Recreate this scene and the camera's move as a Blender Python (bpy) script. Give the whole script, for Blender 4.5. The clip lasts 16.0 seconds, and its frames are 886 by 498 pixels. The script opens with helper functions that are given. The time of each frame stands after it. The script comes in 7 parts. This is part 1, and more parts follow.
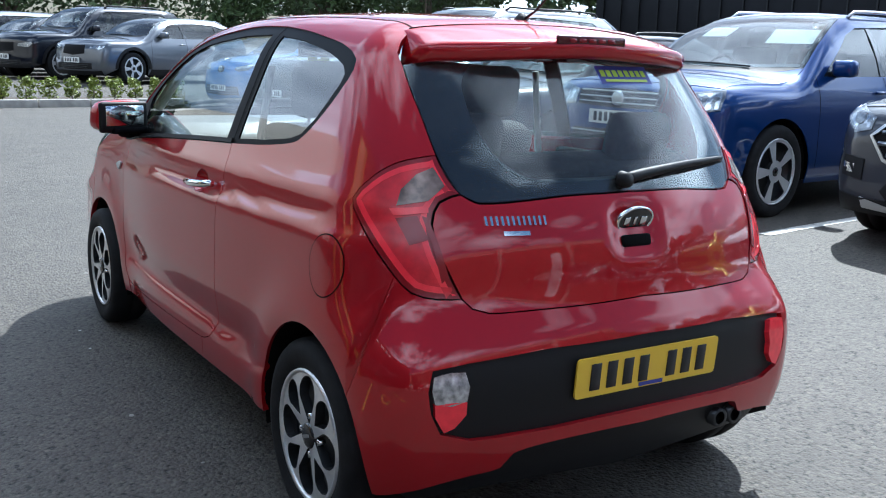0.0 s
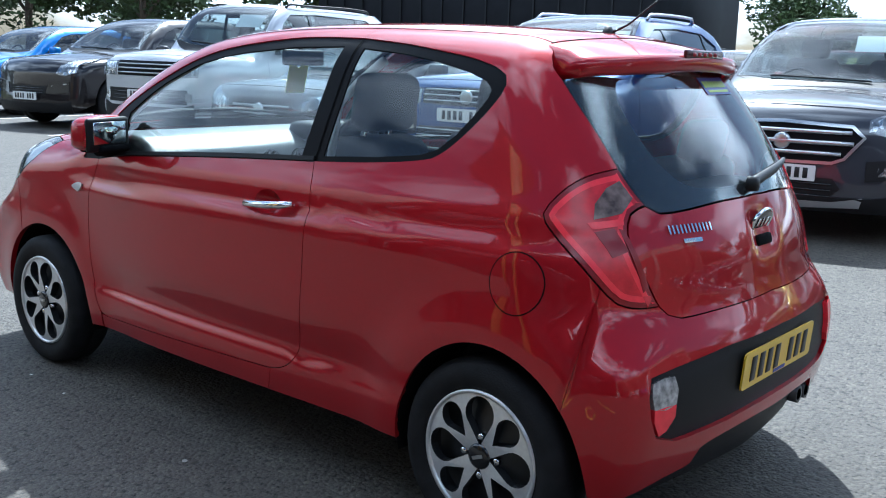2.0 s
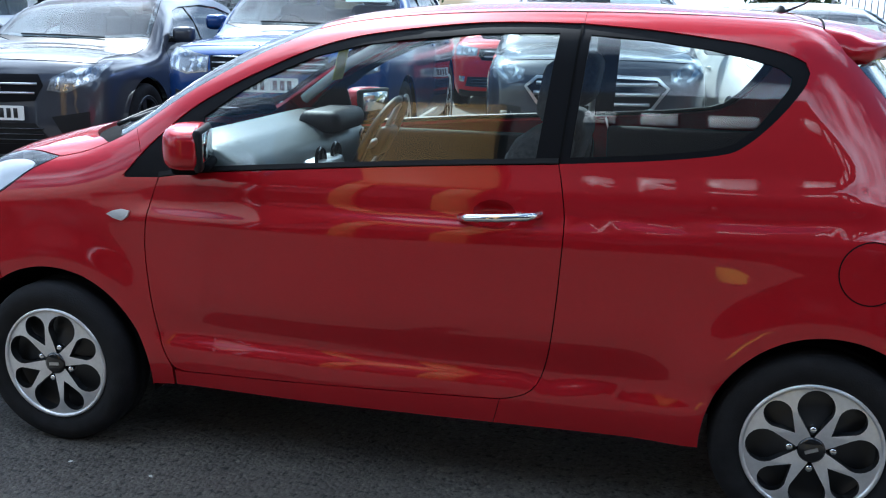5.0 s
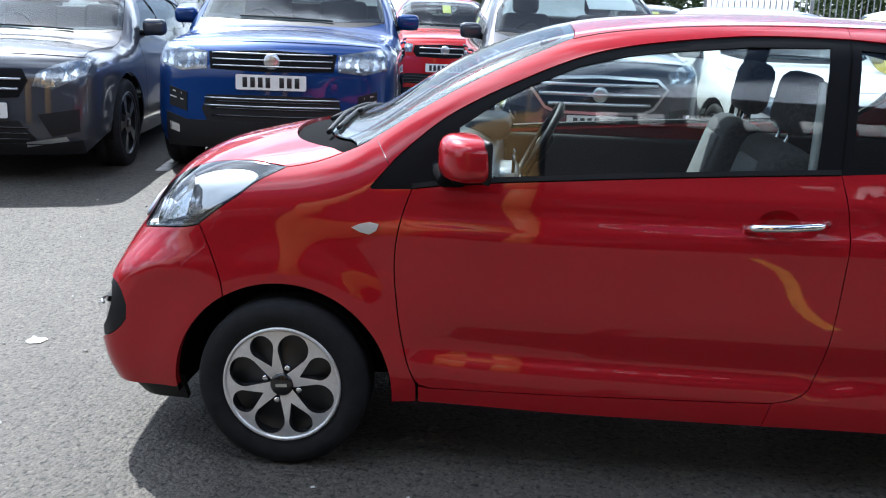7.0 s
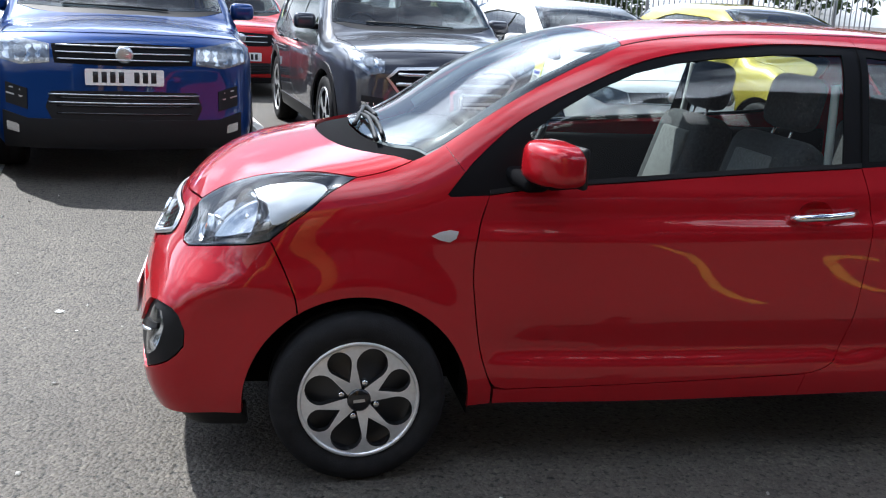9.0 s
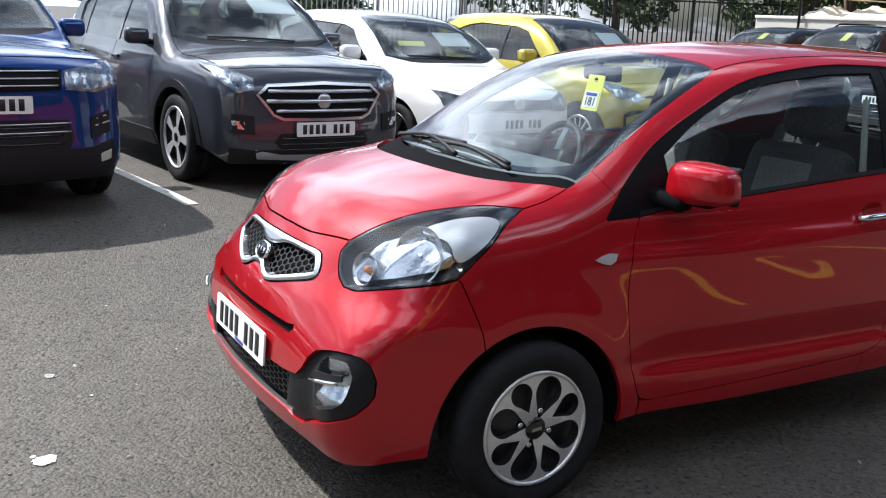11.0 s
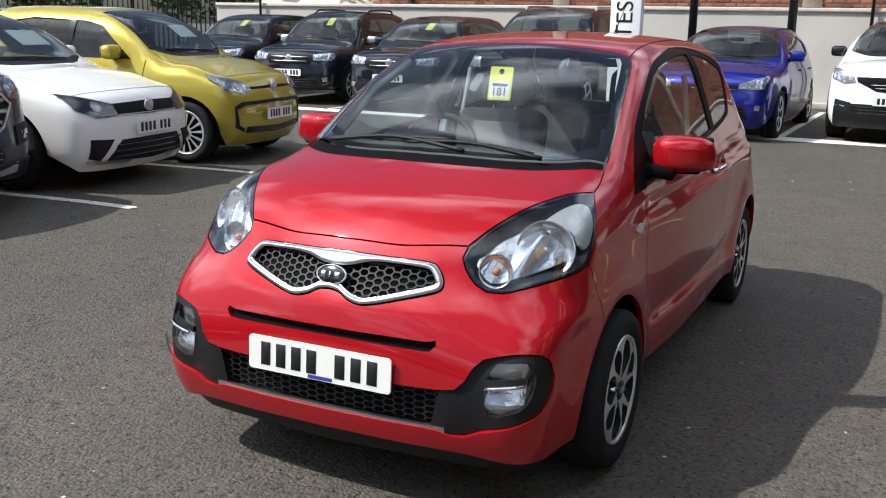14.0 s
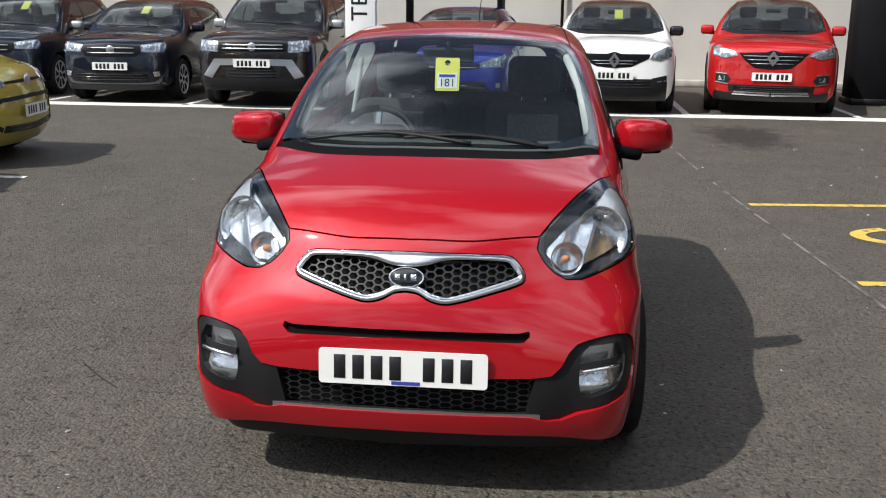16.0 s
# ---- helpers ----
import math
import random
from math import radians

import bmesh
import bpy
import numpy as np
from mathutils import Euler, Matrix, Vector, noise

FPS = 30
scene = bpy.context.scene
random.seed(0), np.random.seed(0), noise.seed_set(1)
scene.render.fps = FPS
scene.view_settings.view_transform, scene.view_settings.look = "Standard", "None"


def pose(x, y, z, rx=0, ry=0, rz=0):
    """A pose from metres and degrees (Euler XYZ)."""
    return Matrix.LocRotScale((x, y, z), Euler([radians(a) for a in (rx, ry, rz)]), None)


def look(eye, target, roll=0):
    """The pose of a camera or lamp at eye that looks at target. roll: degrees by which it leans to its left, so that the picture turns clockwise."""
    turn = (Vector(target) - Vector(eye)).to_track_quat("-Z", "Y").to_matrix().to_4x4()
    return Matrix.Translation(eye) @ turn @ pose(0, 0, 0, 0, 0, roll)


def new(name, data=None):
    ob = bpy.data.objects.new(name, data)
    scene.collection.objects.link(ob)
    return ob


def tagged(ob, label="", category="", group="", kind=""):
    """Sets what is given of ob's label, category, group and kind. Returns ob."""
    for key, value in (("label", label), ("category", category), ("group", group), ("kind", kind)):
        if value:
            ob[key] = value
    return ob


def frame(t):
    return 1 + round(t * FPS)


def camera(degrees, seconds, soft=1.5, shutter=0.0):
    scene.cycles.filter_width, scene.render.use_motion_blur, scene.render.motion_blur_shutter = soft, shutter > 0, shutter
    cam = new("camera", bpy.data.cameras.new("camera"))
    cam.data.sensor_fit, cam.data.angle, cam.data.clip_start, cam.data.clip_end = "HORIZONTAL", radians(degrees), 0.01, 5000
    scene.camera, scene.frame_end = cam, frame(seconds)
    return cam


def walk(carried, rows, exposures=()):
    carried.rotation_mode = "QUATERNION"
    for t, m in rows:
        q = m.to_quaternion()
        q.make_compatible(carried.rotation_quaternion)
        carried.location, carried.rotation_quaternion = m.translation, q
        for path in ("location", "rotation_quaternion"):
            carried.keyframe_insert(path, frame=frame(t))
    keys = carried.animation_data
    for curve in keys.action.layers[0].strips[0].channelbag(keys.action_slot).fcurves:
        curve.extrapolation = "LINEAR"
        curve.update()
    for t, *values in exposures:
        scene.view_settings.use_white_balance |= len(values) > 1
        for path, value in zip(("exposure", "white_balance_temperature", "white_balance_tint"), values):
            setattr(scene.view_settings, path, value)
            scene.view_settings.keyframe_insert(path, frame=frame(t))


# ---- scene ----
cam = camera(49.0, 16.0, soft=1.1)
PATH = [
    (0, (3.548, -1.848, 1.344), (1.897, -0.793, 0.947), 2.0),
    (0.5, (3.398, -2.146, 1.355), (1.878, -0.913, 0.942), 2.0),
    (1, (3.199, -2.341, 1.335), (1.752, -1.021, 0.932), 1.9),
    (1.5, (2.967, -2.52, 1.352), (1.589, -1.126, 0.958), 1.7),
    (2, (2.726, -2.783, 1.362), (1.467, -1.279, 0.972), 1.8),
    (2.5, (2.444, -2.942, 1.354), (1.269, -1.375, 0.948), 0.8),
    (3, (2.101, -3.077, 1.35), (1.027, -1.438, 0.95), 0.4),
    (3.2, (1.971, -3.13, 1.358), (0.963, -1.454, 0.936), 0.4),
    (5.3, (0.603, -3.442, 1.435), (0.165, -1.547, 0.971), 0.7),
    (5.5, (0.457, -3.454, 1.43), (0.038, -1.553, 0.973), 0.6),
    (6, (0.126, -3.468, 1.465), (-0.238, -1.555, 1.009), 0.5),
    (6.5, (-0.183, -3.57, 1.473), (-0.435, -1.643, 0.999), 1.4),
    (7, (-0.454, -3.609, 1.455), (-0.618, -1.674, 0.975), 2.1),
    (7.5, (-0.731, -3.625, 1.468), (-0.843, -1.691, 0.968), 1.7),
    (8, (-0.996, -3.672, 1.487), (-0.947, -1.74, 0.973), 1.9),
    (8.5, (-1.244, -3.688, 1.492), (-0.984, -1.77, 0.985), 2.4),
    (9, (-1.522, -3.573, 1.487), (-1.135, -1.673, 0.996), 2.9),
    (9.2, (-1.646, -3.53, 1.491), (-1.216, -1.638, 1.007), 3.2),
    (11.3, (-3.042, -2.985, 1.512), (-1.982, -1.356, 1.041), 2.9),
    (11.5, (-3.149, -2.909, 1.504), (-2.022, -1.329, 1.021), 3.3),
    (12, (-3.401, -2.671, 1.477), (-2.125, -1.205, 1.003), 2.6),
    (12.5, (-3.674, -2.429, 1.486), (-2.233, -1.112, 1.05), 1.2),
    (13, (-3.934, -2.181, 1.484), (-2.361, -1.028, 1.041), 0.9),
    (13.5, (-4.138, -1.907, 1.487), (-2.491, -0.862, 1.042), 1.0),
    (14, (-4.311, -1.591, 1.49), (-2.557, -0.741, 1.042), 1.1),
    (14.5, (-4.457, -1.292, 1.514), (-2.615, -0.665, 1.052), 0.5),
    (15, (-4.529, -0.985, 1.509), (-2.644, -0.503, 1.046), 0.4),
    (15.5, (-4.581, -0.684, 1.502), (-2.669, -0.337, 1.027), 0.9),
    (16, (-4.666, -0.409, 1.527), (-2.735, -0.207, 1.048), 0.6),
]
walk(cam, [(t, look(e, g, r)) for t, e, g, r in PATH], [(0, 0.86, 5220, 5), (3.2, 0.94, 4960, 2), (6, 1.06, 5300, 6), (9.2, 0.83, 5680, 9), (12.5, 0.42, 5850, 9), (16, 0.08, 6050, 9)])

# ---- world and sun ----
SUN = Vector((-0.54, 0.74, 1.05)).normalized()
world = bpy.data.worlds.new("sky")
scene.world = world
world.use_nodes = True
wn, wl = world.node_tree.nodes, world.node_tree.links
wn.clear()
sky = wn.new("ShaderNodeTexSky")
sky.sky_type, sky.sun_disc = "NISHITA", False
sky.sun_elevation, sky.sun_rotation = math.asin(SUN.z), math.atan2(SUN.x, SUN.y)
sky.air_density, sky.dust_density, sky.ozone_density = 1.0, 2.0, 1.2
coords = wn.new("ShaderNodeTexCoord")
squash = wn.new("ShaderNodeMapping")
squash.inputs["Scale"].default_value = (1.0, 1.0, 2.2)
squash.inputs["Location"].default_value = (-3.7, 0.44, 5.64)
clouds = wn.new("ShaderNodeTexNoise")
clouds.inputs["Scale"].default_value, clouds.inputs["Detail"].default_value, clouds.inputs["Roughness"].default_value = 1.8, 8, 0.55
cover = wn.new("ShaderNodeValToRGB")
cover.color_ramp.elements[0].position, cover.color_ramp.elements[1].position = 0.46, 0.66
white = wn.new("ShaderNodeMix")
white.data_type = "RGBA"
white.inputs["B"].default_value = (33.0, 33.8, 35.0, 1)
back = wn.new("ShaderNodeBackground")
back.inputs["Strength"].default_value = 0.063
wout = wn.new("ShaderNodeOutputWorld")
wl.new(coords.outputs["Generated"], squash.inputs["Vector"])
wl.new(squash.outputs[0], clouds.inputs["Vector"])
wl.new(clouds.outputs["Fac"], cover.inputs["Fac"])
wl.new(cover.outputs["Color"], white.inputs["Factor"])
wl.new(sky.outputs[0], white.inputs["A"])
wl.new(white.outputs["Result"], back.inputs["Color"])
wl.new(back.outputs[0], wout.inputs["Surface"])
sun = new("sun", bpy.data.lights.new("sun", "SUN"))
sun.data.energy, sun.data.angle, sun.data.color = 5.2, radians(0.53), (1.0, 0.92, 0.81)
sun.matrix_world = look(SUN * 60, (0, 0, 0))


# ---- materials ----
def material(name, color, rough=0.5, metal=0.0, coat=0.0, vary=0.0, scale=8.0, bump=0.0, bump_scale=200.0, spec=0.5, second=None, mask=(0.45, 0.6), emit=0.0, alpha=1.0):
    """A Principled surface with colour variation at two scales and fine relief, in metres."""
    m = bpy.data.materials.new(name)
    m.use_nodes = True
    n, l = m.node_tree.nodes, m.node_tree.links
    b = n["Principled BSDF"]
    b.inputs["Base Color"].default_value = (*color, 1)
    b.inputs["Roughness"].default_value, b.inputs["Metallic"].default_value = rough, metal
    b.inputs["Coat Weight"].default_value, b.inputs["Coat Roughness"].default_value = coat, 0.03
    b.inputs["Specular IOR Level"].default_value = spec
    if emit:
        b.inputs["Emission Color"].default_value, b.inputs["Emission Strength"].default_value = (*color, 1), emit
    tc = n.new("ShaderNodeTexCoord")
    if vary or second:
        a = n.new("ShaderNodeTexNoise")
        a.inputs["Scale"].default_value, a.inputs["Detail"].default_value = scale, 6
        l.new(tc.outputs["Object"], a.inputs["Vector"])
        r = n.new("ShaderNodeValToRGB")
        lo = second or tuple(c * (1 - vary) for c in color)
        hi = color if second else tuple(min(1, c * (1 + vary)) for c in color)
        r.color_ramp.elements[0].color, r.color_ramp.elements[1].color = (*lo, 1), (*hi, 1)
        r.color_ramp.elements[0].position, r.color_ramp.elements[1].position = mask if second else (0.3, 0.7)
        l.new(a.outputs["Fac"], r.inputs["Fac"])
        l.new(r.outputs["Color"], b.inputs["Base Color"])
    if bump:
        g = n.new("ShaderNodeTexNoise")
        g.inputs["Scale"].default_value, g.inputs["Detail"].default_value = bump_scale, 3
        l.new(tc.outputs["Object"], g.inputs["Vector"])
        d = n.new("ShaderNodeBump")
        d.inputs["Strength"].default_value, d.inputs["Distance"].default_value = bump, 0.004
        l.new(g.outputs["Fac"], d.inputs["Height"])
        l.new(d.outputs["Normal"], b.inputs["Normal"])
    return m


def paint(name, color, metal=0.35, rough=0.35, flake=0.25):
    """Car paint: a coloured, slightly metallic base with fine flake under clear coat."""
    m = material(name, color, rough, metal, 1.0, spec=0.08)
    n, l = m.node_tree.nodes, m.node_tree.links
    b = n["Principled BSDF"]
    b.inputs["Coat IOR"].default_value = 1.52
    tc = n.new("ShaderNodeTexCoord")
    v = n.new("ShaderNodeTexVoronoi")
    v.inputs["Scale"].default_value = 1800
    l.new(tc.outputs["Object"], v.inputs["Vector"])
    r = n.new("ShaderNodeValToRGB")
    r.color_ramp.elements[0].color = (*[c * (1 - flake) for c in color], 1)
    r.color_ramp.elements[1].color = (*[min(1, c * (1 + flake)) for c in color], 1)
    l.new(v.outputs["Color"], r.inputs["Fac"])
    l.new(r.outputs["Color"], b.inputs["Base Color"])
    w = n.new("ShaderNodeTexNoise")
    w.inputs["Scale"].default_value, w.inputs["Detail"].default_value = 5, 2
    l.new(tc.outputs["Object"], w.inputs["Vector"])
    d = n.new("ShaderNodeBump")
    d.inputs["Strength"].default_value, d.inputs["Distance"].default_value = 0.04, 0.004
    l.new(w.outputs["Fac"], d.inputs["Height"])
    l.new(d.outputs["Normal"], b.inputs["Coat Normal"])
    return m


def glass(name, tint, ior=1.75, rough=0.0, dust=0.018):
    """A thin pane: what lies behind it shows tinted, under the sky's mirror image."""
    m = bpy.data.materials.new(name)
    m.use_nodes = True
    n, l = m.node_tree.nodes, m.node_tree.links
    n.clear()
    t, g, f, p, c, x, o = (n.new("ShaderNode" + k) for k in ("BsdfTransparent", "BsdfGlossy", "LayerWeight", "Math", "Math", "MixShader", "OutputMaterial"))
    t.inputs["Color"].default_value = (*tint, 1)
    g.inputs["Roughness"].default_value = rough
    # the same mirror strength from within and without: low face on, full at a grazing view
    low = ((ior - 1) / (ior + 1)) ** 2
    f.inputs["Blend"].default_value = 0.5
    p.operation, c.operation = "POWER", "MULTIPLY_ADD"
    p.inputs[1].default_value, c.inputs[1].default_value, c.inputs[2].default_value = 4.0, 1 - low, low
    l.new(f.outputs["Facing"], p.inputs[0])
    l.new(p.outputs[0], c.inputs[0])
    l.new(c.outputs[0], x.inputs[0])
    l.new(t.outputs[0], x.inputs[1])
    l.new(g.outputs[0], x.inputs[2])
    if dust:
        # a thin film of dust that the sun lights
        k, d, w = n.new("ShaderNodeMixShader"), n.new("ShaderNodeBsdfDiffuse"), n.new("ShaderNodeTexNoise")
        d.inputs["Color"].default_value = (0.75, 0.76, 0.75, 1)
        w.inputs["Scale"].default_value, w.inputs["Detail"].default_value = 5, 5
        tc = n.new("ShaderNodeTexCoord")
        l.new(tc.outputs["Object"], w.inputs["Vector"])
        r = n.new("ShaderNodeMapRange")
        r.inputs["From Min"].default_value, r.inputs["From Max"].default_value = 0.3, 0.7
        r.inputs["To Min"].default_value, r.inputs["To Max"].default_value = dust * 0.6, dust * 1.4
        l.new(w.outputs["Fac"], r.inputs["Value"])
        l.new(r.outputs["Result"], k.inputs[0])
        l.new(x.outputs[0], k.inputs[1])
        l.new(d.outputs[0], k.inputs[2])
        l.new(k.outputs[0], o.inputs["Surface"])
    else:
        l.new(x.outputs[0], o.inputs["Surface"])
    return m


RED = paint("red metallic paint", (0.37, 0.005, 0.011), 0.25, 0.36)
BLACK_TRIM = material("black plastic trim", (0.010, 0.010, 0.011), 0.5, spec=0.25, bump=0.15, bump_scale=900)
FRAME_BLACK = material("satin black window frame", (0.005, 0.005, 0.006), 0.5, spec=0.10)
GLOSS_BLACK = material("gloss black", (0.008, 0.008, 0.009), 0.12, coat=0.5)
NET_BLACK = material("black mesh plastic", (0.016, 0.016, 0.017), 0.5, spec=0.3)
SEAM = material("dark seam", (0.006, 0.006, 0.006), 0.85, spec=0.06)
RUBBER = material("tyre rubber", (0.012, 0.012, 0.013), 0.8, spec=0.25, vary=0.3, scale=20, bump=0.3, bump_scale=160)
CHROME = material("chrome", (0.82, 0.83, 0.84), 0.10, 1.0)
SATIN = material("satin chrome", (0.62, 0.63, 0.64), 0.28, 1.0)
ALLOY = material("machined alloy", (0.74, 0.74, 0.74), 0.30, 0.65, vary=0.06, scale=60)
ALLOY_DARK = material("dark alloy", (0.045, 0.047, 0.05), 0.35, 0.6)
GLASS = glass("car glass", (0.86, 0.92, 0.90), 1.8, dust=0.007)
GLASS_REAR = glass("dusty rear glass", (0.86, 0.92, 0.92), 1.62, dust=0.022)
GLASS_SCREEN = glass("windscreen glass", (0.86, 0.93, 0.93), 1.72, dust=0.008)
GLASS_DUSTY = glass("dusty car glass", (0.64, 0.72, 0.74), 1.75, dust=0.018)
GLASS_DARK = glass("privacy glass", (0.30, 0.33, 0.32))
LENS = glass("clear lens", (0.92, 0.94, 0.95), 1.6, dust=0.0)
LENS_RED = material("red lens", (0.95, 0.030, 0.050), 0.25, coat=0.25, vary=0.10, scale=40)
LENS_MID = material("shaded red lens", (0.60, 0.014, 0.026), 0.25, coat=0.15, vary=0.25, scale=25)
LENS_DARK = material("unlit brake lens", (0.07, 0.004, 0.007), 0.2, coat=0.2)
LENS_DEEP = material("dark red lens", (0.24, 0.006, 0.012), 0.2, coat=0.1)
LENS_SMOKE = material("smoked lens", (0.20, 0.14, 0.115), 0.18, 0.3, coat=0.25, vary=0.6, scale=30)
LENS_AMBER = material("amber bulb", (0.50, 0.20, 0.09), 0.2, coat=0.5)
REFLECTOR = material("lamp reflector", (0.66, 0.67, 0.69), 0.16, 0.9, bump=0.28, bump_scale=60)
LAMP_GREY = material("dark lamp housing", (0.045, 0.048, 0.055), 0.22, 0.4, vary=0.2, scale=30)
LAMP_SILVER = material("silver lamp plate", (0.60, 0.61, 0.62), 0.30, 0.4, vary=0.05, scale=20)
LAMP_CLEAR = material("clear reversing lens", (0.42, 0.41, 0.41), 0.14, 0.5, coat=1.0, vary=0.55, scale=55, bump=0.6, bump_scale=60)
FABRIC = material("dark seat fabric", (0.034, 0.034, 0.037), 0.9, vary=0.4, scale=90, bump=0.4, bump_scale=500)
FABRIC_GREY = material("grey seat fabric", (0.13, 0.13, 0.13), 0.9, vary=0.25, scale=90, bump=0.4, bump_scale=500)
DOOR_TRIM = material("black door trim", (0.010, 0.010, 0.011), 0.7, spec=0.15, bump=0.3, bump_scale=500)
DASH = material("dashboard plastic", (0.085, 0.092, 0.090), 0.30, spec=1.0, bump=0.3, bump_scale=500)
SILVER_TRIM = material("silver trim", (0.45, 0.46, 0.46), 0.35, 0.6)
BELT = material("seat belt webbing", (0.30, 0.30, 0.29), 0.8)
PLATE_WHITE = material("white plate", (0.78, 0.78, 0.75), 0.35, coat=0.3)
PLATE_YELLOW = material("yellow plate", (0.80, 0.52, 0.03), 0.35, coat=0.3)
INK = material("black characters", (0.010, 0.010, 0.012), 0.4)
BLUE_INK = material("blue print", (0.04, 0.05, 0.30), 0.4)
LIME_INK = material("lime print", (0.45, 0.60, 0.05), 0.4)
CARD_YELLOW = material("yellow card", (0.72, 0.68, 0.10), 0.6)
PAPER = material("white paper", (0.75, 0.75, 0.73), 0.7)
SCUTTLE = material("matt black plastic", (0.007, 0.007, 0.008), 0.9, spec=0.04, bump=0.1, bump_scale=600)
HEADLINER = material("grey headliner", (0.46, 0.46, 0.44), 0.9)


# ---- mesh helpers ----
def part(name, data, mat, parent=None, label=""):
    """Links a mesh, a bmesh or (verts, faces, normals) as one object under a thing or part."""
    if isinstance(data, bmesh.types.BMesh):
        me = bpy.data.meshes.new(name)
        data.to_mesh(me)
        data.free()
    elif isinstance(data, tuple):
        me = bpy.data.meshes.new(name)
        me.from_pydata([tuple(v) for v in data[0]], [], data[1])
        if data[2] is not None:
            me.polygons.foreach_set("use_smooth", [True] * len(me.polygons))
            me.normals_split_custom_set_from_vertices([tuple(v) for v in data[2]])
    else:
        me = data
    if mat and not me.materials:
        me.materials.append(mat)
    ob = new(name, me)
    ob.parent = parent
    if label:
        tagged(ob, label)
    return ob


def thing(name, m, label, category, group="", kind=""):
    ob = new(name)
    ob.empty_display_size = 0.1
    ob.matrix_basis = m
    return tagged(ob, label, category, group, kind)


def smooth(bm, on=True):
    for f in bm.faces:
        f.smooth = on
    return bm


def box(sx, sy, sz, at=(0, 0, 0), bevel=0.0, seg=2, turn=(0, 0, 0)):
    bm = bmesh.new()
    bmesh.ops.create_cube(bm, size=1)
    bmesh.ops.scale(bm, vec=(sx, sy, sz), verts=bm.verts)
    if bevel:
        bmesh.ops.bevel(bm, geom=bm.edges[:], offset=min(bevel, min(sx, sy, sz) * 0.49), segments=seg, profile=0.5, affect="EDGES")
        smooth(bm)
    bmesh.ops.transform(bm, matrix=pose(*at, *turn), verts=bm.verts)
    return bm


def join(*parts):
    bm = bmesh.new()
    for p in parts:
        me = bpy.data.meshes.new("tmp")
        p.to_mesh(me)
        p.free()
        bm.from_mesh(me)
        bpy.data.meshes.remove(me)
    return bm


def lathe(profile, seg=48, axis="y"):
    """Turns (radius, along) pairs round an axis."""
    verts, faces, n = [], [], len(profile)
    for i in range(seg):
        a = 2 * math.pi * i / seg
        for r, h in profile:
            c, s = r * math.cos(a), r * math.sin(a)
            verts.append((c, h, s) if axis == "y" else (h, c, s) if axis == "x" else (c, s, h))
    for i in range(seg):
        for j in range(n - 1):
            a, b = i * n + j, ((i + 1) % seg) * n + j
            faces.append((a, a + 1, b + 1, b))
    bm = bmesh.new()
    vs = [bm.verts.new(v) for v in verts]
    for f in faces:
        bm.faces.new([vs[k] for k in f])
    bmesh.ops.remove_doubles(bm, verts=bm.verts, dist=1e-5)
    bmesh.ops.recalc_face_normals(bm, faces=bm.faces)
    return smooth(bm)


def rod(points, radius, seg=8, ends=None):
    """A round bar along points, tapering to the radius ends."""
    bm = bmesh.new()
    pts = [Vector(p) for p in points]
    rings = []
    for i, p in enumerate(pts):
        d = (pts[min(i + 1, len(pts) - 1)] - pts[max(i - 1, 0)]).normalized()
        q = d.to_track_quat("Z", "Y")
        r = radius if ends is None else radius + (ends - radius) * i / (len(pts) - 1)
        rings.append([bm.verts.new(p + q @ Vector((r * math.cos(2 * math.pi * k / seg), r * math.sin(2 * math.pi * k / seg), 0))) for k in range(seg)])
    for a, b in zip(rings, rings[1:]):
        for k in range(seg):
            bm.faces.new((a[k], a[(k + 1) % seg], b[(k + 1) % seg], b[k]))
    bm.faces.new(rings[0][::-1])
    bm.faces.new(rings[-1])
    return smooth(bm)


def inside(poly, q):
    """Which points q lie inside a closed polygon."""
    a, b = np.asarray(poly)[None], np.roll(poly, -1, 0)[None]
    x, y = q[:, :1], q[:, 1:2]
    with np.errstate(all="ignore"):
        cross = ((a[..., 1] > y) != (b[..., 1] > y)) & (x < (b[..., 0] - a[..., 0]) * (y - a[..., 1]) / (b[..., 1] - a[..., 1]) + a[..., 0])
    return cross.sum(1) % 2 == 1


def near(poly, q):
    """Distance of points q from a closed polygon's edge."""
    a = np.asarray(poly)[None]
    d = np.roll(poly, -1, 0)[None] - a
    w = q[:, None] - a
    t = np.clip((w * d).sum(2) / np.maximum((d * d).sum(2), 1e-12), 0, 1)
    return np.sqrt(((w - t[..., None] * d) ** 2).sum(2).min(1))


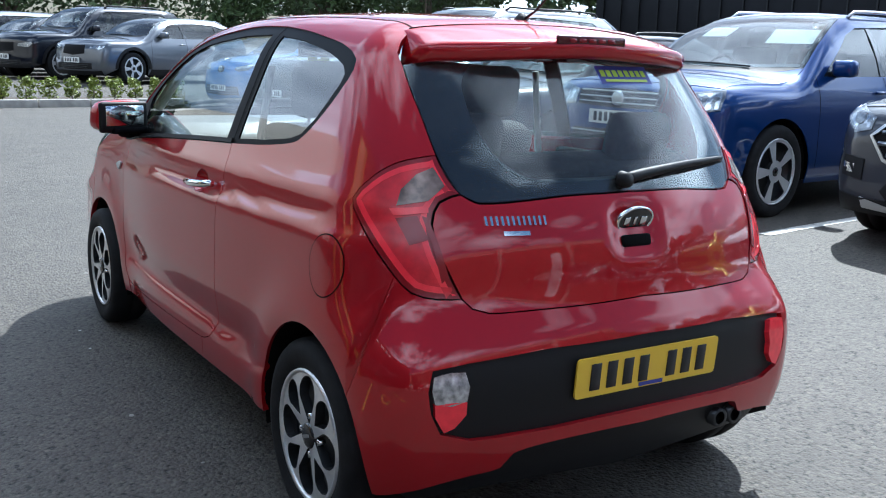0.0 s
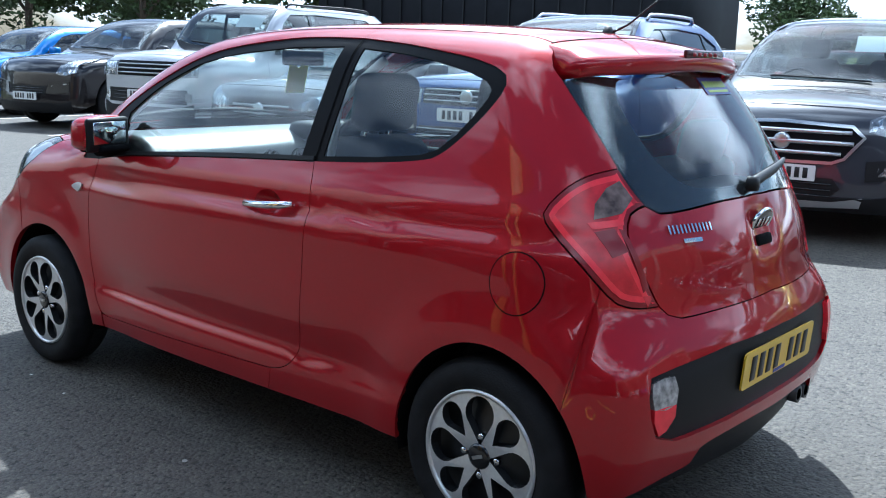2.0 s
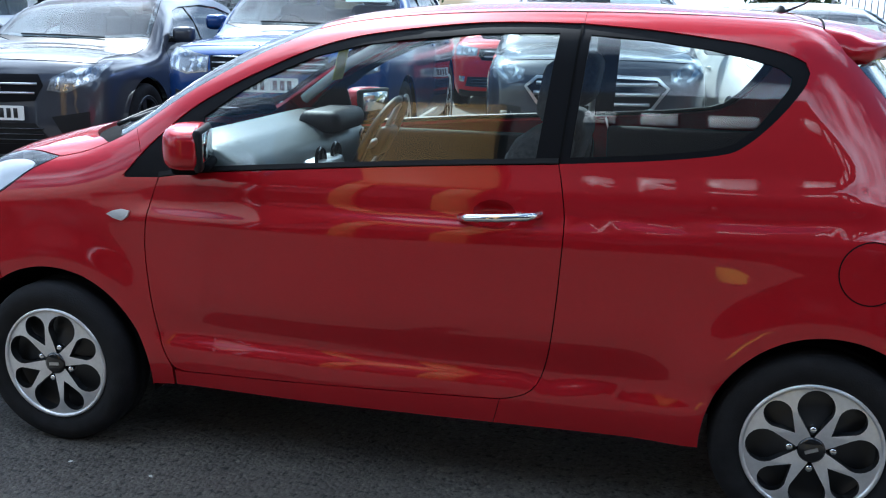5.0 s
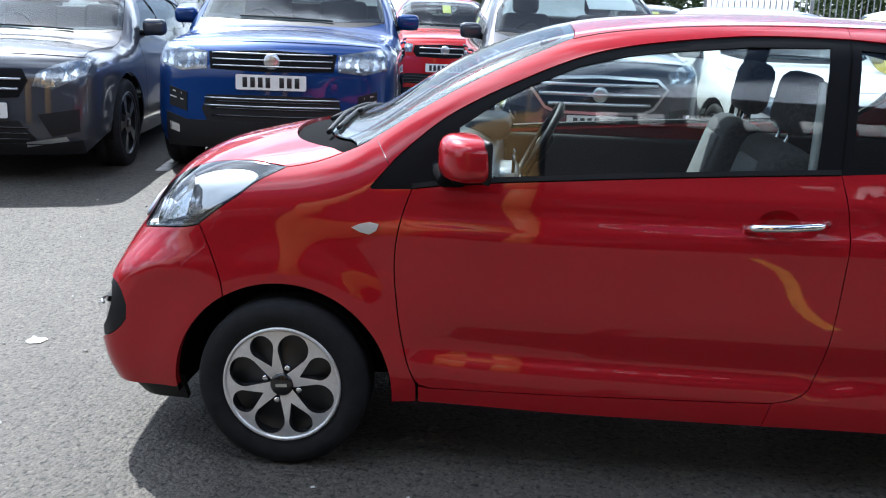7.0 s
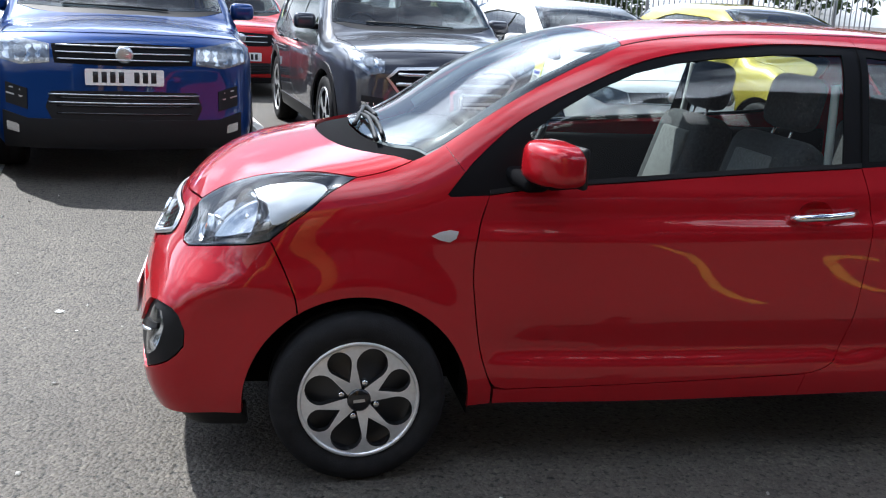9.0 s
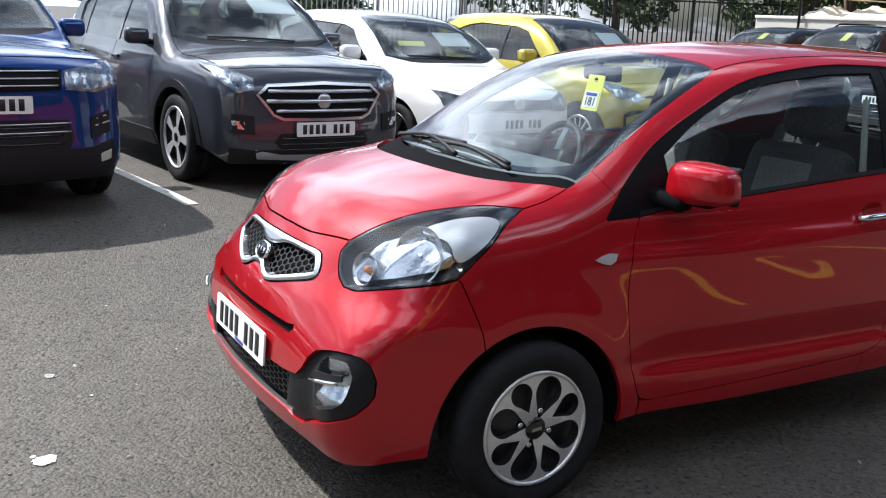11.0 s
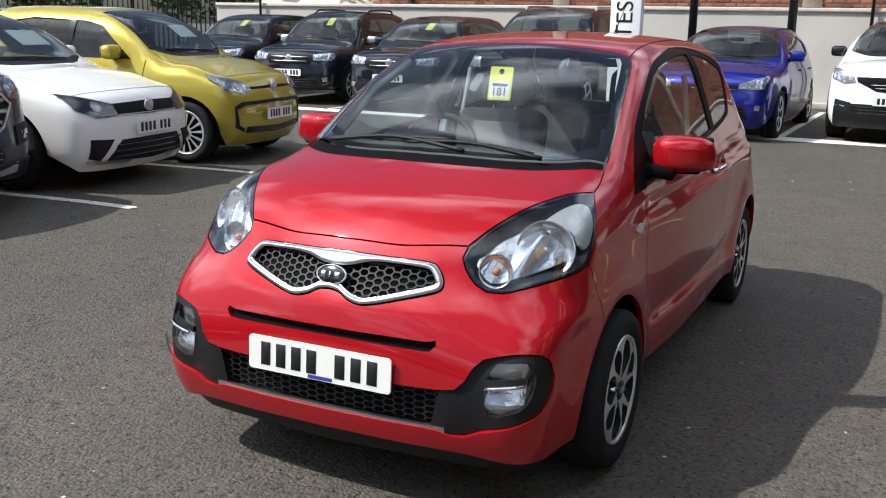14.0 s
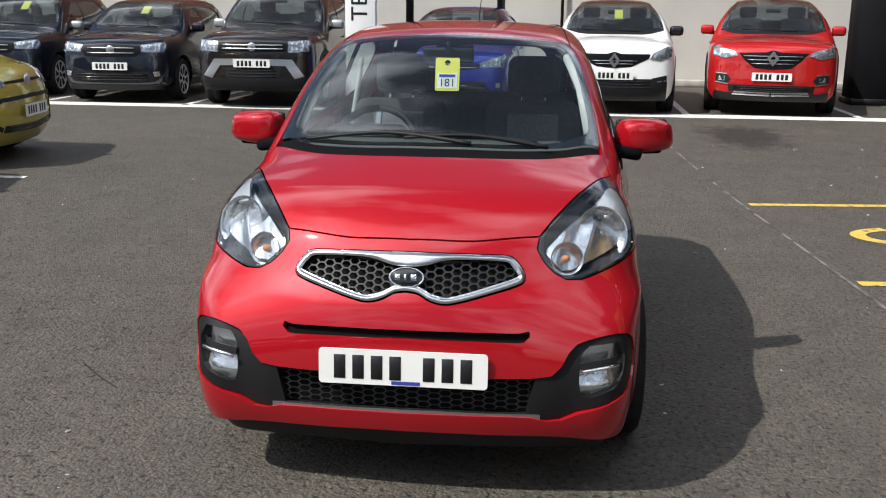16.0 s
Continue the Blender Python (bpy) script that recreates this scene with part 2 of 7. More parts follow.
def fill(outline, holes=(), step=0.04):
    """Even triangles inside a flat outline: points and faces."""
    from mathutils.geometry import delaunay_2d_cdt
    loops = [np.asarray(outline)] + [np.asarray(h) for h in holes]
    lo, hi = loops[0].min(0), loops[0].max(0)
    gx, gy = np.meshgrid(np.arange(lo[0], hi[0], step), np.arange(lo[1], hi[1], step * 0.87))
    gx[1::2] += step / 2
    q = np.stack([gx.ravel(), gy.ravel()], 1)
    keep = inside(loops[0], q)
    for lp in loops:
        keep &= near(lp, q) > step * 0.45
    for lp in loops[1:]:
        keep &= ~inside(lp, q)
    pts, edges = [], []
    for lp in loops:
        n = len(pts)
        pts += [Vector(p) for p in lp]
        edges += [(n + i, n + (i + 1) % len(lp)) for i in range(len(lp))]
    pts += [Vector(p) for p in q[keep]]
    v, _, f, _, _, _ = delaunay_2d_cdt(pts, edges, [], 0, 1e-6)
    v = np.array([tuple(p) for p in v])
    f = np.array([t for t in f if len(t) == 3])
    mid = v[f].mean(1)
    ok = inside(loops[0], mid)
    for lp in loops[1:]:
        ok &= ~inside(lp, mid)
    return v, f[ok]


def curve2(pts, step=0.02, closed=False, round_=True):
    """A smooth (or straight-edged) line through flat points, evenly spaced."""
    p = np.asarray(pts, float)
    n = len(p)
    out = []
    for i in range(n if closed else n - 1):
        if closed:
            a, b, c, d = (p[(i + k) % n] for k in (-1, 0, 1, 2))
        else:
            a, b, c, d = p[max(i - 1, 0)], p[i], p[i + 1], p[min(i + 2, n - 1)]
        k = max(1, int(np.linalg.norm(c - b) / step))
        for t in np.arange(k) / k:
            if round_:
                out.append(0.5 * (2 * b + (c - a) * t + (2 * a - 5 * b + 4 * c - d) * t * t + (3 * b - a - 3 * c + d) * t ** 3))
            else:
                out.append(b + (c - b) * t)
    if not closed:
        out.append(p[-1])
    return np.array(out)


def shrink(poly, by):
    """Moves a closed outline inward."""
    a = np.sum(poly[:, 0] * np.roll(poly[:, 1], -1) - np.roll(poly[:, 0], -1) * poly[:, 1])
    d = np.roll(poly, -1, 0) - np.roll(poly, 1, 0)
    n = np.stack([-d[:, 1], d[:, 0]], 1) * np.sign(a)
    return poly + by * n / np.maximum(np.linalg.norm(n, axis=1), 1e-9)[:, None]


def plate2(outline, holes, thick, step=0.05, plane="xz"):
    """A flat sheet with holes and thickness; its face looks to -y (xz) or is laid in another plane."""
    v, f = fill(outline, holes, step)
    bm = bmesh.new()
    vs = [bm.verts.new((p[0], 0, p[1])) for p in v]
    for t in f:
        bm.faces.new([vs[k] for k in t])
    bmesh.ops.recalc_face_normals(bm, faces=bm.faces)
    if bm.faces and sum(fc.normal.y for fc in bm.faces) > 0:
        bmesh.ops.reverse_faces(bm, faces=bm.faces)
    r = bmesh.ops.extrude_face_region(bm, geom=bm.faces[:])
    bmesh.ops.translate(bm, vec=(0, thick, 0), verts=[g for g in r["geom"] if isinstance(g, bmesh.types.BMVert)])
    bmesh.ops.recalc_face_normals(bm, faces=bm.faces)
    return bm


def spline(*pts):
    """A smooth curve through (x, value) pairs, straight beyond its ends."""
    x, v = np.array(pts, float).T
    n, h = len(x), np.diff(x)
    a, b = np.zeros((n, n)), np.zeros(n)
    a[0, 0] = a[-1, -1] = 1
    for i in range(1, n - 1):
        a[i, i - 1:i + 2] = h[i - 1], 2 * (h[i - 1] + h[i]), h[i]
        b[i] = 6 * ((v[i + 1] - v[i]) / h[i] - (v[i] - v[i - 1]) / h[i - 1])
    m = np.linalg.solve(a, b)

    q = np.linspace(x[0], x[-1], 24001)
    i = np.clip(np.searchsorted(x, q) - 1, 0, n - 2)
    l, r = x[i + 1] - q, q - x[i]
    table = (m[i] * l ** 3 + m[i + 1] * r ** 3) / (6 * h[i]) + (v[i] / h[i] - m[i] * h[i] / 6) * l + (v[i + 1] / h[i] - m[i + 1] * h[i] / 6) * r
    rise = np.append(np.diff(table), 0.0)
    k = 24000 / (x[-1] - x[0])

    def at(p):
        u = np.minimum(np.maximum((p - x[0]) * k, 0.0), 24000.0)
        j = u.astype(np.int32)
        return table[j] + rise[j] * (u - j)
    return at


def smax(a, b, k):
    return np.maximum(a, b) + np.maximum(1 - np.abs(a - b) / k, 0) ** 2 * k / 4


def bump(q, c, w):
    return np.exp(-((q - c) / w) ** 2)


class Form:
    """A car's outer skin: inside where field() is negative."""

    def __init__(self, width, taper, top, crown, front, front_bow, rear, rear_bow, relief=None, edge=0.13, corner=0.2, full=0.0, nose=(-1.1, 0, 0.5), tail=(0.95, 0, 0.6)):
        self.width, self.taper, self.top, self.crown = spline(*width), spline(*taper), spline(*top), spline(*crown)
        self.front, self.rear, self.fb, self.rb = spline(*front), spline(*rear), spline(*front_bow), spline(*rear_bow)
        self.relief, self.edge, self.corner, self.full = relief, edge, corner, full
        self.nose, self.tail = nose, tail
        zs = np.linspace(0.15, 1.2, 40)
        self.ends = (float(self.front(zs).min()) - 0.06, float(self.rear(zs).max()) + 0.06)

    def field(self, p):
        x, y, z = p[:, 0], np.abs(p[:, 1]), p[:, 2]
        side = y - self.width(z) - self.taper(x)
        if self.relief:
            side = side - self.relief(x, z)
        top = (z - self.top(x) + self.crown(x) * y * y) * 0.85
        f = smax(side, top, self.edge)
        k = self.corner - self.full * (1 - np.clip((z - 0.56) / 0.16, 0, 1) ** 2 * (3 - 2 * np.clip((z - 0.56) / 0.16, 0, 1)))
        f = smax(f, self.front(z) + self.fb(z) * y ** 2 - x, k)
        return smax(f, x - self.rear(z) + self.rb(z) * y ** 2, k)

    def normal(self, p, e=1e-3):
        g = np.stack([self.field(p + e * d) - self.field(p - e * d) for d in np.eye(3)], 1)
        return g / np.maximum(np.linalg.norm(g, axis=1), 1e-9)[:, None]

    def meet(self, start, way, reach, steps=26):
        """Where rays from outside first meet the skin."""
        start, way = np.asarray(start, float), np.asarray(way, float)
        n = len(start)
        lo, hi = np.zeros(n), np.full(n, float(reach))
        left = np.arange(n)
        for s in np.linspace(0, reach, steps):
            if not len(left):
                break
            within = self.field(start[left] + way[left] * s) < 0
            hi[left[within]] = s
            left = left[~within]
            lo[left] = s
        for _ in range(13):
            mid = (lo + hi) / 2
            within = self.field(start + way * mid[:, None]) < 0
            hi, lo = np.where(within, mid, hi), np.where(within, lo, mid)
        return start + way * hi[:, None]

    # Ways of seeing the skin flat: s side (x, z), c round the car's length, f and r round the nose and tail, t from above, x from the front, w from behind.
    def flat_of(self, mode, p):
        p = np.asarray(p, float)
        x, y, z = p.T
        if mode == "s":
            return np.stack([x, z], 1)
        if mode == "t":
            return np.stack([x, y], 1)
        if mode in "xw":
            return np.stack([y, z], 1)
        if mode == "c":
            return np.stack([x, 0.75 * np.arctan2(z - 0.75, -y)], 1)
        c = self.nose if mode == "f" else self.tail
        sx = c[0] - x if mode == "f" else x - c[0]
        return 0.7 * np.stack([np.arctan2(-y, sx), np.arctan2(z - c[2], np.hypot(sx, y))], 1)

    def lay(self, mode, q):
        """Flat points laid on the skin."""
        q = np.asarray(q, float)
        u, v = q.T
        o, i = np.zeros_like(u), np.ones_like(u)
        if mode == "s":
            return self.meet(np.stack([u, o - 1.05, v], 1), np.stack([o, i, o], 1), 1.05, 20)
        if mode == "t":
            return self.meet(np.stack([u, v, o + 2.1], 1), np.stack([o, o, -i], 1), 1.9, 34)
        if mode == "x":
            return self.meet(np.stack([o + self.ends[0], u, v], 1), np.stack([i, o, o], 1), 1.1, 26)
        if mode == "w":
            return self.meet(np.stack([o + self.ends[1], u, v], 1), np.stack([-i, o, o], 1), 1.1, 26)
        if mode == "c":
            d = np.stack([o, -np.cos(v / 0.75), np.sin(v / 0.75)], 1)
            return self.meet(np.stack([u, o, o + 0.75], 1) + 1.3 * d, -d, 1.3, 26)
        c = self.nose if mode == "f" else self.tail
        az, el = u / 0.7, v / 0.7
        d = np.stack([np.cos(az) * np.cos(el) * (-1 if mode == "f" else 1), -np.sin(az) * np.cos(el), np.sin(el)], 1)
        return self.meet(np.array(c)[None] + 1.5 * d, -d, 1.5, 30)

    def line(self, mode, pts, closed=False, round_=True, step=0.02):
        """A line on the skin through points that are given flat."""
        return self.lay(mode, curve2(pts, step, closed, round_))

    def seat(self, mode, pts, round_=True):
        """A line on the skin through points near it."""
        return self.lay(mode, curve2(self.flat_of(mode, pts), 0.02, False, round_))

    def panel(self, mode, outline, holes=(), step=0.04, lift=0.0, gap=0.0, lip=0.018, dish=None):
        """A sheet cut out of the skin: verts, faces, normals."""
        flat = self.flat_of(mode, outline)
        keep = np.linalg.norm(flat - np.roll(flat, 1, 0), axis=1) > 1e-4
        flat = flat[keep]
        if gap:
            flat = shrink(flat, gap)
        hf = []
        for h in holes:
            q = self.flat_of(mode, h)
            q = q[np.linalg.norm(q - np.roll(q, 1, 0), axis=1) > 1e-4]
            hf.append(q)
        v, f = fill(flat, hf, step)
        p = self.lay(mode, v)
        n = self.normal(p)
        p = p + n * lift
        if dish is not None:
            p = p + n * dish(p)[:, None]
        side = np.einsum("ij,ij->i", np.cross(p[f[:, 1]] - p[f[:, 0]], p[f[:, 2]] - p[f[:, 0]]), n[f].mean(1))
        f[side < 0] = f[side < 0][:, ::-1]
        if dish is not None:
            fn = np.cross(p[f[:, 1]] - p[f[:, 0]], p[f[:, 2]] - p[f[:, 0]])
            n = np.zeros_like(p)
            for k in range(3):
                np.add.at(n, f[:, k], fn)
            n = n / np.maximum(np.linalg.norm(n, axis=1), 1e-12)[:, None]
        faces = [tuple(t) for t in f]
        if lip:
            count = {}
            for t in faces:
                for a, b in ((t[0], t[1]), (t[1], t[2]), (t[2], t[0])):
                    count[(a, b)] = 1
            vs, ns = list(p), list(n)
            for a, b in [e for e in count if (e[1], e[0]) not in count]:
                out = np.cross(p[b] - p[a], n[a])
                out = out / max(np.linalg.norm(out), 1e-9)
                k = len(vs)
                vs += [p[a], p[b], p[b] - n[b] * lip, p[a] - n[a] * lip]
                ns += [out] * 4
                faces.append((k + 1, k, k + 3, k + 2))
            p, n = np.array(vs), np.array(ns)
        return p, [tuple(int(i) for i in t) for t in faces], n


def flip(data):
    """The mirror image across the car's middle."""
    k = np.array([1, -1, 1])
    return data[0] * k, [t[::-1] for t in data[1]], (None if data[2] is None else data[2] * k)


def mir(p):
    return np.asarray(p) * np.array([1, -1, 1])


def both(half):
    """A closed outline from its half with y < 0, which runs from the middle to the middle."""
    return np.concatenate([half, mir(half)[::-1]])


def hero_relief(x, z):
    """Waist crease, lower door hollow and flared arches."""
    r = 0.010 * np.tanh((0.845 + 0.035 * x - z) / 0.018) * np.clip((x + 1.15) / 0.5, 0, 1) * bump(z, 0.84, 0.13)
    r = r - 0.017 * bump(z, 0.43 - 0.01 * x, 0.085) * np.clip((0.95 - np.abs(x - 0.03)) / 0.3, 0, 1)
    r = r + 0.007 * np.tanh((0.395 - 0.01 * x - z) / 0.013) * bump(z, 0.385, 0.07) * np.clip((0.95 - np.abs(x - 0.03)) / 0.25, 0, 1)
    r = r + 0.012 * bump(z, 0.635, 0.045) * np.clip((-1.38 - x) / 0.15, 0, 1)
    r = r + 0.007 * bump(z, 0.925 + 0.02 * x, 0.045) * np.clip((x + 0.9) / 0.3, 0, 1)
    for c in (-1.19, 1.19):
        d = np.hypot(x - c, z - 0.29)
        r = r + 0.020 * bump(d, 0.33, 0.10)
    return r


HERO = Form(
    width=((0.10, 0.715), (0.20, 0.760), (0.30, 0.780), (0.45, 0.787), (0.60, 0.788), (0.75, 0.782), (0.87, 0.768), (0.95, 0.746), (1.03, 0.716), (1.15, 0.672), (1.30, 0.614), (1.42, 0.568), (1.55, 0.500)),
    taper=((-2.0, -0.120), (-1.6, -0.064), (-1.2, -0.052), (-0.85, -0.042), (-0.4, -0.010), (0.1, 0.0), (0.6, -0.004), (1.1, -0.012), (1.5, -0.022), (1.8, -0.07)),
    top=((-2.0, 0.72), (-1.82, 0.835), (-1.70, 0.905), (-1.50, 0.973), (-1.30, 1.020), (-1.12, 1.058), (-1.00, 1.105), (-0.80, 1.235), (-0.60, 1.340), (-0.40, 1.410), (-0.15, 1.452), (0.2, 1.472), (0.6, 1.472), (1.0, 1.454), (1.3, 1.428), (1.6, 1.39)),
    crown=((-1.9, 0.10), (-1.3, 0.14), (-0.9, 0.17), (-0.3, 0.15), (1.4, 0.11)),
    front=((0.10, -1.79), (0.20, -1.86), (0.30, -1.893), (0.45, -1.900), (0.58, -1.882), (0.68, -1.845), (0.76, -1.812), (0.84, -1.79), (0.95, -1.74), (1.1, -1.65)), front_bow=((0.1, 0.20), (0.55, 0.20), (0.72, 0.36), (1.0, 0.36)),
    rear=((0.10, 1.60), (0.20, 1.665), (0.33, 1.705), (0.45, 1.720), (0.58, 1.722), (0.66, 1.698), (0.72, 1.672), (0.82, 1.655), (0.91, 1.628), (0.98, 1.596), (1.1, 1.525), (1.3, 1.385), (1.42, 1.31), (1.55, 1.15)), rear_bow=((0.1, 0.22), (0.58, 0.22), (0.72, 0.30), (1.5, 0.26)),
    relief=hero_relief, full=0.09)


def sweep(cx, cz, rx, rz, a, b, n=40):
    """Part of an oval, from a to b degrees."""
    t = np.radians(np.linspace(a, b, n))
    return np.stack([cx + rx * np.cos(t), cz + rz * np.sin(t)], 1)


def oval(cy, cz, ry, rz, n=40):
    t = np.linspace(0, 2 * math.pi, n, endpoint=False)
    return np.stack([cy + ry * np.cos(t), cz + rz * np.sin(t)], 1)


def round_rect(w, h, r, cx=0.0, cy=0.0, n=5):
    out = []
    for sx, sy, a0 in ((1, 1, 0), (-1, 1, 90), (-1, -1, 180), (1, -1, 270)):
        for k in range(n + 1):
            a = math.radians(a0 + 90 * k / n)
            out.append((cx + sx * (w / 2 - r) + r * math.cos(a), cy + sy * (h / 2 - r) + r * math.sin(a)))
    return np.array(out)


def drop(r1, r2, w, turn, n=14):
    """A teardrop hole, pointed towards the hub."""
    pts = [(0.0, r1)]
    for k in range(n + 1):
        a = math.radians(-25 + 230 * k / n)
        pts.append((w * math.cos(a), r2 - w + w * math.sin(a)))
    c, s = math.cos(turn), math.sin(turn)
    return np.array([(x * c - z * s, x * s + z * c) for x, z in pts])


def wheel(parent, at, side, radius, rim, width, spokes, tyre_mat=RUBBER, style="petal", turn=0.0, detail=True):
    """A wheel whose face looks to -y when side is 1. Parts: tyre, rim, barrel, cap, bolts."""
    m = pose(*at) if side > 0 else pose(*at, 0, 0, 180)
    m = m @ pose(0, 0, 0, 0, turn, 0)
    seg = 56 if detail else 28
    w = width
    tyre = part("tyre", lathe([(rim - 0.004, 0.03), (rim + 0.004, 0.004), (rim + 0.02, -0.004), (radius - 0.045, -0.012), (radius - 0.016, -0.004), (radius - 0.004, 0.012), (radius, 0.03), (radius, w * 0.45), (radius - 0.006, w * 0.47), (radius - 0.006, w * 0.53), (radius, w * 0.55), (radius, w - 0.03), (radius - 0.02, w - 0.002), (rim, w - 0.02)], seg), tyre_mat, parent)
    tyre.matrix_basis = m
    barrel = part("barrel", lathe([(rim - 0.006, 0.012), (rim - 0.014, 0.03), (rim - 0.02, 0.10), (0.10, 0.10), (0.0, 0.09)], seg), ALLOY_DARK, tyre)
    if style == "petal":
        holes = [drop(0.030 if k % 2 else 0.066, rim * 0.94, rim * (0.265 if k % 2 else 0.205), math.pi / 8 + k * math.pi / 4) for k in range(8)]
    else:
        holes = []
        for k in range(spokes):
            a0, a1 = (k + 0.16) * 2 * math.pi / spokes, (k + 0.84) * 2 * math.pi / spokes
            t = np.linspace(a0, a1, 9)
            u = np.linspace(a1 - 0.25 / spokes, a0 + 0.25 / spokes, 6)
            holes.append(np.concatenate([np.stack([rim * 0.9 * np.cos(t), rim * 0.9 * np.sin(t)], 1), np.stack([rim * 0.34 * np.cos(u), rim * 0.34 * np.sin(u)], 1)]))
    if detail:
        part("spoke_backing", lathe([(0.026, 0.016), (0.060, 0.022), (0.11, 0.036), (0.15, 0.052), (rim - 0.012, 0.040)], seg), ALLOY_DARK, tyre)
    n = 64 if detail else 32
    bm = plate2(oval(0, 0, rim - 0.004, rim - 0.004, n), holes, 0.028, 0.04 if detail else 0.08)
    for v in bm.verts:
        r = math.hypot(v.co.x, v.co.z) / rim
        v.co.y += 0.012 - 0.016 * math.sin(min(1, r) * 2.6) if detail else 0.006
    for fc in bm.faces:
        fc.material_index = 1 if abs(fc.normal.y) < 0.6 or fc.normal.y > 0.6 else 0
    face = part("rim", bm, ALLOY if style == "petal" else style, tyre, "machined alloy rim with teardrop openings" if style == "petal" else "")
    face.data.materials.append(ALLOY_DARK)
    part("rim_edge", lathe([(rim - 0.008, 0.012), (rim - 0.006, -0.002), (rim + 0.003, -0.005), (rim + 0.006, 0.006)], seg), ALLOY if style == "petal" else style, tyre)
    cap = part("hub_cap", lathe([(0.0, -0.004), (0.030, -0.003), (0.037, 0.001), (0.039, 0.016)], 24), GLOSS_BLACK, tyre)
    if detail:
        for k in range(4):
            a = math.radians(22.5 + 90 * k + 135)
            b = part("wheel_bolt", lathe([(0.0, 0.003), (0.008, 0.003), (0.011, 0.007), (0.0125, 0.028)], 8), CHROME, tyre)
            b.matrix_basis = pose(0.057 * math.cos(a), 0.0, 0.057 * math.sin(a))
        part("emblem", box(0.036, 0.002, 0.010, (0, -0.005, 0)), SATIN, cap)
    return tyre


def bars(parent, w, h, groups, mat, depth=0.002):
    """Bars in place of writing: a part for each, on a face that looks to -y."""
    total = sum(groups) + 0.8 * (len(groups) - 1)
    u = w / total
    x = -w / 2
    for g in groups:
        for k in range(g):
            part("character_bar", box(u * 0.62, depth, h, (x + u * (k + 0.5), -depth / 2, 0), 0.001, 1), mat, parent)
        x += u * (g + 0.8)


def number_plate(parent, m, mat, groups=(4, 3), w=0.52, h=0.111):
    """A plate whose face looks to -y of the pose m."""
    bm = plate2(round_rect(w, h, 0.012), [], 0.006, 0.2)
    p = part("number_plate", bm, mat, parent, "white number plate with black bars" if mat == PLATE_WHITE else "yellow number plate with black bars")
    p.matrix_basis = m
    bars(p, w * 0.86, h * 0.68, groups, INK)
    part("dealer_strip", box(w * 0.17, 0.0015, 0.011, (0.01, -0.0006, -h * 0.42)), BLUE_INK, p)
    return p


def seat(parent, x, y, fabric=FABRIC, centre=FABRIC_GREY, h=0.0):
    """A front seat facing -x."""
    s = part("seat_cushion", box(0.50, 0.50, 0.16, (x, y, 0.46 + h), 0.06, 3, (0, -6, 0)), fabric, parent)
    part("seat_back", box(0.16, 0.48, 0.62, (x + 0.30, y, 0.78 + h), 0.065, 3, (0, 18, 0)), fabric, parent)
    part("seat_panel", box(0.03, 0.26, 0.48, (x + 0.222, y, 0.79 + h), 0.014, 2, (0, 18, 0)), centre, parent, "grey fabric seat panel")
    part("headrest", box(0.11, 0.27, 0.20, (x + 0.425, y, 1.20 + h), 0.05, 3, (0, 10, 0)), fabric, parent)
    for k in (-0.06, 0.06):
        part("headrest_post", rod([(x + 0.37, y + k, 1.03 + h), (x + 0.405, y + k, 1.13 + h)], 0.006, 8), CHROME, parent)


def steering_wheel(parent, at, r=0.185, tilt=-62):
    """A wheel in front of a driver who faces -x."""
    tor = [(r * math.cos(a), r * math.sin(a), 0) for a in np.linspace(0, 2 * math.pi, 41)]
    rim = part("steering_wheel", rod(tor, 0.016, 10), BLACK_TRIM, parent, "black three-spoke steering wheel")
    rim.matrix_basis = pose(*at, 0, tilt, 0)
    part("wheel_boss", box(0.13, 0.15, 0.05, (0.01, 0, -0.02), 0.024, 3), BLACK_TRIM, rim)
    for a in (90, 270, 0):
        c, s = math.cos(math.radians(a)), math.sin(math.radians(a))
        part("wheel_spoke", box(0.12, 0.035, 0.018, (0.115 * c, 0.115 * s, -0.008), 0.007, 2, (0, 0, a)), SILVER_TRIM, rim)


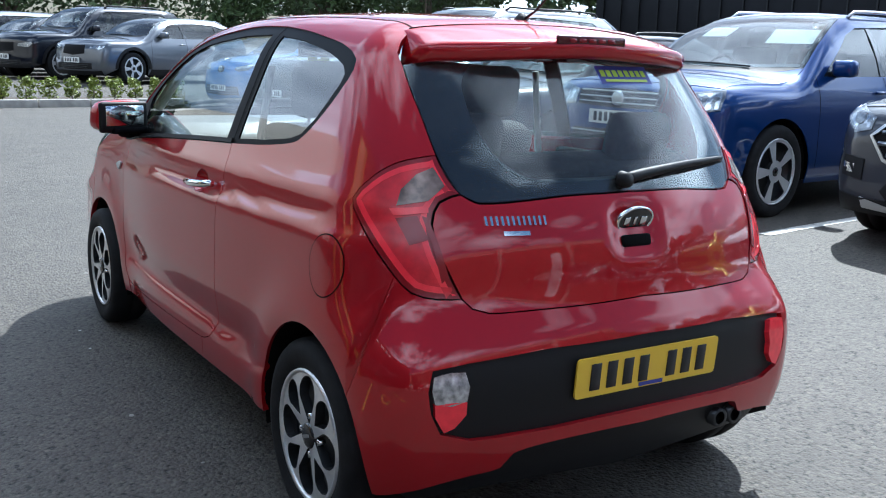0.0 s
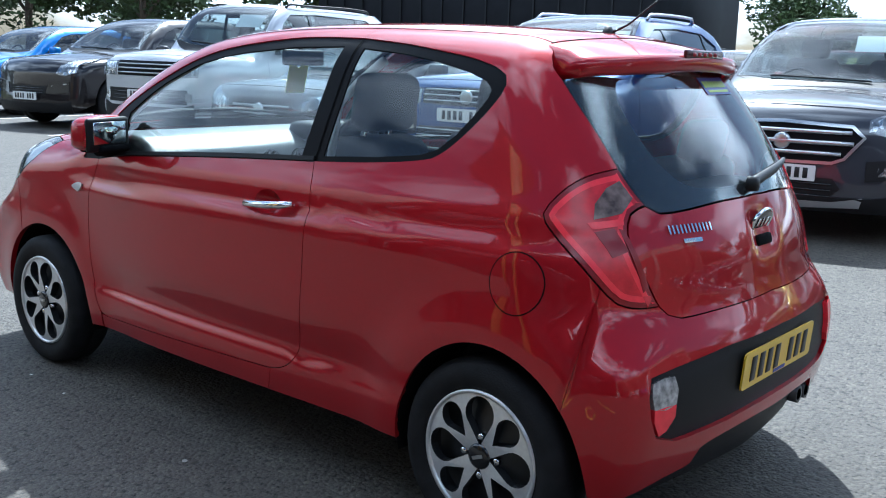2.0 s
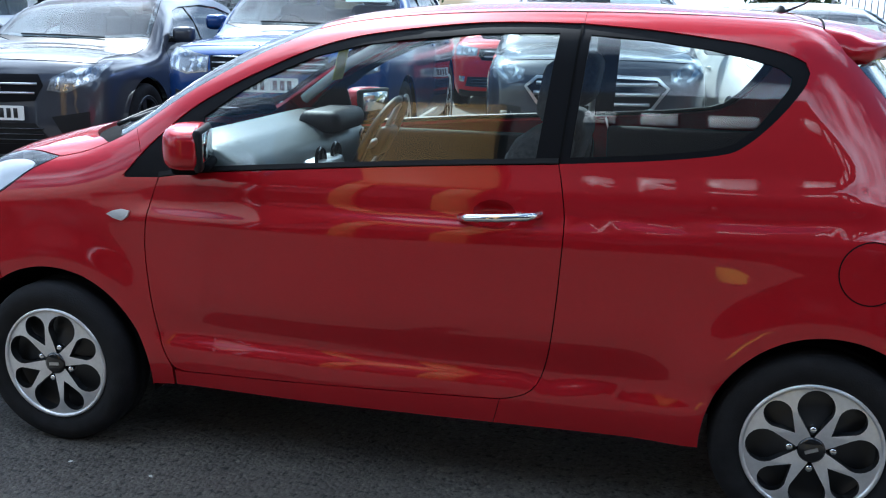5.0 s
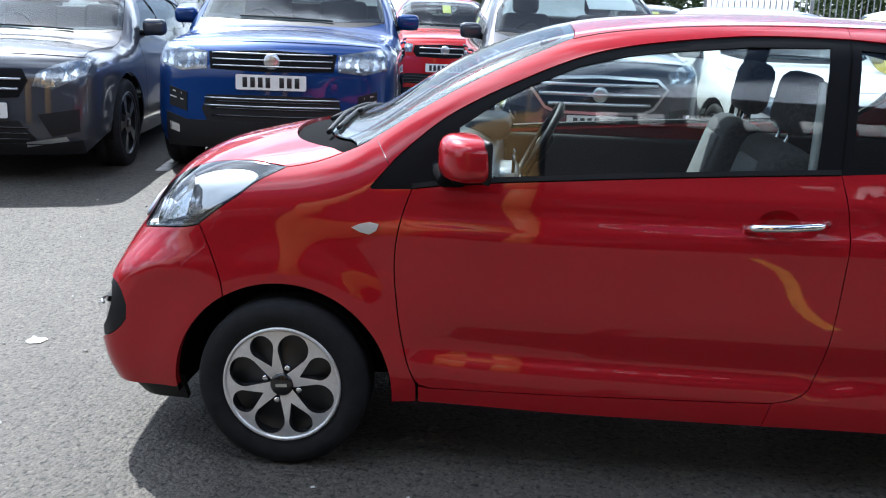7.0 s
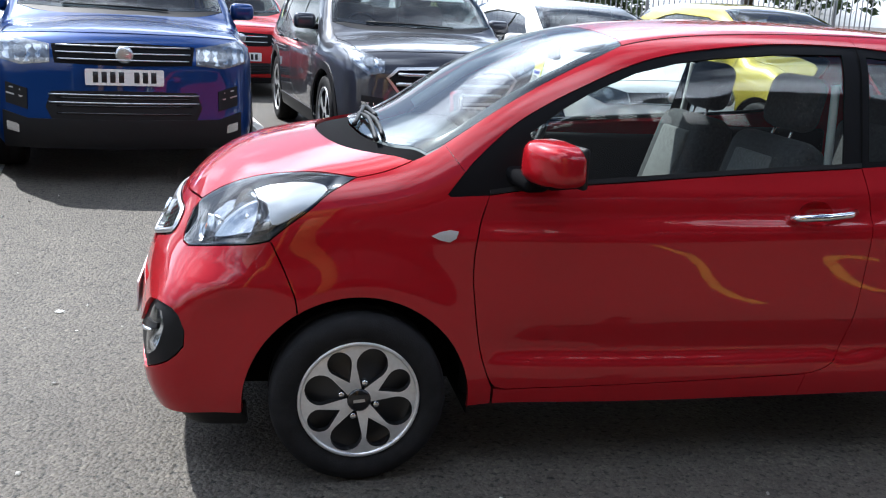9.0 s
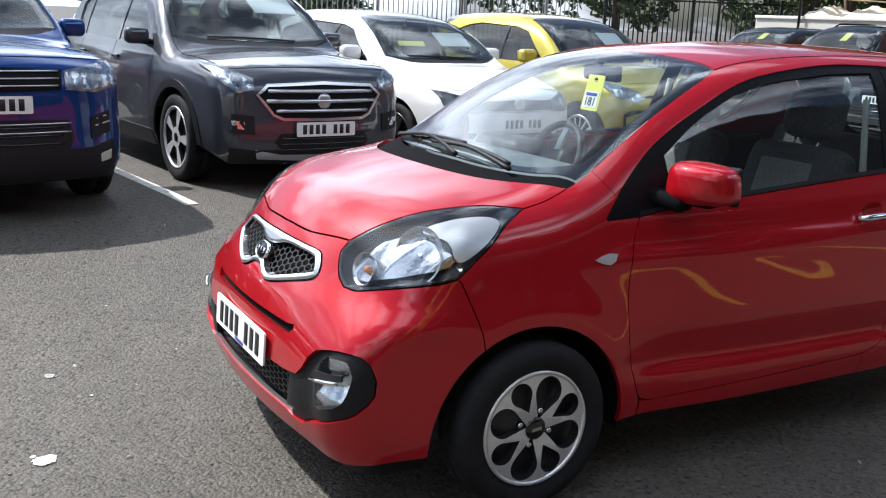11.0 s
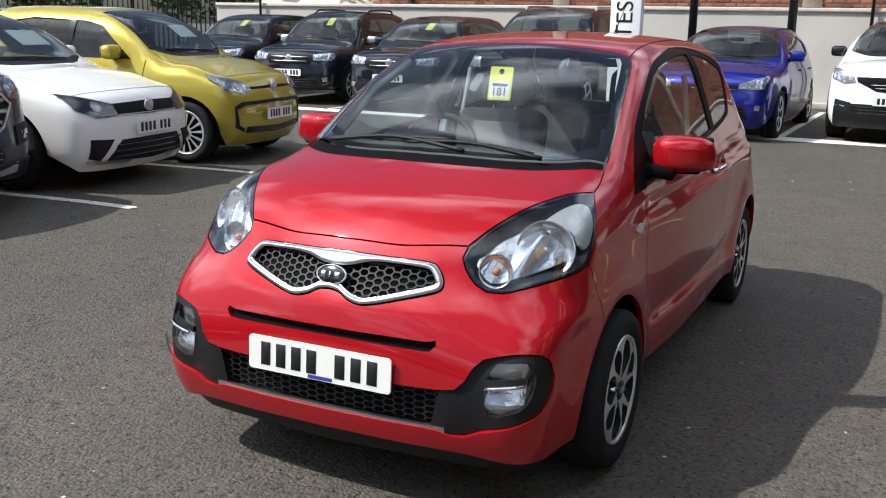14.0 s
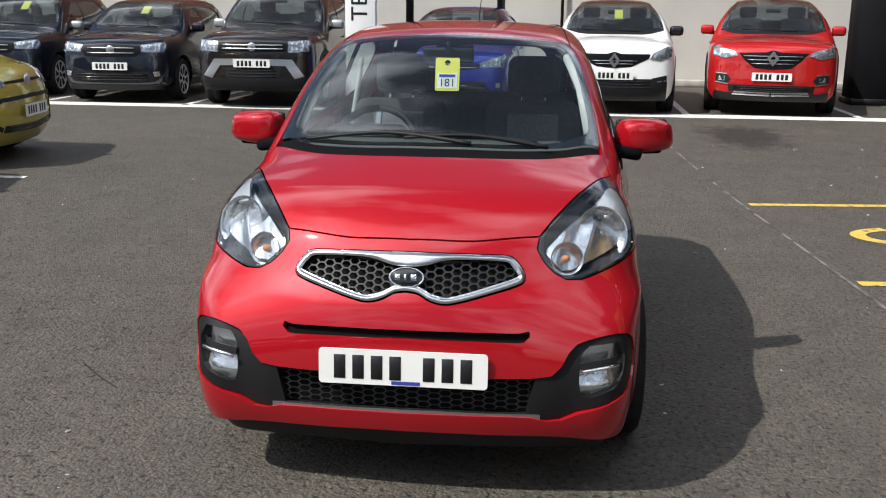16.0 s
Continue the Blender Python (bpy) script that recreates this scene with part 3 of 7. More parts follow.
def hero_car():
    H = HERO
    car = thing("hatchback_car", pose(0, 0, 0), "red metallic three-door hatchback standing on the dark asphalt", "car")

    def sided(name, data, mat, label="", parent=car, mirrored=None):
        a = part(name, data, mat, parent, label)
        b = part(name, flip(data), mat, mirrored or parent, label)
        return a, b

    # lines on the skin, on the side with y < 0
    door_front = H.line("s", [(-0.802, 0.918), (-0.830, 0.827), (-0.844, 0.738), (-0.845, 0.66), (-0.838, 0.593), (-0.826, 0.502), (-0.807, 0.409), (-0.782, 0.336), (-0.758, 0.301), (-0.72, 0.290)])
    door_bottom = H.line("s", [(-0.72, 0.290), (-0.41, 0.303), (-0.1, 0.315), (0.2, 0.325), (0.32, 0.330)])
    door_rear = H.line("s", [(0.32, 0.330), (0.374, 0.344), (0.413, 0.367), (0.439, 0.408), (0.461, 0.5), (0.474, 0.622), (0.483, 0.754), (0.487, 0.849), (0.480, 0.922), (0.468, 0.983), (0.457, 1.025)])
    belt_nose = H.line("s", [(-0.922, 0.913), (-0.802, 0.920)])
    belt = H.line("s", [(-0.802, 0.920), (-0.628, 0.945), (-0.3, 0.974), (-0.054, 0.993), (0.2, 1.010), (0.457, 1.025)])
    dlo_rear = H.line("s", [(0.457, 1.025), (0.706, 1.044), (0.888, 1.067), (0.947, 1.089), (1.004, 1.136), (1.061, 1.199), (1.102, 1.260), (1.109, 1.289), (1.097, 1.315), (1.047, 1.338)])
    dlo_top_r = H.line("s", [(1.047, 1.338), (0.956, 1.359), (0.843, 1.375), (0.685, 1.394), (0.49, 1.409)])
    dlo_top_f = H.line("s", [(0.49, 1.409), (0.301, 1.411), (0.13, 1.403), (-0.101, 1.376), (-0.24, 1.349), (-0.357, 1.311), (-0.474, 1.260), (-0.598, 1.200), (-0.723, 1.125), (-0.842, 1.022), (-0.875, 0.985)])
    dlo_nose = H.line("s", [(-0.875, 0.985), (-0.920, 0.930), (-0.930, 0.918), (-0.922, 0.913)])
    screen_low = H.line("t", [(-1.03, -0.622), (-0.98, -0.618), (-0.93, -0.612)])
    screen_side = H.line("t", [(-0.93, -0.612), (-0.75, -0.588), (-0.55, -0.556), (-0.42, -0.530), (-0.335, -0.500)])
    screen_top = H.line("t", [(-0.335, -0.500), (-0.33, -0.42), (-0.338, -0.2), (-0.345, 0.0)])
    roof_f = H.line("t", [(-0.335, -0.500), (-0.2, -0.488), (0.1, -0.478), (0.49, -0.470)])
    roof_r = H.line("t", [(0.49, -0.470), (0.8, -0.460), (1.155, -0.440)])
    roof_end = H.line("t", [(1.155, -0.440), (1.170, -0.2), (1.176, 0.0)])
    hatch_side = H.seat("r", [(1.155, -0.440, 1.404), (1.183, -0.495, 1.367), (1.204, -0.517, 1.336), (1.238, -0.522, 1.306)])
    glass_side = H.seat("r", [(1.238, -0.522, 1.306), (1.345, -0.528, 1.186), (1.430, -0.527, 1.084)])
    lamp_out = H.seat("r", [(1.430, -0.527, 1.084), (1.380, -0.607, 1.060), (1.340, -0.660, 1.016), (1.318, -0.698, 0.962), (1.352, -0.700, 0.915), (1.440, -0.690, 0.838), (1.483, -0.668, 0.788)])
    lamp_low = H.seat("r", [(1.483, -0.668, 0.788), (1.519, -0.640, 0.749), (1.557, -0.587, 0.735), (1.580, -0.530, 0.736)])
    lamp_in = H.seat("r", [(1.580, -0.530, 0.736), (1.554, -0.554, 0.799), (1.529, -0.572, 0.856), (1.498, -0.573, 0.917), (1.487, -0.546, 0.969), (1.500, -0.494, 0.990)])
    lamp_glass = H.seat("r", [(1.500, -0.494, 0.990), (1.468, -0.514, 1.031), (1.430, -0.527, 1.084)])
    glass_low = H.seat("r", [(1.500, -0.494, 0.990), (1.522, -0.462, 0.972), (1.537, -0.418, 0.968), (1.575, -0.2, 0.982), (1.590, 0.0, 0.988)])
    glass_top = H.seat("r", [(1.310, 0.0, 1.350), (1.297, -0.378, 1.324), (1.238, -0.522, 1.306)])
    hatch_low = H.seat("r", [(1.580, -0.530, 0.736), (1.598, -0.509, 0.712), (1.617, -0.468, 0.700), (1.653, -0.295, 0.703), (1.673, 0.0, 0.711)])
    arch_r = H.line("s", sweep(1.213, 0.26, 0.322, 0.348, 40, 182))
    arch_r2 = H.line("s", sweep(1.213, 0.26, 0.322, 0.348, -3, 40, 12))
    arch_f = H.line("s", sweep(-1.197, 0.255, 0.353, 0.350, -4, 122))
    arch_f2 = H.line("s", sweep(-1.197, 0.255, 0.353, 0.350, 122, 184, 18))
    seam = H.line("s", [(-1.385, 0.553), (-1.392, 0.600), (-1.409, 0.647), (-1.433, 0.704), (-1.463, 0.768)])
    bonnet_edge = H.line("t", [(-1.741, 0.0), (-1.729, -0.2), (-1.679, -0.402)])
    head_in = H.seat("f", [(-1.679, -0.402, 0.837), (-1.602, -0.456, 0.892), (-1.488, -0.521, 0.939), (-1.335, -0.586, 0.961), (-1.205, -0.642, 0.957)])
    head_out = H.seat("f", [(-1.205, -0.642, 0.957), (-1.285, -0.667, 0.909), (-1.342, -0.691, 0.862), (-1.403, -0.702, 0.817), (-1.463, -0.704, 0.768)])
    head_low = H.seat("f", [(-1.463, -0.704, 0.768), (-1.513, -0.694, 0.756), (-1.596, -0.655, 0.744), (-1.667, -0.594, 0.728), (-1.715, -0.530, 0.713), (-1.731, -0.486, 0.716), (-1.732, -0.450, 0.736), (-1.720, -0.414, 0.773), (-1.706, -0.396, 0.803), (-1.679, -0.402, 0.837)])
    bonnet_side = H.line("t", [(-1.205, -0.642), (-1.12, -0.636), (-1.03, -0.622)])
    bonnet_rear = H.line("t", [(-1.03, -0.622), (-1.06, -0.595), (-1.13, -0.52), (-1.223, -0.38), (-1.275, -0.2), (-1.292, 0.0)])
    screen_base = H.line("t", [(-0.99, -0.612), (-1.02, -0.56), (-1.09, -0.44), (-1.15, -0.25), (-1.172, 0.0)])
    cat = np.concatenate
    # bodywork
    g = 0.0022
    sided("door_panel", H.panel("s", cat([door_front, door_bottom, door_rear, belt[::-1]]), [H.line("s", oval(0.285, 0.880, 0.0615, 0.0395), True)], gap=g, lip=0.03), RED)
    sided("rear_quarter", H.panel("r", cat([roof_r, hatch_side, glass_side, lamp_out, arch_r[:1], arch_r, H.line("s", [(0.888, 0.25), (0.6, 0.252), (0.30, 0.25)]), door_rear, dlo_rear, dlo_top_r]), gap=0.0006, step=0.03), RED)
    sided("roof_rail", H.panel("c", cat([dlo_top_f[::-1], roof_f[::-1], screen_side[::-1]])[::-1], gap=0.0004, step=0.03), RED)
    sided("sill", H.panel("s", cat([door_bottom[::-1], H.line("s", [(-0.76, 0.295), (-0.76, 0.240)], round_=False), H.line("s", [(-0.72, 0.240), (0.30, 0.250)])]), gap=0.0012), RED)
    sided("front_wing", H.panel("f", cat([door_front[:-3], H.line("s", [(-0.766, 0.30), (-0.766, 0.240), (-0.842, 0.236)], round_=False), arch_f, seam, head_out[::-1], bonnet_side, screen_low, dlo_nose, belt_nose]), gap=0.0015, step=0.03), RED)
    bonnet = part("bonnet", H.panel("t", both(cat([bonnet_edge, head_in, bonnet_side, bonnet_rear])), gap=0.0025, step=0.035, lip=0.03), RED, car)
    part("roof_panel", H.panel("t", both(cat([screen_top[::-1], roof_f, roof_r, roof_end])), gap=0.0004), RED, car)
    gutter = cat([roof_f, roof_r[1:]])
    sided("roof_moulding", H.panel("t", cat([H.lay("t", gutter[:, :2] + [0, 0.0025]), H.lay("t", gutter[:, :2] - [0, 0.0025])[::-1]]), lift=0.0006, lip=0, step=0.03), SEAM)
    grille_y = [(0, 0.797), (-0.116, 0.795), (-0.203, 0.793), (-0.305, 0.788), (-0.338, 0.770), (-0.361, 0.738), (-0.360, 0.714), (-0.335, 0.700), (-0.255, 0.679), (-0.169, 0.658), (-0.118, 0.651), (-0.074, 0.660), (-0.036, 0.678), (0, 0.683)]
    mesh_y = [(0, 0.757), (-0.05, 0.762), (-0.118, 0.778), (-0.200, 0.780), (-0.299, 0.774), (-0.325, 0.757), (-0.343, 0.733), (-0.338, 0.720), (-0.250, 0.694), (-0.160, 0.671), (-0.117, 0.666), (-0.072, 0.676), (-0.033, 0.694), (0, 0.698)]
    grille = both(H.line("x", grille_y, step=0.006))
    mesh_half = curve2(mesh_y, 0.006)
    mesh_flat = np.concatenate([mesh_half, mesh_half[-2:0:-1] * [-1, 1]])
    mesh_flat = shrink(mesh_flat, 0.006)
    mesh = H.lay("x", mesh_flat)
    slot = both(H.line("x", [(0, 0.578), (-0.2, 0.577), (-0.350, 0.574), (-0.380, 0.580), (-0.384, 0.566), (-0.366, 0.548), (-0.345, 0.546), (-0.2, 0.550), (0, 0.552)], round_=False))
    intake = both(H.seat("f", [(-1.893, 0, 0.437), (-1.892, -0.254, 0.437), (-1.878, -0.400, 0.440), (-1.870, -0.452, 0.447), (-1.862, -0.480, 0.475), (-1.850, -0.501, 0.515), (-1.834, -0.526, 0.542), (-1.785, -0.605, 0.562), (-1.735, -0.660, 0.556), (-1.715, -0.678, 0.537), (-1.701, -0.690, 0.490), (-1.705, -0.690, 0.443), (-1.749, -0.672, 0.393), (-1.803, -0.632, 0.364), (-1.855, -0.534, 0.322), (-1.861, -0.484, 0.298), (-1.866, -0.440, 0.296), (-1.875, -0.395, 0.308), (-1.890, -0.2, 0.310), (-1.895, 0, 0.310)]))
    lip_low = H.seat("f", [(-1.55, -0.71, 0.228), (-1.68, -0.66, 0.226), (-1.80, -0.55, 0.232), (-1.842, -0.467, 0.236), (-1.868, -0.25, 0.240), (-1.878, 0, 0.242)])
    bumper = part("front_bumper", H.panel("f", both(cat([bonnet_edge, head_low[::-1], seam[::-1], arch_f2, lip_low])), [grille, slot, intake], gap=0.0022, step=0.03, lip=0.022), RED, car)
    rear_low = H.seat("r", [(1.53, -0.72, 0.25), (1.60, -0.665, 0.262), (1.645, -0.55, 0.283), (1.655, -0.44, 0.303), (1.664, -0.408, 0.342), (1.69, -0.30, 0.356), (1.705, 0, 0.362)])
    plate_area = both(H.seat("r", [(1.715, 0, 0.618), (1.691, -0.323, 0.612), (1.65, -0.55, 0.592), (1.618, -0.628, 0.580), (1.622, -0.640, 0.530), (1.628, -0.634, 0.476), (1.637, -0.613, 0.420), (1.661, -0.541, 0.391), (1.673, -0.48, 0.390), (1.696, -0.31, 0.394), (1.713, -0.1, 0.402), (1.714, 0, 0.403)], False))
    part("rear_bumper", H.panel("r", both(cat([hatch_low[::-1], lamp_low[::-1], arch_r2[::-1], rear_low])), [plate_area], gap=0.0003, step=0.03, lip=0.03), RED, car)
    hatch = part("tailgate", H.panel("r", both(cat([glass_low[::-1], lamp_in[::-1], hatch_low])), gap=0.0028, step=0.03, lip=0.03, dish=lambda p: -0.014 * np.exp(-((p[:, 1] / 0.078) ** 8 + ((p[:, 2] - 0.890) / 0.062) ** 8))), RED, car)
    part("lower_bumper_panel", H.panel("r", plate_area, lift=-0.014, gap=-0.004, lip=0), BLACK_TRIM, car, "black plastic lower bumper panel")
    # dark filling behind the joints
    part("front_valance", H.panel("f", both(cat([H.seat("f", [(-1.895, 0, 0.30), (-1.86, -0.45, 0.30), (-1.70, -0.64, 0.28), (-1.53, -0.70, 0.25)]), H.seat("f", [(-1.53, -0.68, 0.16), (-1.70, -0.60, 0.15), (-1.80, -0.40, 0.145), (-1.83, 0, 0.145)])])), lift=-0.03), BLACK_TRIM, car, "black lower front valance")
    part("rear_valance", H.panel("r", both(cat([H.seat("r", [(1.715, 0, 0.40), (1.66, -0.45, 0.40), (1.60, -0.62, 0.34), (1.50, -0.70, 0.30)]), H.seat("r", [(1.50, -0.66, 0.20), (1.60, -0.5, 0.20), (1.64, 0, 0.20)])])), lift=-0.04), BLACK_TRIM, car, "black lower rear valance")
    for nm, size, mid in (("floor_pan", (1.60, 1.47, 0.06), (0.0, 0, 0.275)), ("engine_tray", (0.55, 0.80, 0.30), (-1.25, 0, 0.36)), ("rear_axle_cover", (0.7, 0.80, 0.16), (1.25, 0, 0.30)), ("boot_floor", (0.6, 1.0, 0.04), (1.15, 0, 0.62))):
        part(nm, box(*size, mid), SEAM, car)
    # added unseen under the bonnet to stop sun leaking through the lamp gaps
    part("nose_light_block", H.panel("f", both(H.seat("f", [(-1.87, 0, 0.32), (-1.80, -0.45, 0.32), (-1.62, -0.66, 0.34), (-1.45, -0.70, 0.62), (-1.22, -0.70, 0.70), (-1.10, -0.64, 0.96), (-1.22, 0, 1.0)], False)), lift=-0.085, lip=0, step=0.06), SEAM, car)
    for cx, s in ((-1.197, 0.353), (1.213, 0.322)):
        for sy in (-1, 1):
            v = []
            pts = sweep(cx, 0.257, s + 0.003, 0.352, -8, 188, 26)
            edge = H.lay("s", np.stack([pts[:, 0], np.maximum(pts[:, 1], 0.25)], 1))[:, 1] + 0.010
            vv = [(p[0], -sy * e, p[1]) for p, e in zip(pts, edge)] + [(p[0], sy * 0.42, p[1]) for p in pts] + [(cx, sy * 0.42, 0.20)]
            ff = [(i, i + 1, i + 27, i + 26) for i in range(25)] + [(i + 26, i + 27, 52) for i in range(25)]
            part("wheel_arch_liner", (np.array(vv), ff, None), SEAM, car)
    # added blocks behind the front door seams, so no sunlight shows through
    for y in (-0.705, 0.705):
        part("seam_light_block", box(0.14, 0.04, 0.50, (-0.79, y * 0.97, 0.51), 0.01, 1), SEAM, car)
    # glazing
    part("windscreen", H.panel("t", both(cat([screen_top[::-1], screen_side[::-1], screen_base])), step=0.05, gap=0.002, lip=0.004), GLASS_SCREEN, car, "clear raked windscreen")
    inner = both(cat([H.line("t", [(-0.375, 0), (-0.37, -0.2), (-0.365, -0.42), (-0.385, -0.47)]), H.line("t", [(-0.43, -0.492), (-0.56, -0.520), (-0.75, -0.552), (-0.90, -0.572), (-0.945, -0.565)]), H.line("t", [(-0.99, -0.52), (-1.055, -0.42), (-1.11, -0.25), (-1.132, 0)])]))
    part("windscreen_border", H.panel("t", both(cat([screen_top[::-1], screen_side[::-1], screen_base])), [inner], lift=-0.005, gap=0.003, lip=0), GLOSS_BLACK, car, "black ceramic windscreen border")
    part("cowl", H.panel("t", both(cat([screen_base[::-1], H.line("t", [(-1.0, -0.615), (-1.03, -0.618)]), bonnet_rear])), lift=-0.012, gap=0.0, lip=0.02), SCUTTLE, car, "black plastic scuttle panel")
    front_glass = H.line("s", [(-0.650, 0.951), (-0.668, 1.108), (-0.560, 1.184), (-0.468, 1.236), (-0.312, 1.303), (-0.17, 1.338), (-0.038, 1.356), (0.194, 1.378), (0.425, 1.384), (0.39, 1.03), (0.1, 1.012), (-0.3, 0.984)], True, False)
    back_glass = H.line("s", [(0.515, 1.380), (0.686, 1.368), (0.843, 1.346), (0.957, 1.323), (1.033, 1.300), (1.063, 1.276), (1.059, 1.249), (1.023, 1.196), (0.982, 1.144), (0.926, 1.098), (0.869, 1.080), (0.705, 1.060), (0.487, 1.044)], True, False)
    surround = cat([belt_nose, belt, dlo_rear, dlo_top_r, dlo_top_f, dlo_nose])
    sided("window_surround", H.panel("s", surround, [front_glass, back_glass], lift=-0.004, gap=-0.003, step=0.03, lip=0.006), FRAME_BLACK, "satin black window frame and pillar")
    sided("door_window", H.panel("s", front_glass, lift=-0.010, gap=-0.006, lip=0.003), GLASS)
    sided("quarter_window", H.panel("s", back_glass, lift=-0.007, gap=-0.006, lip=0.003), GLASS)
    pillar = H.line("s", [(0.487, 1.409), (0.457, 1.027)])
    sided("pillar_joint", H.panel("s", cat([pillar + [0.003, 0, 0], pillar[::-1] - [0.003, 0, 0]]), lift=-0.002, lip=0, step=0.2), SEAM)
    sided("window_seal", H.panel("s", cat([H.line("s", [(-0.80, 0.921), (-0.628, 0.946), (-0.3, 0.975), (-0.054, 0.994), (0.2, 1.011), (0.455, 1.026)]), H.line("s", [(0.455, 1.040), (0.2, 1.025), (-0.054, 1.008), (-0.3, 0.989), (-0.628, 0.960), (-0.80, 0.935)])]), lift=0.004, lip=0.012, step=0.03), BLACK_TRIM)
    rear_glass = both(cat([glass_top, glass_side, lamp_glass[::-1], glass_low]))
    part("rear_window", H.panel("r", rear_glass, gap=0.003, lip=0.004), GLASS_REAR, car, "rear window with a small dealer sticker")
    clear = both(H.seat("r", [(1.318, 0, 1.335), (1.32, -0.30, 1.315), (1.33, -0.385, 1.285), (1.37, -0.405, 1.23), (1.43, -0.40, 1.15), (1.48, -0.37, 1.08), (1.52, -0.31, 1.030), (1.545, -0.23, 1.018), (1.57, 0, 1.025)]))
    part("rear_window_border", H.panel("r", rear_glass, [clear], lift=-0.006, gap=0.003, lip=0), GLOSS_BLACK, car, "black ceramic rear window border")
    # dealer sticker on the rear window
    st = H.panel("r", H.line("w", [(0.05, 1.318), (0.27, 1.318), (0.27, 1.268), (0.05, 1.268)], True, False), lift=0.002, lip=0, step=0.1)
    sticker = part("sticker", st, BLUE_INK, car, "blue dealer sticker with lime bars")
    for k in range(8):
        y = 0.06 + 0.025 * k
        part("sticker_bar", H.panel("r", H.line("w", [(y, 1.306), (y + 0.018, 1.306), (y + 0.018, 1.288), (y, 1.288)], True, False), lift=0.0035, lip=0, step=0.1), LIME_INK, sticker)
    part("sticker_line", H.panel("r", H.line("w", [(0.07, 1.281), (0.25, 1.281), (0.25, 1.274), (0.07, 1.274)], True, False), lift=0.0035, lip=0, step=0.1), LIME_INK, sticker)
    # spoiler over the rear window
    es = np.linspace(-1, 1, 45)
    a0 = H.lay("t", np.stack([1.150 + 0.022 * (1 - es ** 2), 0.468 * es], 1))
    a1 = H.lay("t", np.stack([1.130 + 0.022 * (1 - es ** 2), 0.468 * es], 1))
    rows = []
    for e, p, q in zip(es, a0, a1):
        k = abs(e)
        fall = (p[2] - q[2]) / 0.020
        tail_x = 1.402 - 0.120 * k ** 2.6
        tail_z = p[2] + 0.75 * fall * (tail_x - p[0]) + 0.004 * (1 - k)
        tail_z = max(min(tail_z, p[2] - 0.006), p[2] - 0.045)
        mid_x = (p[0] + tail_x) / 2
        y = p[1]
        rows.append([p + [0, 0, 0.001], [mid_x, y * 1.012, p[2] * 0.55 + tail_z * 0.45 + 0.003], [tail_x - 0.03, y * 1.03, tail_z + 0.005], [tail_x - 0.008, y * 1.035, tail_z], [tail_x, y * 1.04, tail_z - 0.010], [tail_x - 0.006, y * 1.05, tail_z - 0.040], [tail_x - 0.018, y * 1.055, tail_z - 0.050], [1.300 - 0.055 * k ** 2, y * 1.075, 1.345 - 0.036 * k ** 2], [p[0] + 0.03, y * 1.06, 1.325 - 0.02 * k ** 2]])
    bm = bmesh.new()
    grid = [[bm.verts.new(q) for q in r] for r in rows]
    for r, q in zip(grid, grid[1:]):
        for k in range(8):
            bm.faces.new((r[k], r[k + 1], q[k + 1], q[k]))
    bm.faces.new(grid[0])
    bm.faces.new(grid[-1][::-1])
    bmesh.ops.recalc_face_normals(bm, faces=bm.faces)
    spoiler = part("roof_spoiler", smooth(bm), RED, car)
    rs = H.line("t", [(1.150, -0.452), (1.168, -0.2), (1.174, 0.0), (1.168, 0.2), (1.150, 0.452)])
    part("roof_joint", rod([tuple(p) for p in rs + [0, 0, 0.0005]], 0.0028, 6), SEAM, spoiler)
    lamp = part("brake_light", box(0.012, 0.25, 0.026, (1.396, 0.0, 1.388), 0.005, 2), LENS_DARK, spoiler, "dark red high brake light")
    for k in range(5):
        part("brake_light_cell", box(0.006, 0.026, 0.012, (1.401, -0.07 + 0.035 * k, 1.388), 0.002, 1), LENS_DEEP, lamp)
    aerial = part("aerial", rod([(1.06, 0.0, 1.445), (1.13, 0.0, 1.475), (1.30, 0.0, 1.60)], 0.005, 6, 0.002), BLACK_TRIM, car, "black roof aerial")
    part("aerial_foot", lathe([(0.028, 0.0), (0.024, 0.012), (0.010, 0.030), (0.0, 0.034)], 16, "z"), BLACK_TRIM, aerial).matrix_basis = pose(1.06, 0, 1.438)
    # tail lamps
    lamp_line = cat([lamp_out, lamp_low, lamp_in, lamp_glass])
    for k, s in enumerate((1, -1)):
        tl = part("tail_lamp", flip(H.panel("r", lamp_line, gap=0.003, lift=0.002, lip=0.02, step=0.02)) if s < 0 else H.panel("r", lamp_line, gap=0.003, lift=0.002, lip=0.02, step=0.02), LENS_DEEP, car, "red tail lamp with a smoked upper window")
        edge_ = H.flat_of("r", lamp_line)
        edge_ = edge_[np.linalg.norm(edge_ - np.roll(edge_, 1, 0), axis=1) > 1e-4]
        outer, inner_ = H.lay("r", shrink(edge_, 0.014)), H.lay("r", shrink(edge_, 0.027))
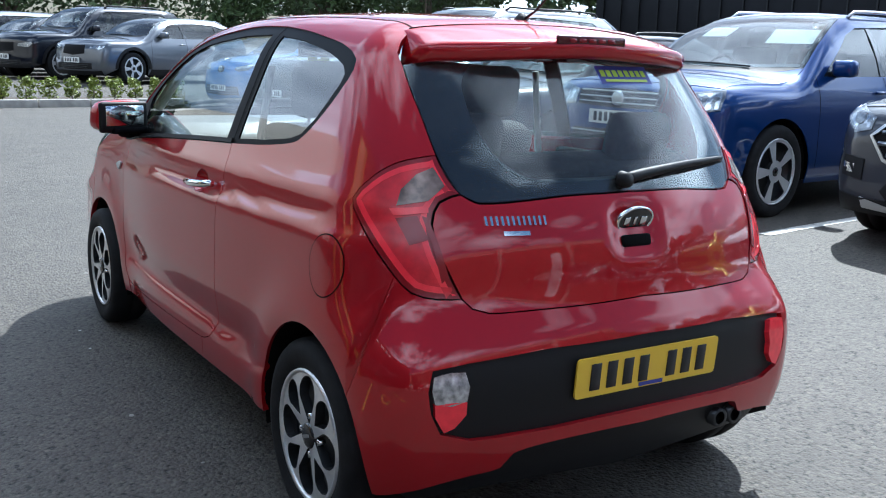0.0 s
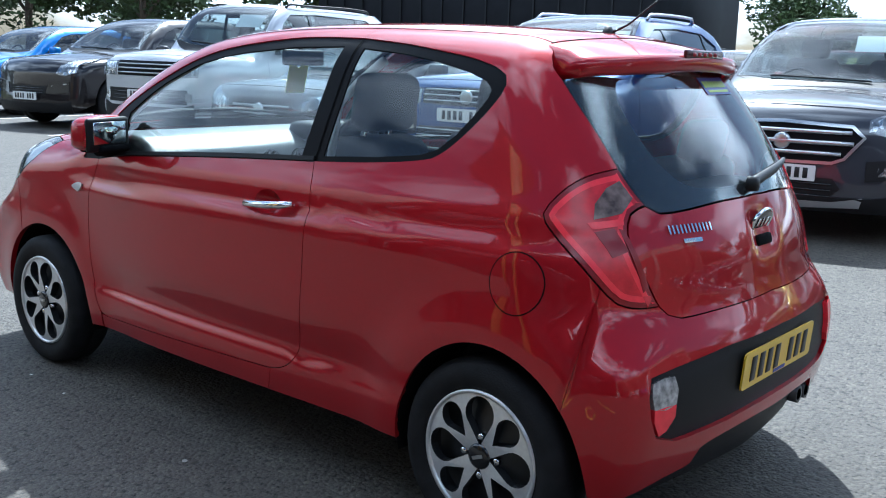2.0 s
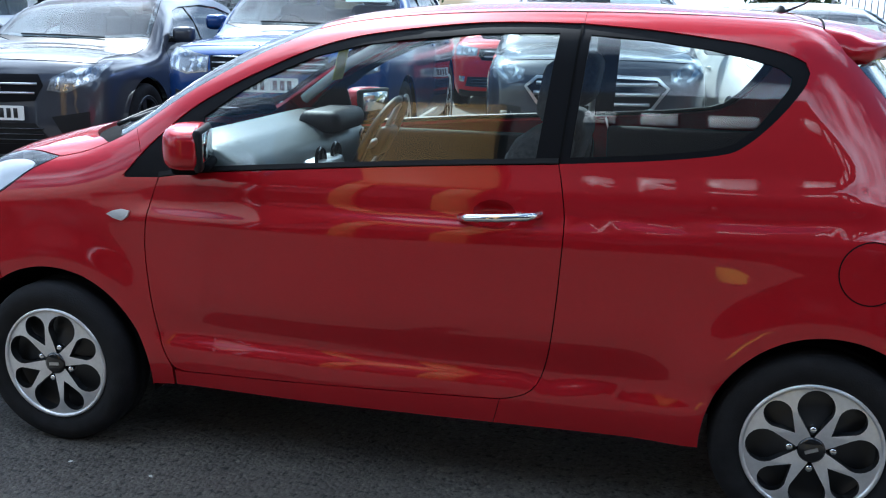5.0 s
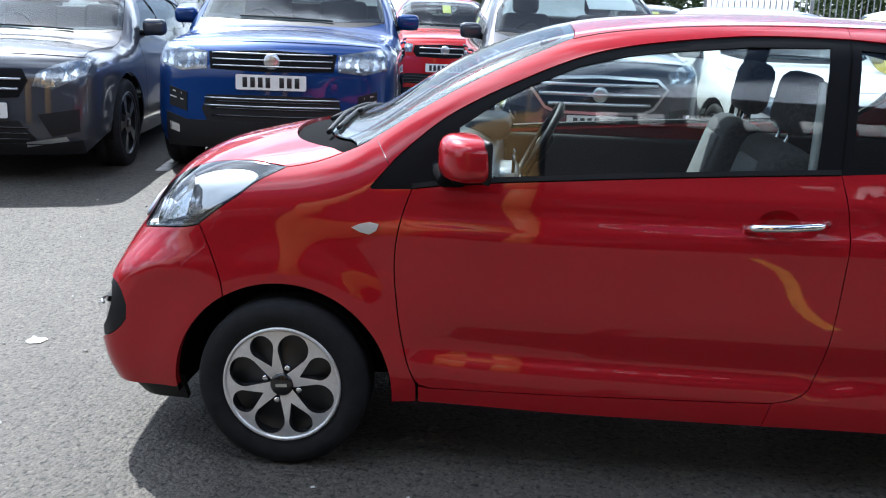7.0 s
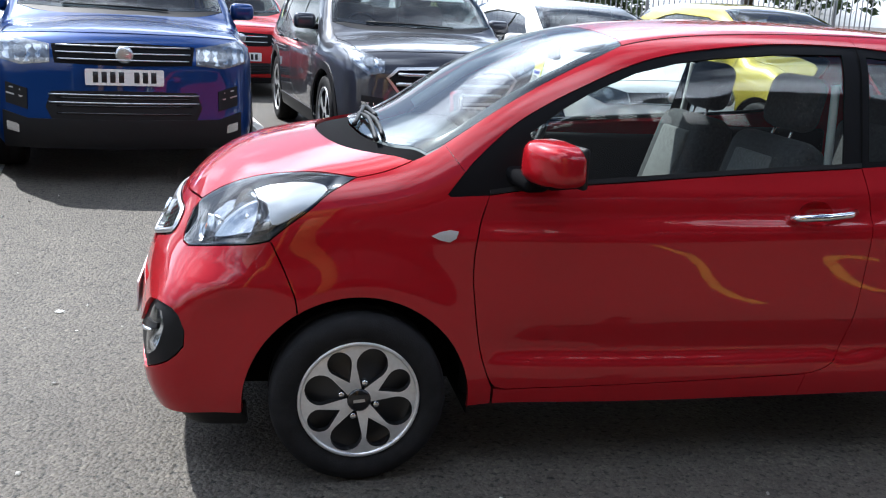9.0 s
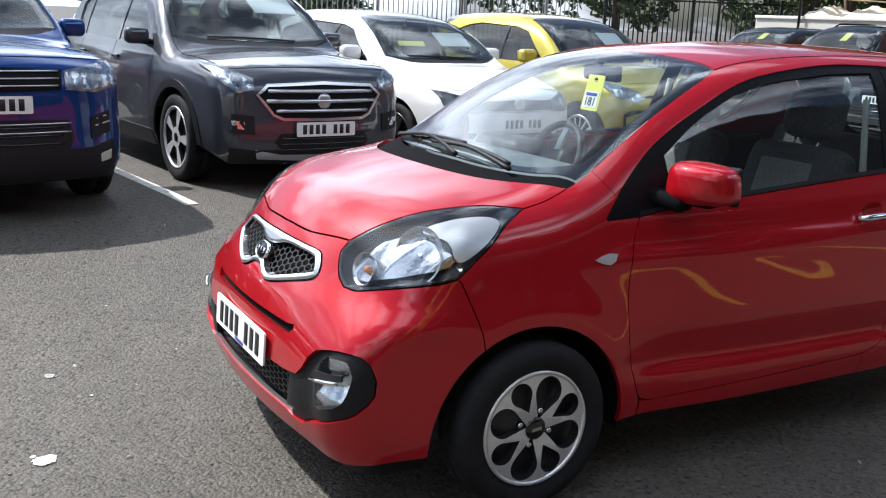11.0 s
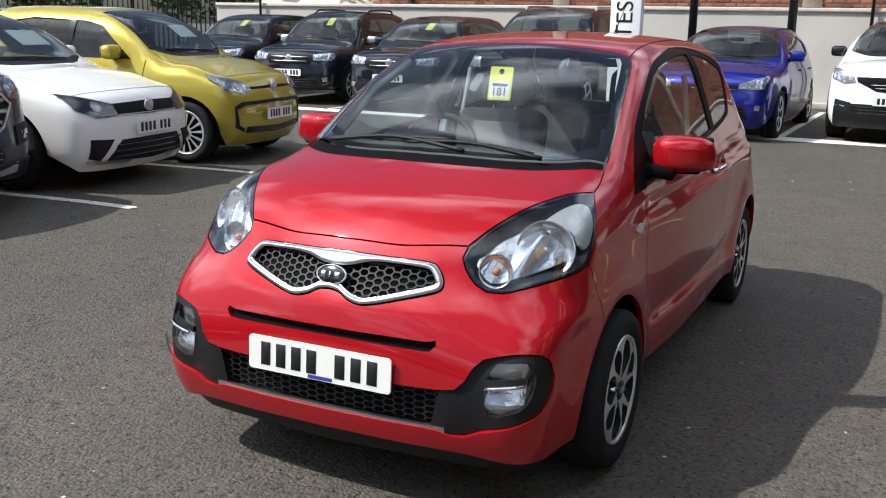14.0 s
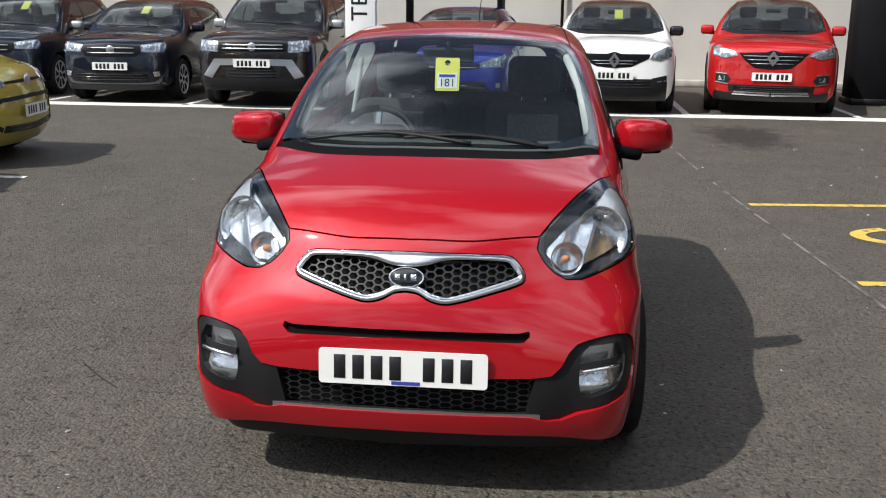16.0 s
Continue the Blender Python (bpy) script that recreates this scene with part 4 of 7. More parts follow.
        for nm, line_, hole, mt, up in (
                ("lamp_ring", outer, [inner_], LENS_RED, 0.0045),
                ("lamp_core", inner_, [], LENS_MID, 0.0040),
                ("reverse_lens", H.line("w", [(-0.542, 1.052), (-0.527, 1.008), (-0.572, 0.972), (-0.640, 0.958), (-0.622, 0.996), (-0.582, 1.034)], True, False), [], LENS_SMOKE, 0.0062),
                ("lamp_divider", H.line("w", [(-0.655, 0.950), (-0.575, 0.960), (-0.578, 0.944), (-0.650, 0.934)], True, False), [], LENS_RED, 0.0062),
                ("indicator_lens", H.line("w", [(-0.648, 0.928), (-0.604, 0.936), (-0.590, 0.880), (-0.634, 0.866)], True, False), [], LENS_DEEP, 0.0056),
                ("brake_lens", H.line("w", [(-0.594, 0.936), (-0.581, 0.930), (-0.556, 0.790), (-0.574, 0.776)], True, False), [], LENS_DEEP, 0.0056)):
            d = H.panel("r", line_, hole, lift=up, lip=0.003, step=0.012)
            part(nm, flip(d) if s < 0 else d, mt, tl)
        d = H.panel("r", lamp_line, gap=0.0008, lift=-0.006, lip=0.004, step=0.03)
        part("lamp_gasket", flip(d) if s < 0 else d, SEAM, tl)
        rl = H.panel("r", H.seat("r", [(1.622, -0.626, 0.566), (1.652, -0.558, 0.572), (1.662, -0.556, 0.500), (1.632, -0.627, 0.500), (1.622, -0.626, 0.566)])[:-1], lift=0.002, lip=0.02, step=0.03)
        part("reverse_lamp" if s > 0 else "fog_lamp", flip(rl) if s < 0 else rl, LAMP_CLEAR if s > 0 else LENS_RED, car, "clear reversing lamp" if s > 0 else "red rear fog lamp")
        rr = H.panel("r", H.seat("r", [(1.632, -0.627, 0.498), (1.662, -0.556, 0.498), (1.662, -0.557, 0.465), (1.651, -0.583, 0.433), (1.640, -0.606, 0.424), (1.632, -0.625, 0.466), (1.632, -0.627, 0.498)])[:-1], lift=0.002, lip=0.02, step=0.03)
        part("rear_reflector", flip(rr) if s < 0 else rr, LENS_RED, car, "red rear reflector")
    # rear plate, badge and lettering bars
    number_plate(car, pose(1.712, 0.01, 0.520, 0, 0, 90) @ pose(0, 0, 0, 4, 0, 0), PLATE_YELLOW)
    badge = part("tailgate_badge", lathe([(0.0, -0.004), (0.044, -0.003), (0.050, 0.0), (0.053, 0.006), (0.055, 0.012)], 36), GLOSS_BLACK, hatch, "black oval badge with chrome rim")
    badge.matrix_basis = pose(1.624, 0, 0.912, 0, 0, 90) @ pose(0, 0, 0, 20, 0, 0) @ Matrix.Diagonal((1.18, 0.7, 0.76, 1))
    part("badge_rim", lathe([(0.049, -0.001), (0.052, -0.006), (0.056, -0.001), (0.056, 0.008)], 36), CHROME, badge)
    for w_, x_ in ((0.016, -0.028), (0.007, -0.004), (0.018, 0.022)):
        part("badge_bar", box(w_, 0.003, 0.034, (x_, -0.006, 0), 0.001, 1), CHROME, badge)
    part("latch_recess", box(0.02, 0.105, 0.034, (1.630, 0, 0.858), 0.008, 2, (0, -16, 0)), SEAM, hatch)
    for k in range(12):
        y = -0.448 + 0.0142 * k
        d = H.panel("r", H.line("w", [(y, 0.936), (y + 0.006, 0.936), (y + 0.006, 0.914), (y, 0.914)], True, False), lift=0.004, lip=0.004, step=0.1)
        part("letter_bar", d, CHROME, hatch)
    part("trim_badge", H.panel("r", H.line("w", [(-0.405, 0.900), (-0.335, 0.900), (-0.335, 0.889), (-0.405, 0.889)], True, False), lift=0.003, lip=0.003, step=0.1), CHROME, hatch)
    wy = curve2([(-0.02, 1.018), (0.06, 1.030), (0.25, 1.046), (0.46, 1.052)], 0.04)
    arm = H.lay("w", wy) + [0.016, 0, 0.004]
    wip = part("rear_wiper", rod([tuple(p) for p in arm], 0.017, 8, 0.007), BLACK_TRIM, car)
    part("wiper_blade", rod([tuple(p) for p in H.lay("w", curve2([(0.10, 1.024), (0.28, 1.036), (0.47, 1.046)], 0.05)) + [0.006, 0, 0]], 0.006, 6), RUBBER, wip)
    part("wiper_pivot", lathe([(0.0, -0.02), (0.020, -0.016), (0.024, 0.012)], 16, "x"), BLACK_TRIM, wip).matrix_basis = pose(arm[0][0], -0.02, 1.020, 0, 180, 0)
    ex = part("exhaust", lathe([(0.020, 0.10), (0.030, 0.10), (0.030, -0.02), (0.026, -0.02), (0.024, 0.08)], 20, "x"), ALLOY_DARK, car)
    ex.matrix_basis = pose(1.555, 0.38, 0.285)
    part("exhaust", ex.data.copy(), SATIN, car).matrix_basis = pose(1.555, 0.445, 0.285)
    # headlamps
    head_line = cat([head_in, head_out, head_low])
    for s in (1, -1):
        f = (lambda d: flip(d)) if s < 0 else (lambda d: d)
        hl = part("headlamp", f(H.panel("f", head_line, gap=0.003, lift=0.001, lip=0.004, step=0.025)), LENS, car, "clear headlamp with a chrome bowl")
        part("lamp_housing", f(H.panel("f", head_line, gap=0.002, lift=0.0, lip=0.0, step=0.02, dish=lambda p: -0.055 * np.clip((-1.24 - p[:, 0]) / 0.12, 0.05, 1) * np.clip(near(H.flat_of("f", head_line), H.flat_of("f", p)) / 0.03, 0, 1))), LAMP_GREY, hl, "grey headlamp housing")
        part("lamp_mirror", f(H.panel("f", H.lay("f", shrink(H.flat_of("f", head_line), 0.036)), lift=-0.034, lip=0, step=0.012, dish=lambda p: -0.010 * np.abs(np.sin(p[:, 1] * 34 + p[:, 2] * 12)))), REFLECTOR, hl, "faceted chrome lamp reflector")
        part("lamp_rim", f(H.panel("f", head_line, [H.lay("f", shrink(H.flat_of("f", head_line), 0.007))], gap=0.002, lift=-0.002, lip=0.01, step=0.03)), GLOSS_BLACK, hl)
        for nm, c, r, dep, mt in (("main_reflector", (-1.555, -0.607, 0.826), 0.086, 0.030, REFLECTOR), ("indicator_bowl", (-1.680, -0.492, 0.770), 0.050, 0.022, REFLECTOR)):
            b = part(nm, lathe([(r * 1.06, -0.012), (r, -0.012), (r * 0.9, 0.005), (r * 0.6, dep * 0.8), (r * 0.2, dep), (0.0, dep)], 32), mt, hl)
            n = H.normal(np.array([c]))[0]
            n = Vector((n[0] - 0.35, n[1] * 0.75, n[2] * 0.6)).normalized()
            pos = Vector(c) - n * 0.022
            m = Matrix.Translation(pos) @ (-n).to_track_quat("Y", "Z").to_matrix().to_4x4()
            b.matrix_basis = m if s > 0 else Matrix.Diagonal((1, -1, 1, 1)) @ m
            part("bulb", lathe([(0.0, -0.006), (0.010, -0.004), (0.013, 0.008), (0.013, dep)], 16), LENS_AMBER if nm == "indicator_bowl" else CHROME, b)
        tip = f(H.panel("f", H.lay("f", curve2(H.flat_of("f", [(-1.52, -0.575, 0.895), (-1.43, -0.593, 0.925), (-1.34, -0.622, 0.938), (-1.295, -0.648, 0.925), (-1.325, -0.672, 0.885), (-1.395, -0.693, 0.838), (-1.455, -0.690, 0.815), (-1.47, -0.65, 0.87)]), 0.015, True, True)), lift=-0.010, lip=0.012, step=0.02))
        part("lamp_brow", tip, LAMP_SILVER, hl, "silver headlamp side plate")
        # side indicator, handle, mirror
        part("side_indicator", f(H.panel("s", H.line("s", [(-0.982, 0.794), (-0.955, 0.806), (-0.925, 0.812), (-0.897, 0.808), (-0.905, 0.788), (-0.925, 0.776), (-0.955, 0.782)], True), lift=0.006, lip=0.008, step=0.02)), LAMP_SILVER, car, "clear side indicator")
        y = -s
        hn = part("door_handle", join(rod([(0.190, 0, 0.866), (0.215, -0.022, 0.870), (0.30, -0.034, 0.877), (0.385, -0.026, 0.884), (0.420, 0, 0.888)], 0.0125, 10)), CHROME, car, "chrome door handle")
        hn.matrix_basis = pose(0, -0.772, 0) if s > 0 else Matrix.Diagonal((1, -1, 1, 1)) @ pose(0, -0.772, 0)
        hn.scale = (1, 1 if s > 0 else -1, 1)
        part("handle_recess", f(H.panel("s", H.line("s", oval(0.285, 0.880, 0.062, 0.040), True), lift=0.0012, lip=0, step=0.008, dish=lambda p: -0.034 * np.clip(1 - ((p[:, 0] - 0.285) / 0.062) ** 2 - ((p[:, 2] - 0.880) / 0.040) ** 2, 0, 1))), RED, car)
    fuel = H.line("s", oval(1.292, 0.786, 0.082, 0.084, 48), True)
    inner_f = H.line("s", oval(1.292, 0.786, 0.0785, 0.0805, 48), True)
    part("fuel_flap", H.panel("s", inner_f, lift=0.0015, lip=0.006, step=0.03), RED, car)
    part("fuel_flap_gap", H.panel("s", fuel, [inner_f], lift=0.0008, lip=0, step=0.02), SEAM, car)
    # nose
    part("grille_surround", H.panel("x", grille, [mesh], lift=0.004, lip=0.02, step=0.0042, gap=0.004, dish=lambda p: 0.008 * np.sin(1.5708 * np.clip(np.minimum(near(H.flat_of("x", grille), H.flat_of("x", p)) - 0.004, near(H.flat_of("x", mesh), H.flat_of("x", p))) / 0.010, 0, 1))), SATIN, car, "satin chrome pinched grille surround")
    part("grille_backing", H.panel("x", mesh, lift=-0.03, lip=0, step=0.05, gap=-0.008), SEAM, car)

    def honeycomb(poly, w, h, keep):
        """Open flat-topped hexagons joined into one net."""
        vs, fs = [], []
        lo, hi = poly.min(0), poly.max(0)
        col, y = 0, lo[0]
        while y < hi[0] + w:
            z = lo[1] - (h / 2 if col % 2 else 0)
            while z < hi[1] + h:
                if inside(poly, np.array([[y, z]]))[0]:
                    o = [(y + w / 2 * a, z + h / 2 * b) for a, b in ((-1, 0), (-0.5, 1), (0.5, 1), (1, 0), (0.5, -1), (-0.5, -1))]
                    k = len(vs)
                    vs += o + [(y + (p - y) * keep, z + (q - z) * keep) for p, q in o]
                    fs += [(k + i, k + (i + 1) % 6, k + 6 + (i + 1) % 6, k + 6 + i) for i in range(6)]
                z += h
            y += w * 0.75
            col += 1
        return np.array(vs), fs

    hv, hf = honeycomb(mesh_flat, 0.036, 0.0205, 0.80)
    hp = H.lay("x", hv)
    hn2 = H.normal(hp)
    part("grille_mesh", (hp - hn2 * 0.008, hf, hn2), NET_BLACK, car, "black honeycomb grille mesh")
    part("slot_backing", H.panel("x", slot, lift=-0.018, gap=-0.004, lip=0, step=0.05), SEAM, car)
    part("intake_backing", H.panel("f", intake, lift=-0.045, gap=-0.006, lip=0, step=0.05), SEAM, car)
    low = np.array([(-0.40, 0.322), (0.40, 0.322), (0.44, 0.436), (-0.44, 0.436)])
    lv, lf = honeycomb(low, 0.046, 0.021, 0.82)
    lp = H.lay("x", lv)
    ln = H.normal(lp)
    part("intake_mesh", (lp - ln * 0.026, lf, ln), NET_BLACK, car, "black honeycomb lower intake")
    part("intake_strip", H.panel("f", both(H.seat("f", [(-1.895, 0, 0.322), (-1.885, -0.25, 0.320), (-1.870, -0.42, 0.318), (-1.866, -0.42, 0.302), (-1.885, -0.25, 0.306), (-1.893, 0, 0.308)])), lift=-0.004, lip=0.012, step=0.02), SATIN, car, "silver intake strip")
    bz = H.seat("f", [(-1.870, -0.400, 0.438), (-1.862, -0.478, 0.472), (-1.850, -0.499, 0.513), (-1.834, -0.524, 0.540), (-1.785, -0.602, 0.560), (-1.735, -0.657, 0.553), (-1.716, -0.676, 0.535), (-1.703, -0.688, 0.490), (-1.707, -0.688, 0.445), (-1.750, -0.670, 0.396), (-1.803, -0.630, 0.367), (-1.855, -0.532, 0.325), (-1.861, -0.482, 0.301), (-1.866, -0.430, 0.300), (-1.872, -0.375, 0.315)])
    fl = H.seat("f", [(-1.828, -0.565, 0.536), (-1.775, -0.640, 0.538), (-1.760, -0.655, 0.50), (-1.79, -0.645, 0.42), (-1.83, -0.60, 0.39), (-1.855, -0.545, 0.375), (-1.852, -0.535, 0.45), (-1.84, -0.545, 0.51), (-1.828, -0.565, 0.536)])[:-1]
    for s in (1, -1):
        f = (lambda d: flip(d)) if s < 0 else (lambda d: d)
        fb = part("fog_bezel", f(H.panel("f", bz, [fl], lift=-0.006, lip=0.03, step=0.02, dish=lambda p: -0.012 * np.exp(-((p[:, 1] + 0.53) / 0.06) ** 2))), BLACK_TRIM, car, "black fog lamp bezel")
        part("fog_lens", f(H.panel("f", fl, lift=-0.014, gap=-0.002, lip=0, step=0.03)), LENS, fb)
        part("fog_bowl", f(H.panel("f", fl, lift=-0.020, gap=-0.002, lip=0, step=0.012, dish=lambda p: -0.022 * np.abs(np.cos((p[:, 2] - 0.47) * 24)))), REFLECTOR, fb)
        part("fog_divider", f(H.panel("f", H.seat("f", [(-1.850, -0.538, 0.484), (-1.79, -0.636, 0.500), (-1.79, -0.636, 0.482), (-1.850, -0.538, 0.464), (-1.850, -0.538, 0.484)], False)[:-1], lift=-0.009, lip=0.012, step=0.02)), BLACK_TRIM, fb)
        st = np.array([(-1.848, -0.540, 0.462), (-1.815, -0.60, 0.473), (-1.79, -0.630, 0.478)])
        part("fog_bar", rod([tuple(p * [1, s, 1] - np.array([0.004, 0, 0])) for p in H.seat("f", st)], 0.006, 8), CHROME, fb)
    number_plate(car, pose(-1.906, 0.0, 0.462, 0, 0, -90) @ pose(0, 0, 0, -3, 0, 0), PLATE_WHITE)
    bd = part("grille_badge", lathe([(0.0, -0.004), (0.044, -0.003), (0.050, 0.0), (0.053, 0.006), (0.055, 0.012)], 36), GLOSS_BLACK, car, "black oval badge with chrome rim")
    bd.matrix_basis = pose(-1.822, 0, 0.728, 0, 0, -90) @ pose(0, 0, 0, -24, 0, 0) @ Matrix.Diagonal((1.0, 0.7, 0.57, 1))
    part("badge_rim", lathe([(0.049, -0.001), (0.052, -0.006), (0.056, -0.001), (0.056, 0.008)], 36), CHROME, bd)
    for w_, x_ in ((0.016, -0.028), (0.007, -0.004), (0.018, 0.022)):
        part("badge_bar", box(w_, 0.003, 0.034, (x_, -0.006, 0), 0.001, 1), CHROME, bd)
    # mirrors
    for s in (1, -1):
        shell = bmesh.new()
        bmesh.ops.create_uvsphere(shell, u_segments=28, v_segments=18, radius=1)
        for v in shell.verts:
            x, y, z = v.co
            p = 4.2
            k = (abs(x) ** p + abs(y) ** p + abs(z) ** p) ** (-1 / p)
            x, y, z = x * k, y * k, z * k
            if x > 0:
                x *= 0.25
            else:
                x *= 1.0 - 0.25 * abs(y) ** 2
            v.co = (x * 0.096, y * 0.118 * (1 - 0.06 * z), z * 0.068 * (1 - 0.12 * abs(y) * (y * s < 0)))
        mr = part("door_mirror", smooth(shell), RED, car, "red door mirror shell")
        mr.matrix_basis = pose(-0.615, -0.803 * s, 1.036, 0, 0, 19 * s)
        part("mirror_base", box(0.115, 0.165, 0.03, (-0.012, 0.022 * s, -0.056), 0.014, 3), SCUTTLE, mr)
        part("mirror_foot", box(0.09, 0.14, 0.05, (-0.045, 0.10 * s, -0.062), 0.02, 3, (10 * s, 0, 0)), SCUTTLE, mr)
        part("mirror_frame", box(0.024, 0.226, 0.126, (0.018, 0, -0.002), 0.012, 2), BLACK_TRIM, mr)
        part("mirror_glass", box(0.003, 0.178, 0.082, (0.031, 0, 0.004), 0.001, 1), CHROME, mr, "mirror glass")
    # wipers
    for a, b, c in (((-1.165, -0.14), (-1.10, 0.18), (-1.075, 0.49)), ((-1.12, -0.42), (-1.115, -0.14), (-1.125, 0.11))):
        w = [tuple(p + np.array([0, 0, h])) for p, h in zip(H.lay("t", np.array([a, b, c])), (0.012, 0.022, 0.012))]
        wp = part("wiper", rod([tuple(p) for p in curve2(np.array(w), 0.05)], 0.009, 8, 0.006), BLACK_TRIM, car)
        blade = H.lay("t", curve2(np.array([(b[0] + 0.02, b[1] - 0.24), (b[0] + 0.025, b[1]), (c[0] + 0.02, c[1] + 0.03)]), 0.06))
        part("wiper_blade", rod([tuple(p + np.array([0, 0, 0.010])) for p in blade], 0.008, 6), BLACK_TRIM, wp)
    # wheels
    for x in (-1.193, 1.193):
        wheel(car, (x, -0.772, 0.277), 1, 0.277, 0.186, 0.165, 8, turn=-5 if x < 0 else -22)
        wheel(car, (x, 0.772, 0.277), -1, 0.277, 0.186, 0.165, 8, turn=20)
    # cabin
    dash = bmesh.new()
    prof = [(-1.06, 0.955), (-0.84, 1.025), (-0.66, 1.005), (-0.57, 0.945), (-0.55, 0.86), (-0.60, 0.74), (-0.62, 0.58), (-1.05, 0.58)]
    ring_l = [dash.verts.new((x, -0.62, z)) for x, z in prof]
    ring_r = [dash.verts.new((x, 0.62, z)) for x, z in prof]
    for k in range(len(prof)):
        dash.faces.new((ring_l[k], ring_l[(k + 1) % 8], ring_r[(k + 1) % 8], ring_r[k]))
    dash.faces.new(ring_l[::-1])
    dash.faces.new(ring_r)
    bmesh.ops.recalc_face_normals(dash, faces=dash.faces)
    bmesh.ops.bevel(dash, geom=dash.edges[:], offset=0.03, segments=3, profile=0.5, affect="EDGES")
    db = part("dashboard", smooth(dash), DASH, car, "dark grey dashboard")
    part("centre_console", box(0.10, 0.27, 0.20, (-0.535, 0.0, 0.80), 0.03, 3), SILVER_TRIM, db, "silver centre console")
    part("radio_panel", box(0.02, 0.20, 0.07, (-0.482, 0.0, 0.83), 0.008, 2), GLOSS_BLACK, db)
    for y in (-0.56, -0.08, 0.08, 0.56):
        part("air_vent", lathe([(0.0, 0.01), (0.036, 0.01), (0.044, 0.0), (0.050, 0.012)], 20, "x"), GLOSS_BLACK, db).matrix_basis = pose(-0.555 if abs(y) > 0.3 else -0.50, y, 0.90, 0, 180, 0)
    part("instrument_hood", box(0.18, 0.34, 0.09, (-0.62, 0.34, 1.005), 0.04, 3), BLACK_TRIM, db)
    steering_wheel(car, (-0.42, 0.34, 0.93))
    seat(car, -0.02, -0.34)
    seat(car, -0.02, 0.34)
    part("rear_bench", box(0.45, 1.14, 0.18, (0.92, 0, 0.52), 0.06, 3), FABRIC, car)
    part("rear_backrest", box(0.14, 1.14, 0.52, (1.17, 0, 0.80), 0.05, 3, (0, 16, 0)), FABRIC, car)
    for y in (-0.33, 0.33):
        part("rear_headrest", box(0.09, 0.24, 0.16, (1.26, y, 1.10), 0.04, 3, (0, 10, 0)), FABRIC, car)
    part("door_card", box(1.15, 0.05, 0.58, (-0.16, -0.68, 0.65), 0.02, 2), DOOR_TRIM, car)
    part("door_card", box(1.15, 0.05, 0.58, (-0.16, 0.68, 0.65), 0.02, 2), DOOR_TRIM, car)
    part("side_trim", box(0.70, 0.05, 0.32, (0.82, -0.655, 0.83), 0.02, 2), DOOR_TRIM, car)
    part("side_trim", box(0.70, 0.05, 0.32, (0.82, 0.655, 0.83), 0.02, 2), DOOR_TRIM, car)
    part("headliner", H.panel("t", both(np.concatenate([H.line("t", [(-0.30, 0), (-0.30, -0.44)], round_=False), H.line("t", [(-0.1, -0.455), (0.5, -0.445), (1.10, -0.42)]), H.line("t", [(1.12, -0.3), (1.14, 0)], round_=False)])), lift=-0.03, lip=0, step=0.1), HEADLINER, car, "light grey headliner")
    part("parcel_shelf", box(0.22, 0.9, 0.02, (1.33, 0, 0.975), 0.005, 1), DASH, car)
    mirror = part("rear_view_mirror", box(0.03, 0.22, 0.065, (-0.42, 0.02, 1.335), 0.012, 3), BLACK_TRIM, car)
    part("mirror_stalk", rod([(-0.42, 0.02, 1.36), (-0.45, 0.02, 1.385)], 0.01, 8), BLACK_TRIM, mirror)
    for y in (-0.60, 0.60):
        part("seat_belt", rod([(0.42, y * 0.93, 1.28), (0.40, y * 1.02, 0.92), (0.36, y * 1.05, 0.60)], 0.014, 6), BELT, car, "grey seat belt")
    for y in (-0.545, 0.545):
        bm = rod([(-0.40, y * 0.90, 1.33), (-0.62, y * 1.0, 1.22), (-0.84, y * 1.06, 1.06)], 0.022, 8)
        part("pillar_trim", bm, HEADLINER, car, "light grey pillar trim")
    # price hanger behind the windscreen
    tag = part("price_hanger", plate2(round_rect(0.104, 0.142, 0.008), [oval(0, 0.050, 0.012, 0.012, 16)], 0.002, 0.1), CARD_YELLOW, car, "yellow hanger card numbered 181")
    tag.matrix_basis = pose(-0.46, 0.02, 1.256, 0, 0, -90) @ pose(0, 0, 0, -14, 0, 0)
    lab = part("hanger_label", box(0.086, 0.0015, 0.064, (0, -0.0015, -0.028)), PAPER, tag)
    part("label_bar", box(0.070, 0.001, 0.012, (0, -0.003, -0.007)), BLUE_INK, lab)
    txt = bpy.data.curves.new("hanger_number", "FONT")
    txt.body, txt.size, txt.align_x, txt.align_y, txt.extrude = "181", 0.048, "CENTER", "CENTER", 0.0005
    tmp = new("tmp", txt)
    me = bpy.data.meshes.new_from_object(tmp.evaluated_get(bpy.context.evaluated_depsgraph_get()))
    bpy.data.objects.remove(tmp)
    num = part("hanger_number", me, INK, lab)
    me.materials.clear()
    me.materials.append(INK)
    num.matrix_basis = pose(0, -0.004, -0.038, 90, 0, 0)
    return car


hero_car()
# ---- the other parked cars ----
PAINTS = {}


def colour(name, rgb, metal=0.35, rough=0.32):
    if name not in PAINTS:
        PAINTS[name] = paint(name + " paint", rgb, metal, rough, 0.15)
    return PAINTS[name]


LAMP_DARK = material("lamp inside", (0.24, 0.25, 0.27), 0.25, 0.5, coat=1.0, vary=0.5, scale=30)
RIM_SILVER = material("silver wheel", (0.62, 0.63, 0.64), 0.32, 0.5)
RIM_BLACK = material("black wheel", (0.03, 0.03, 0.032), 0.3, 0.5, coat=0.4)


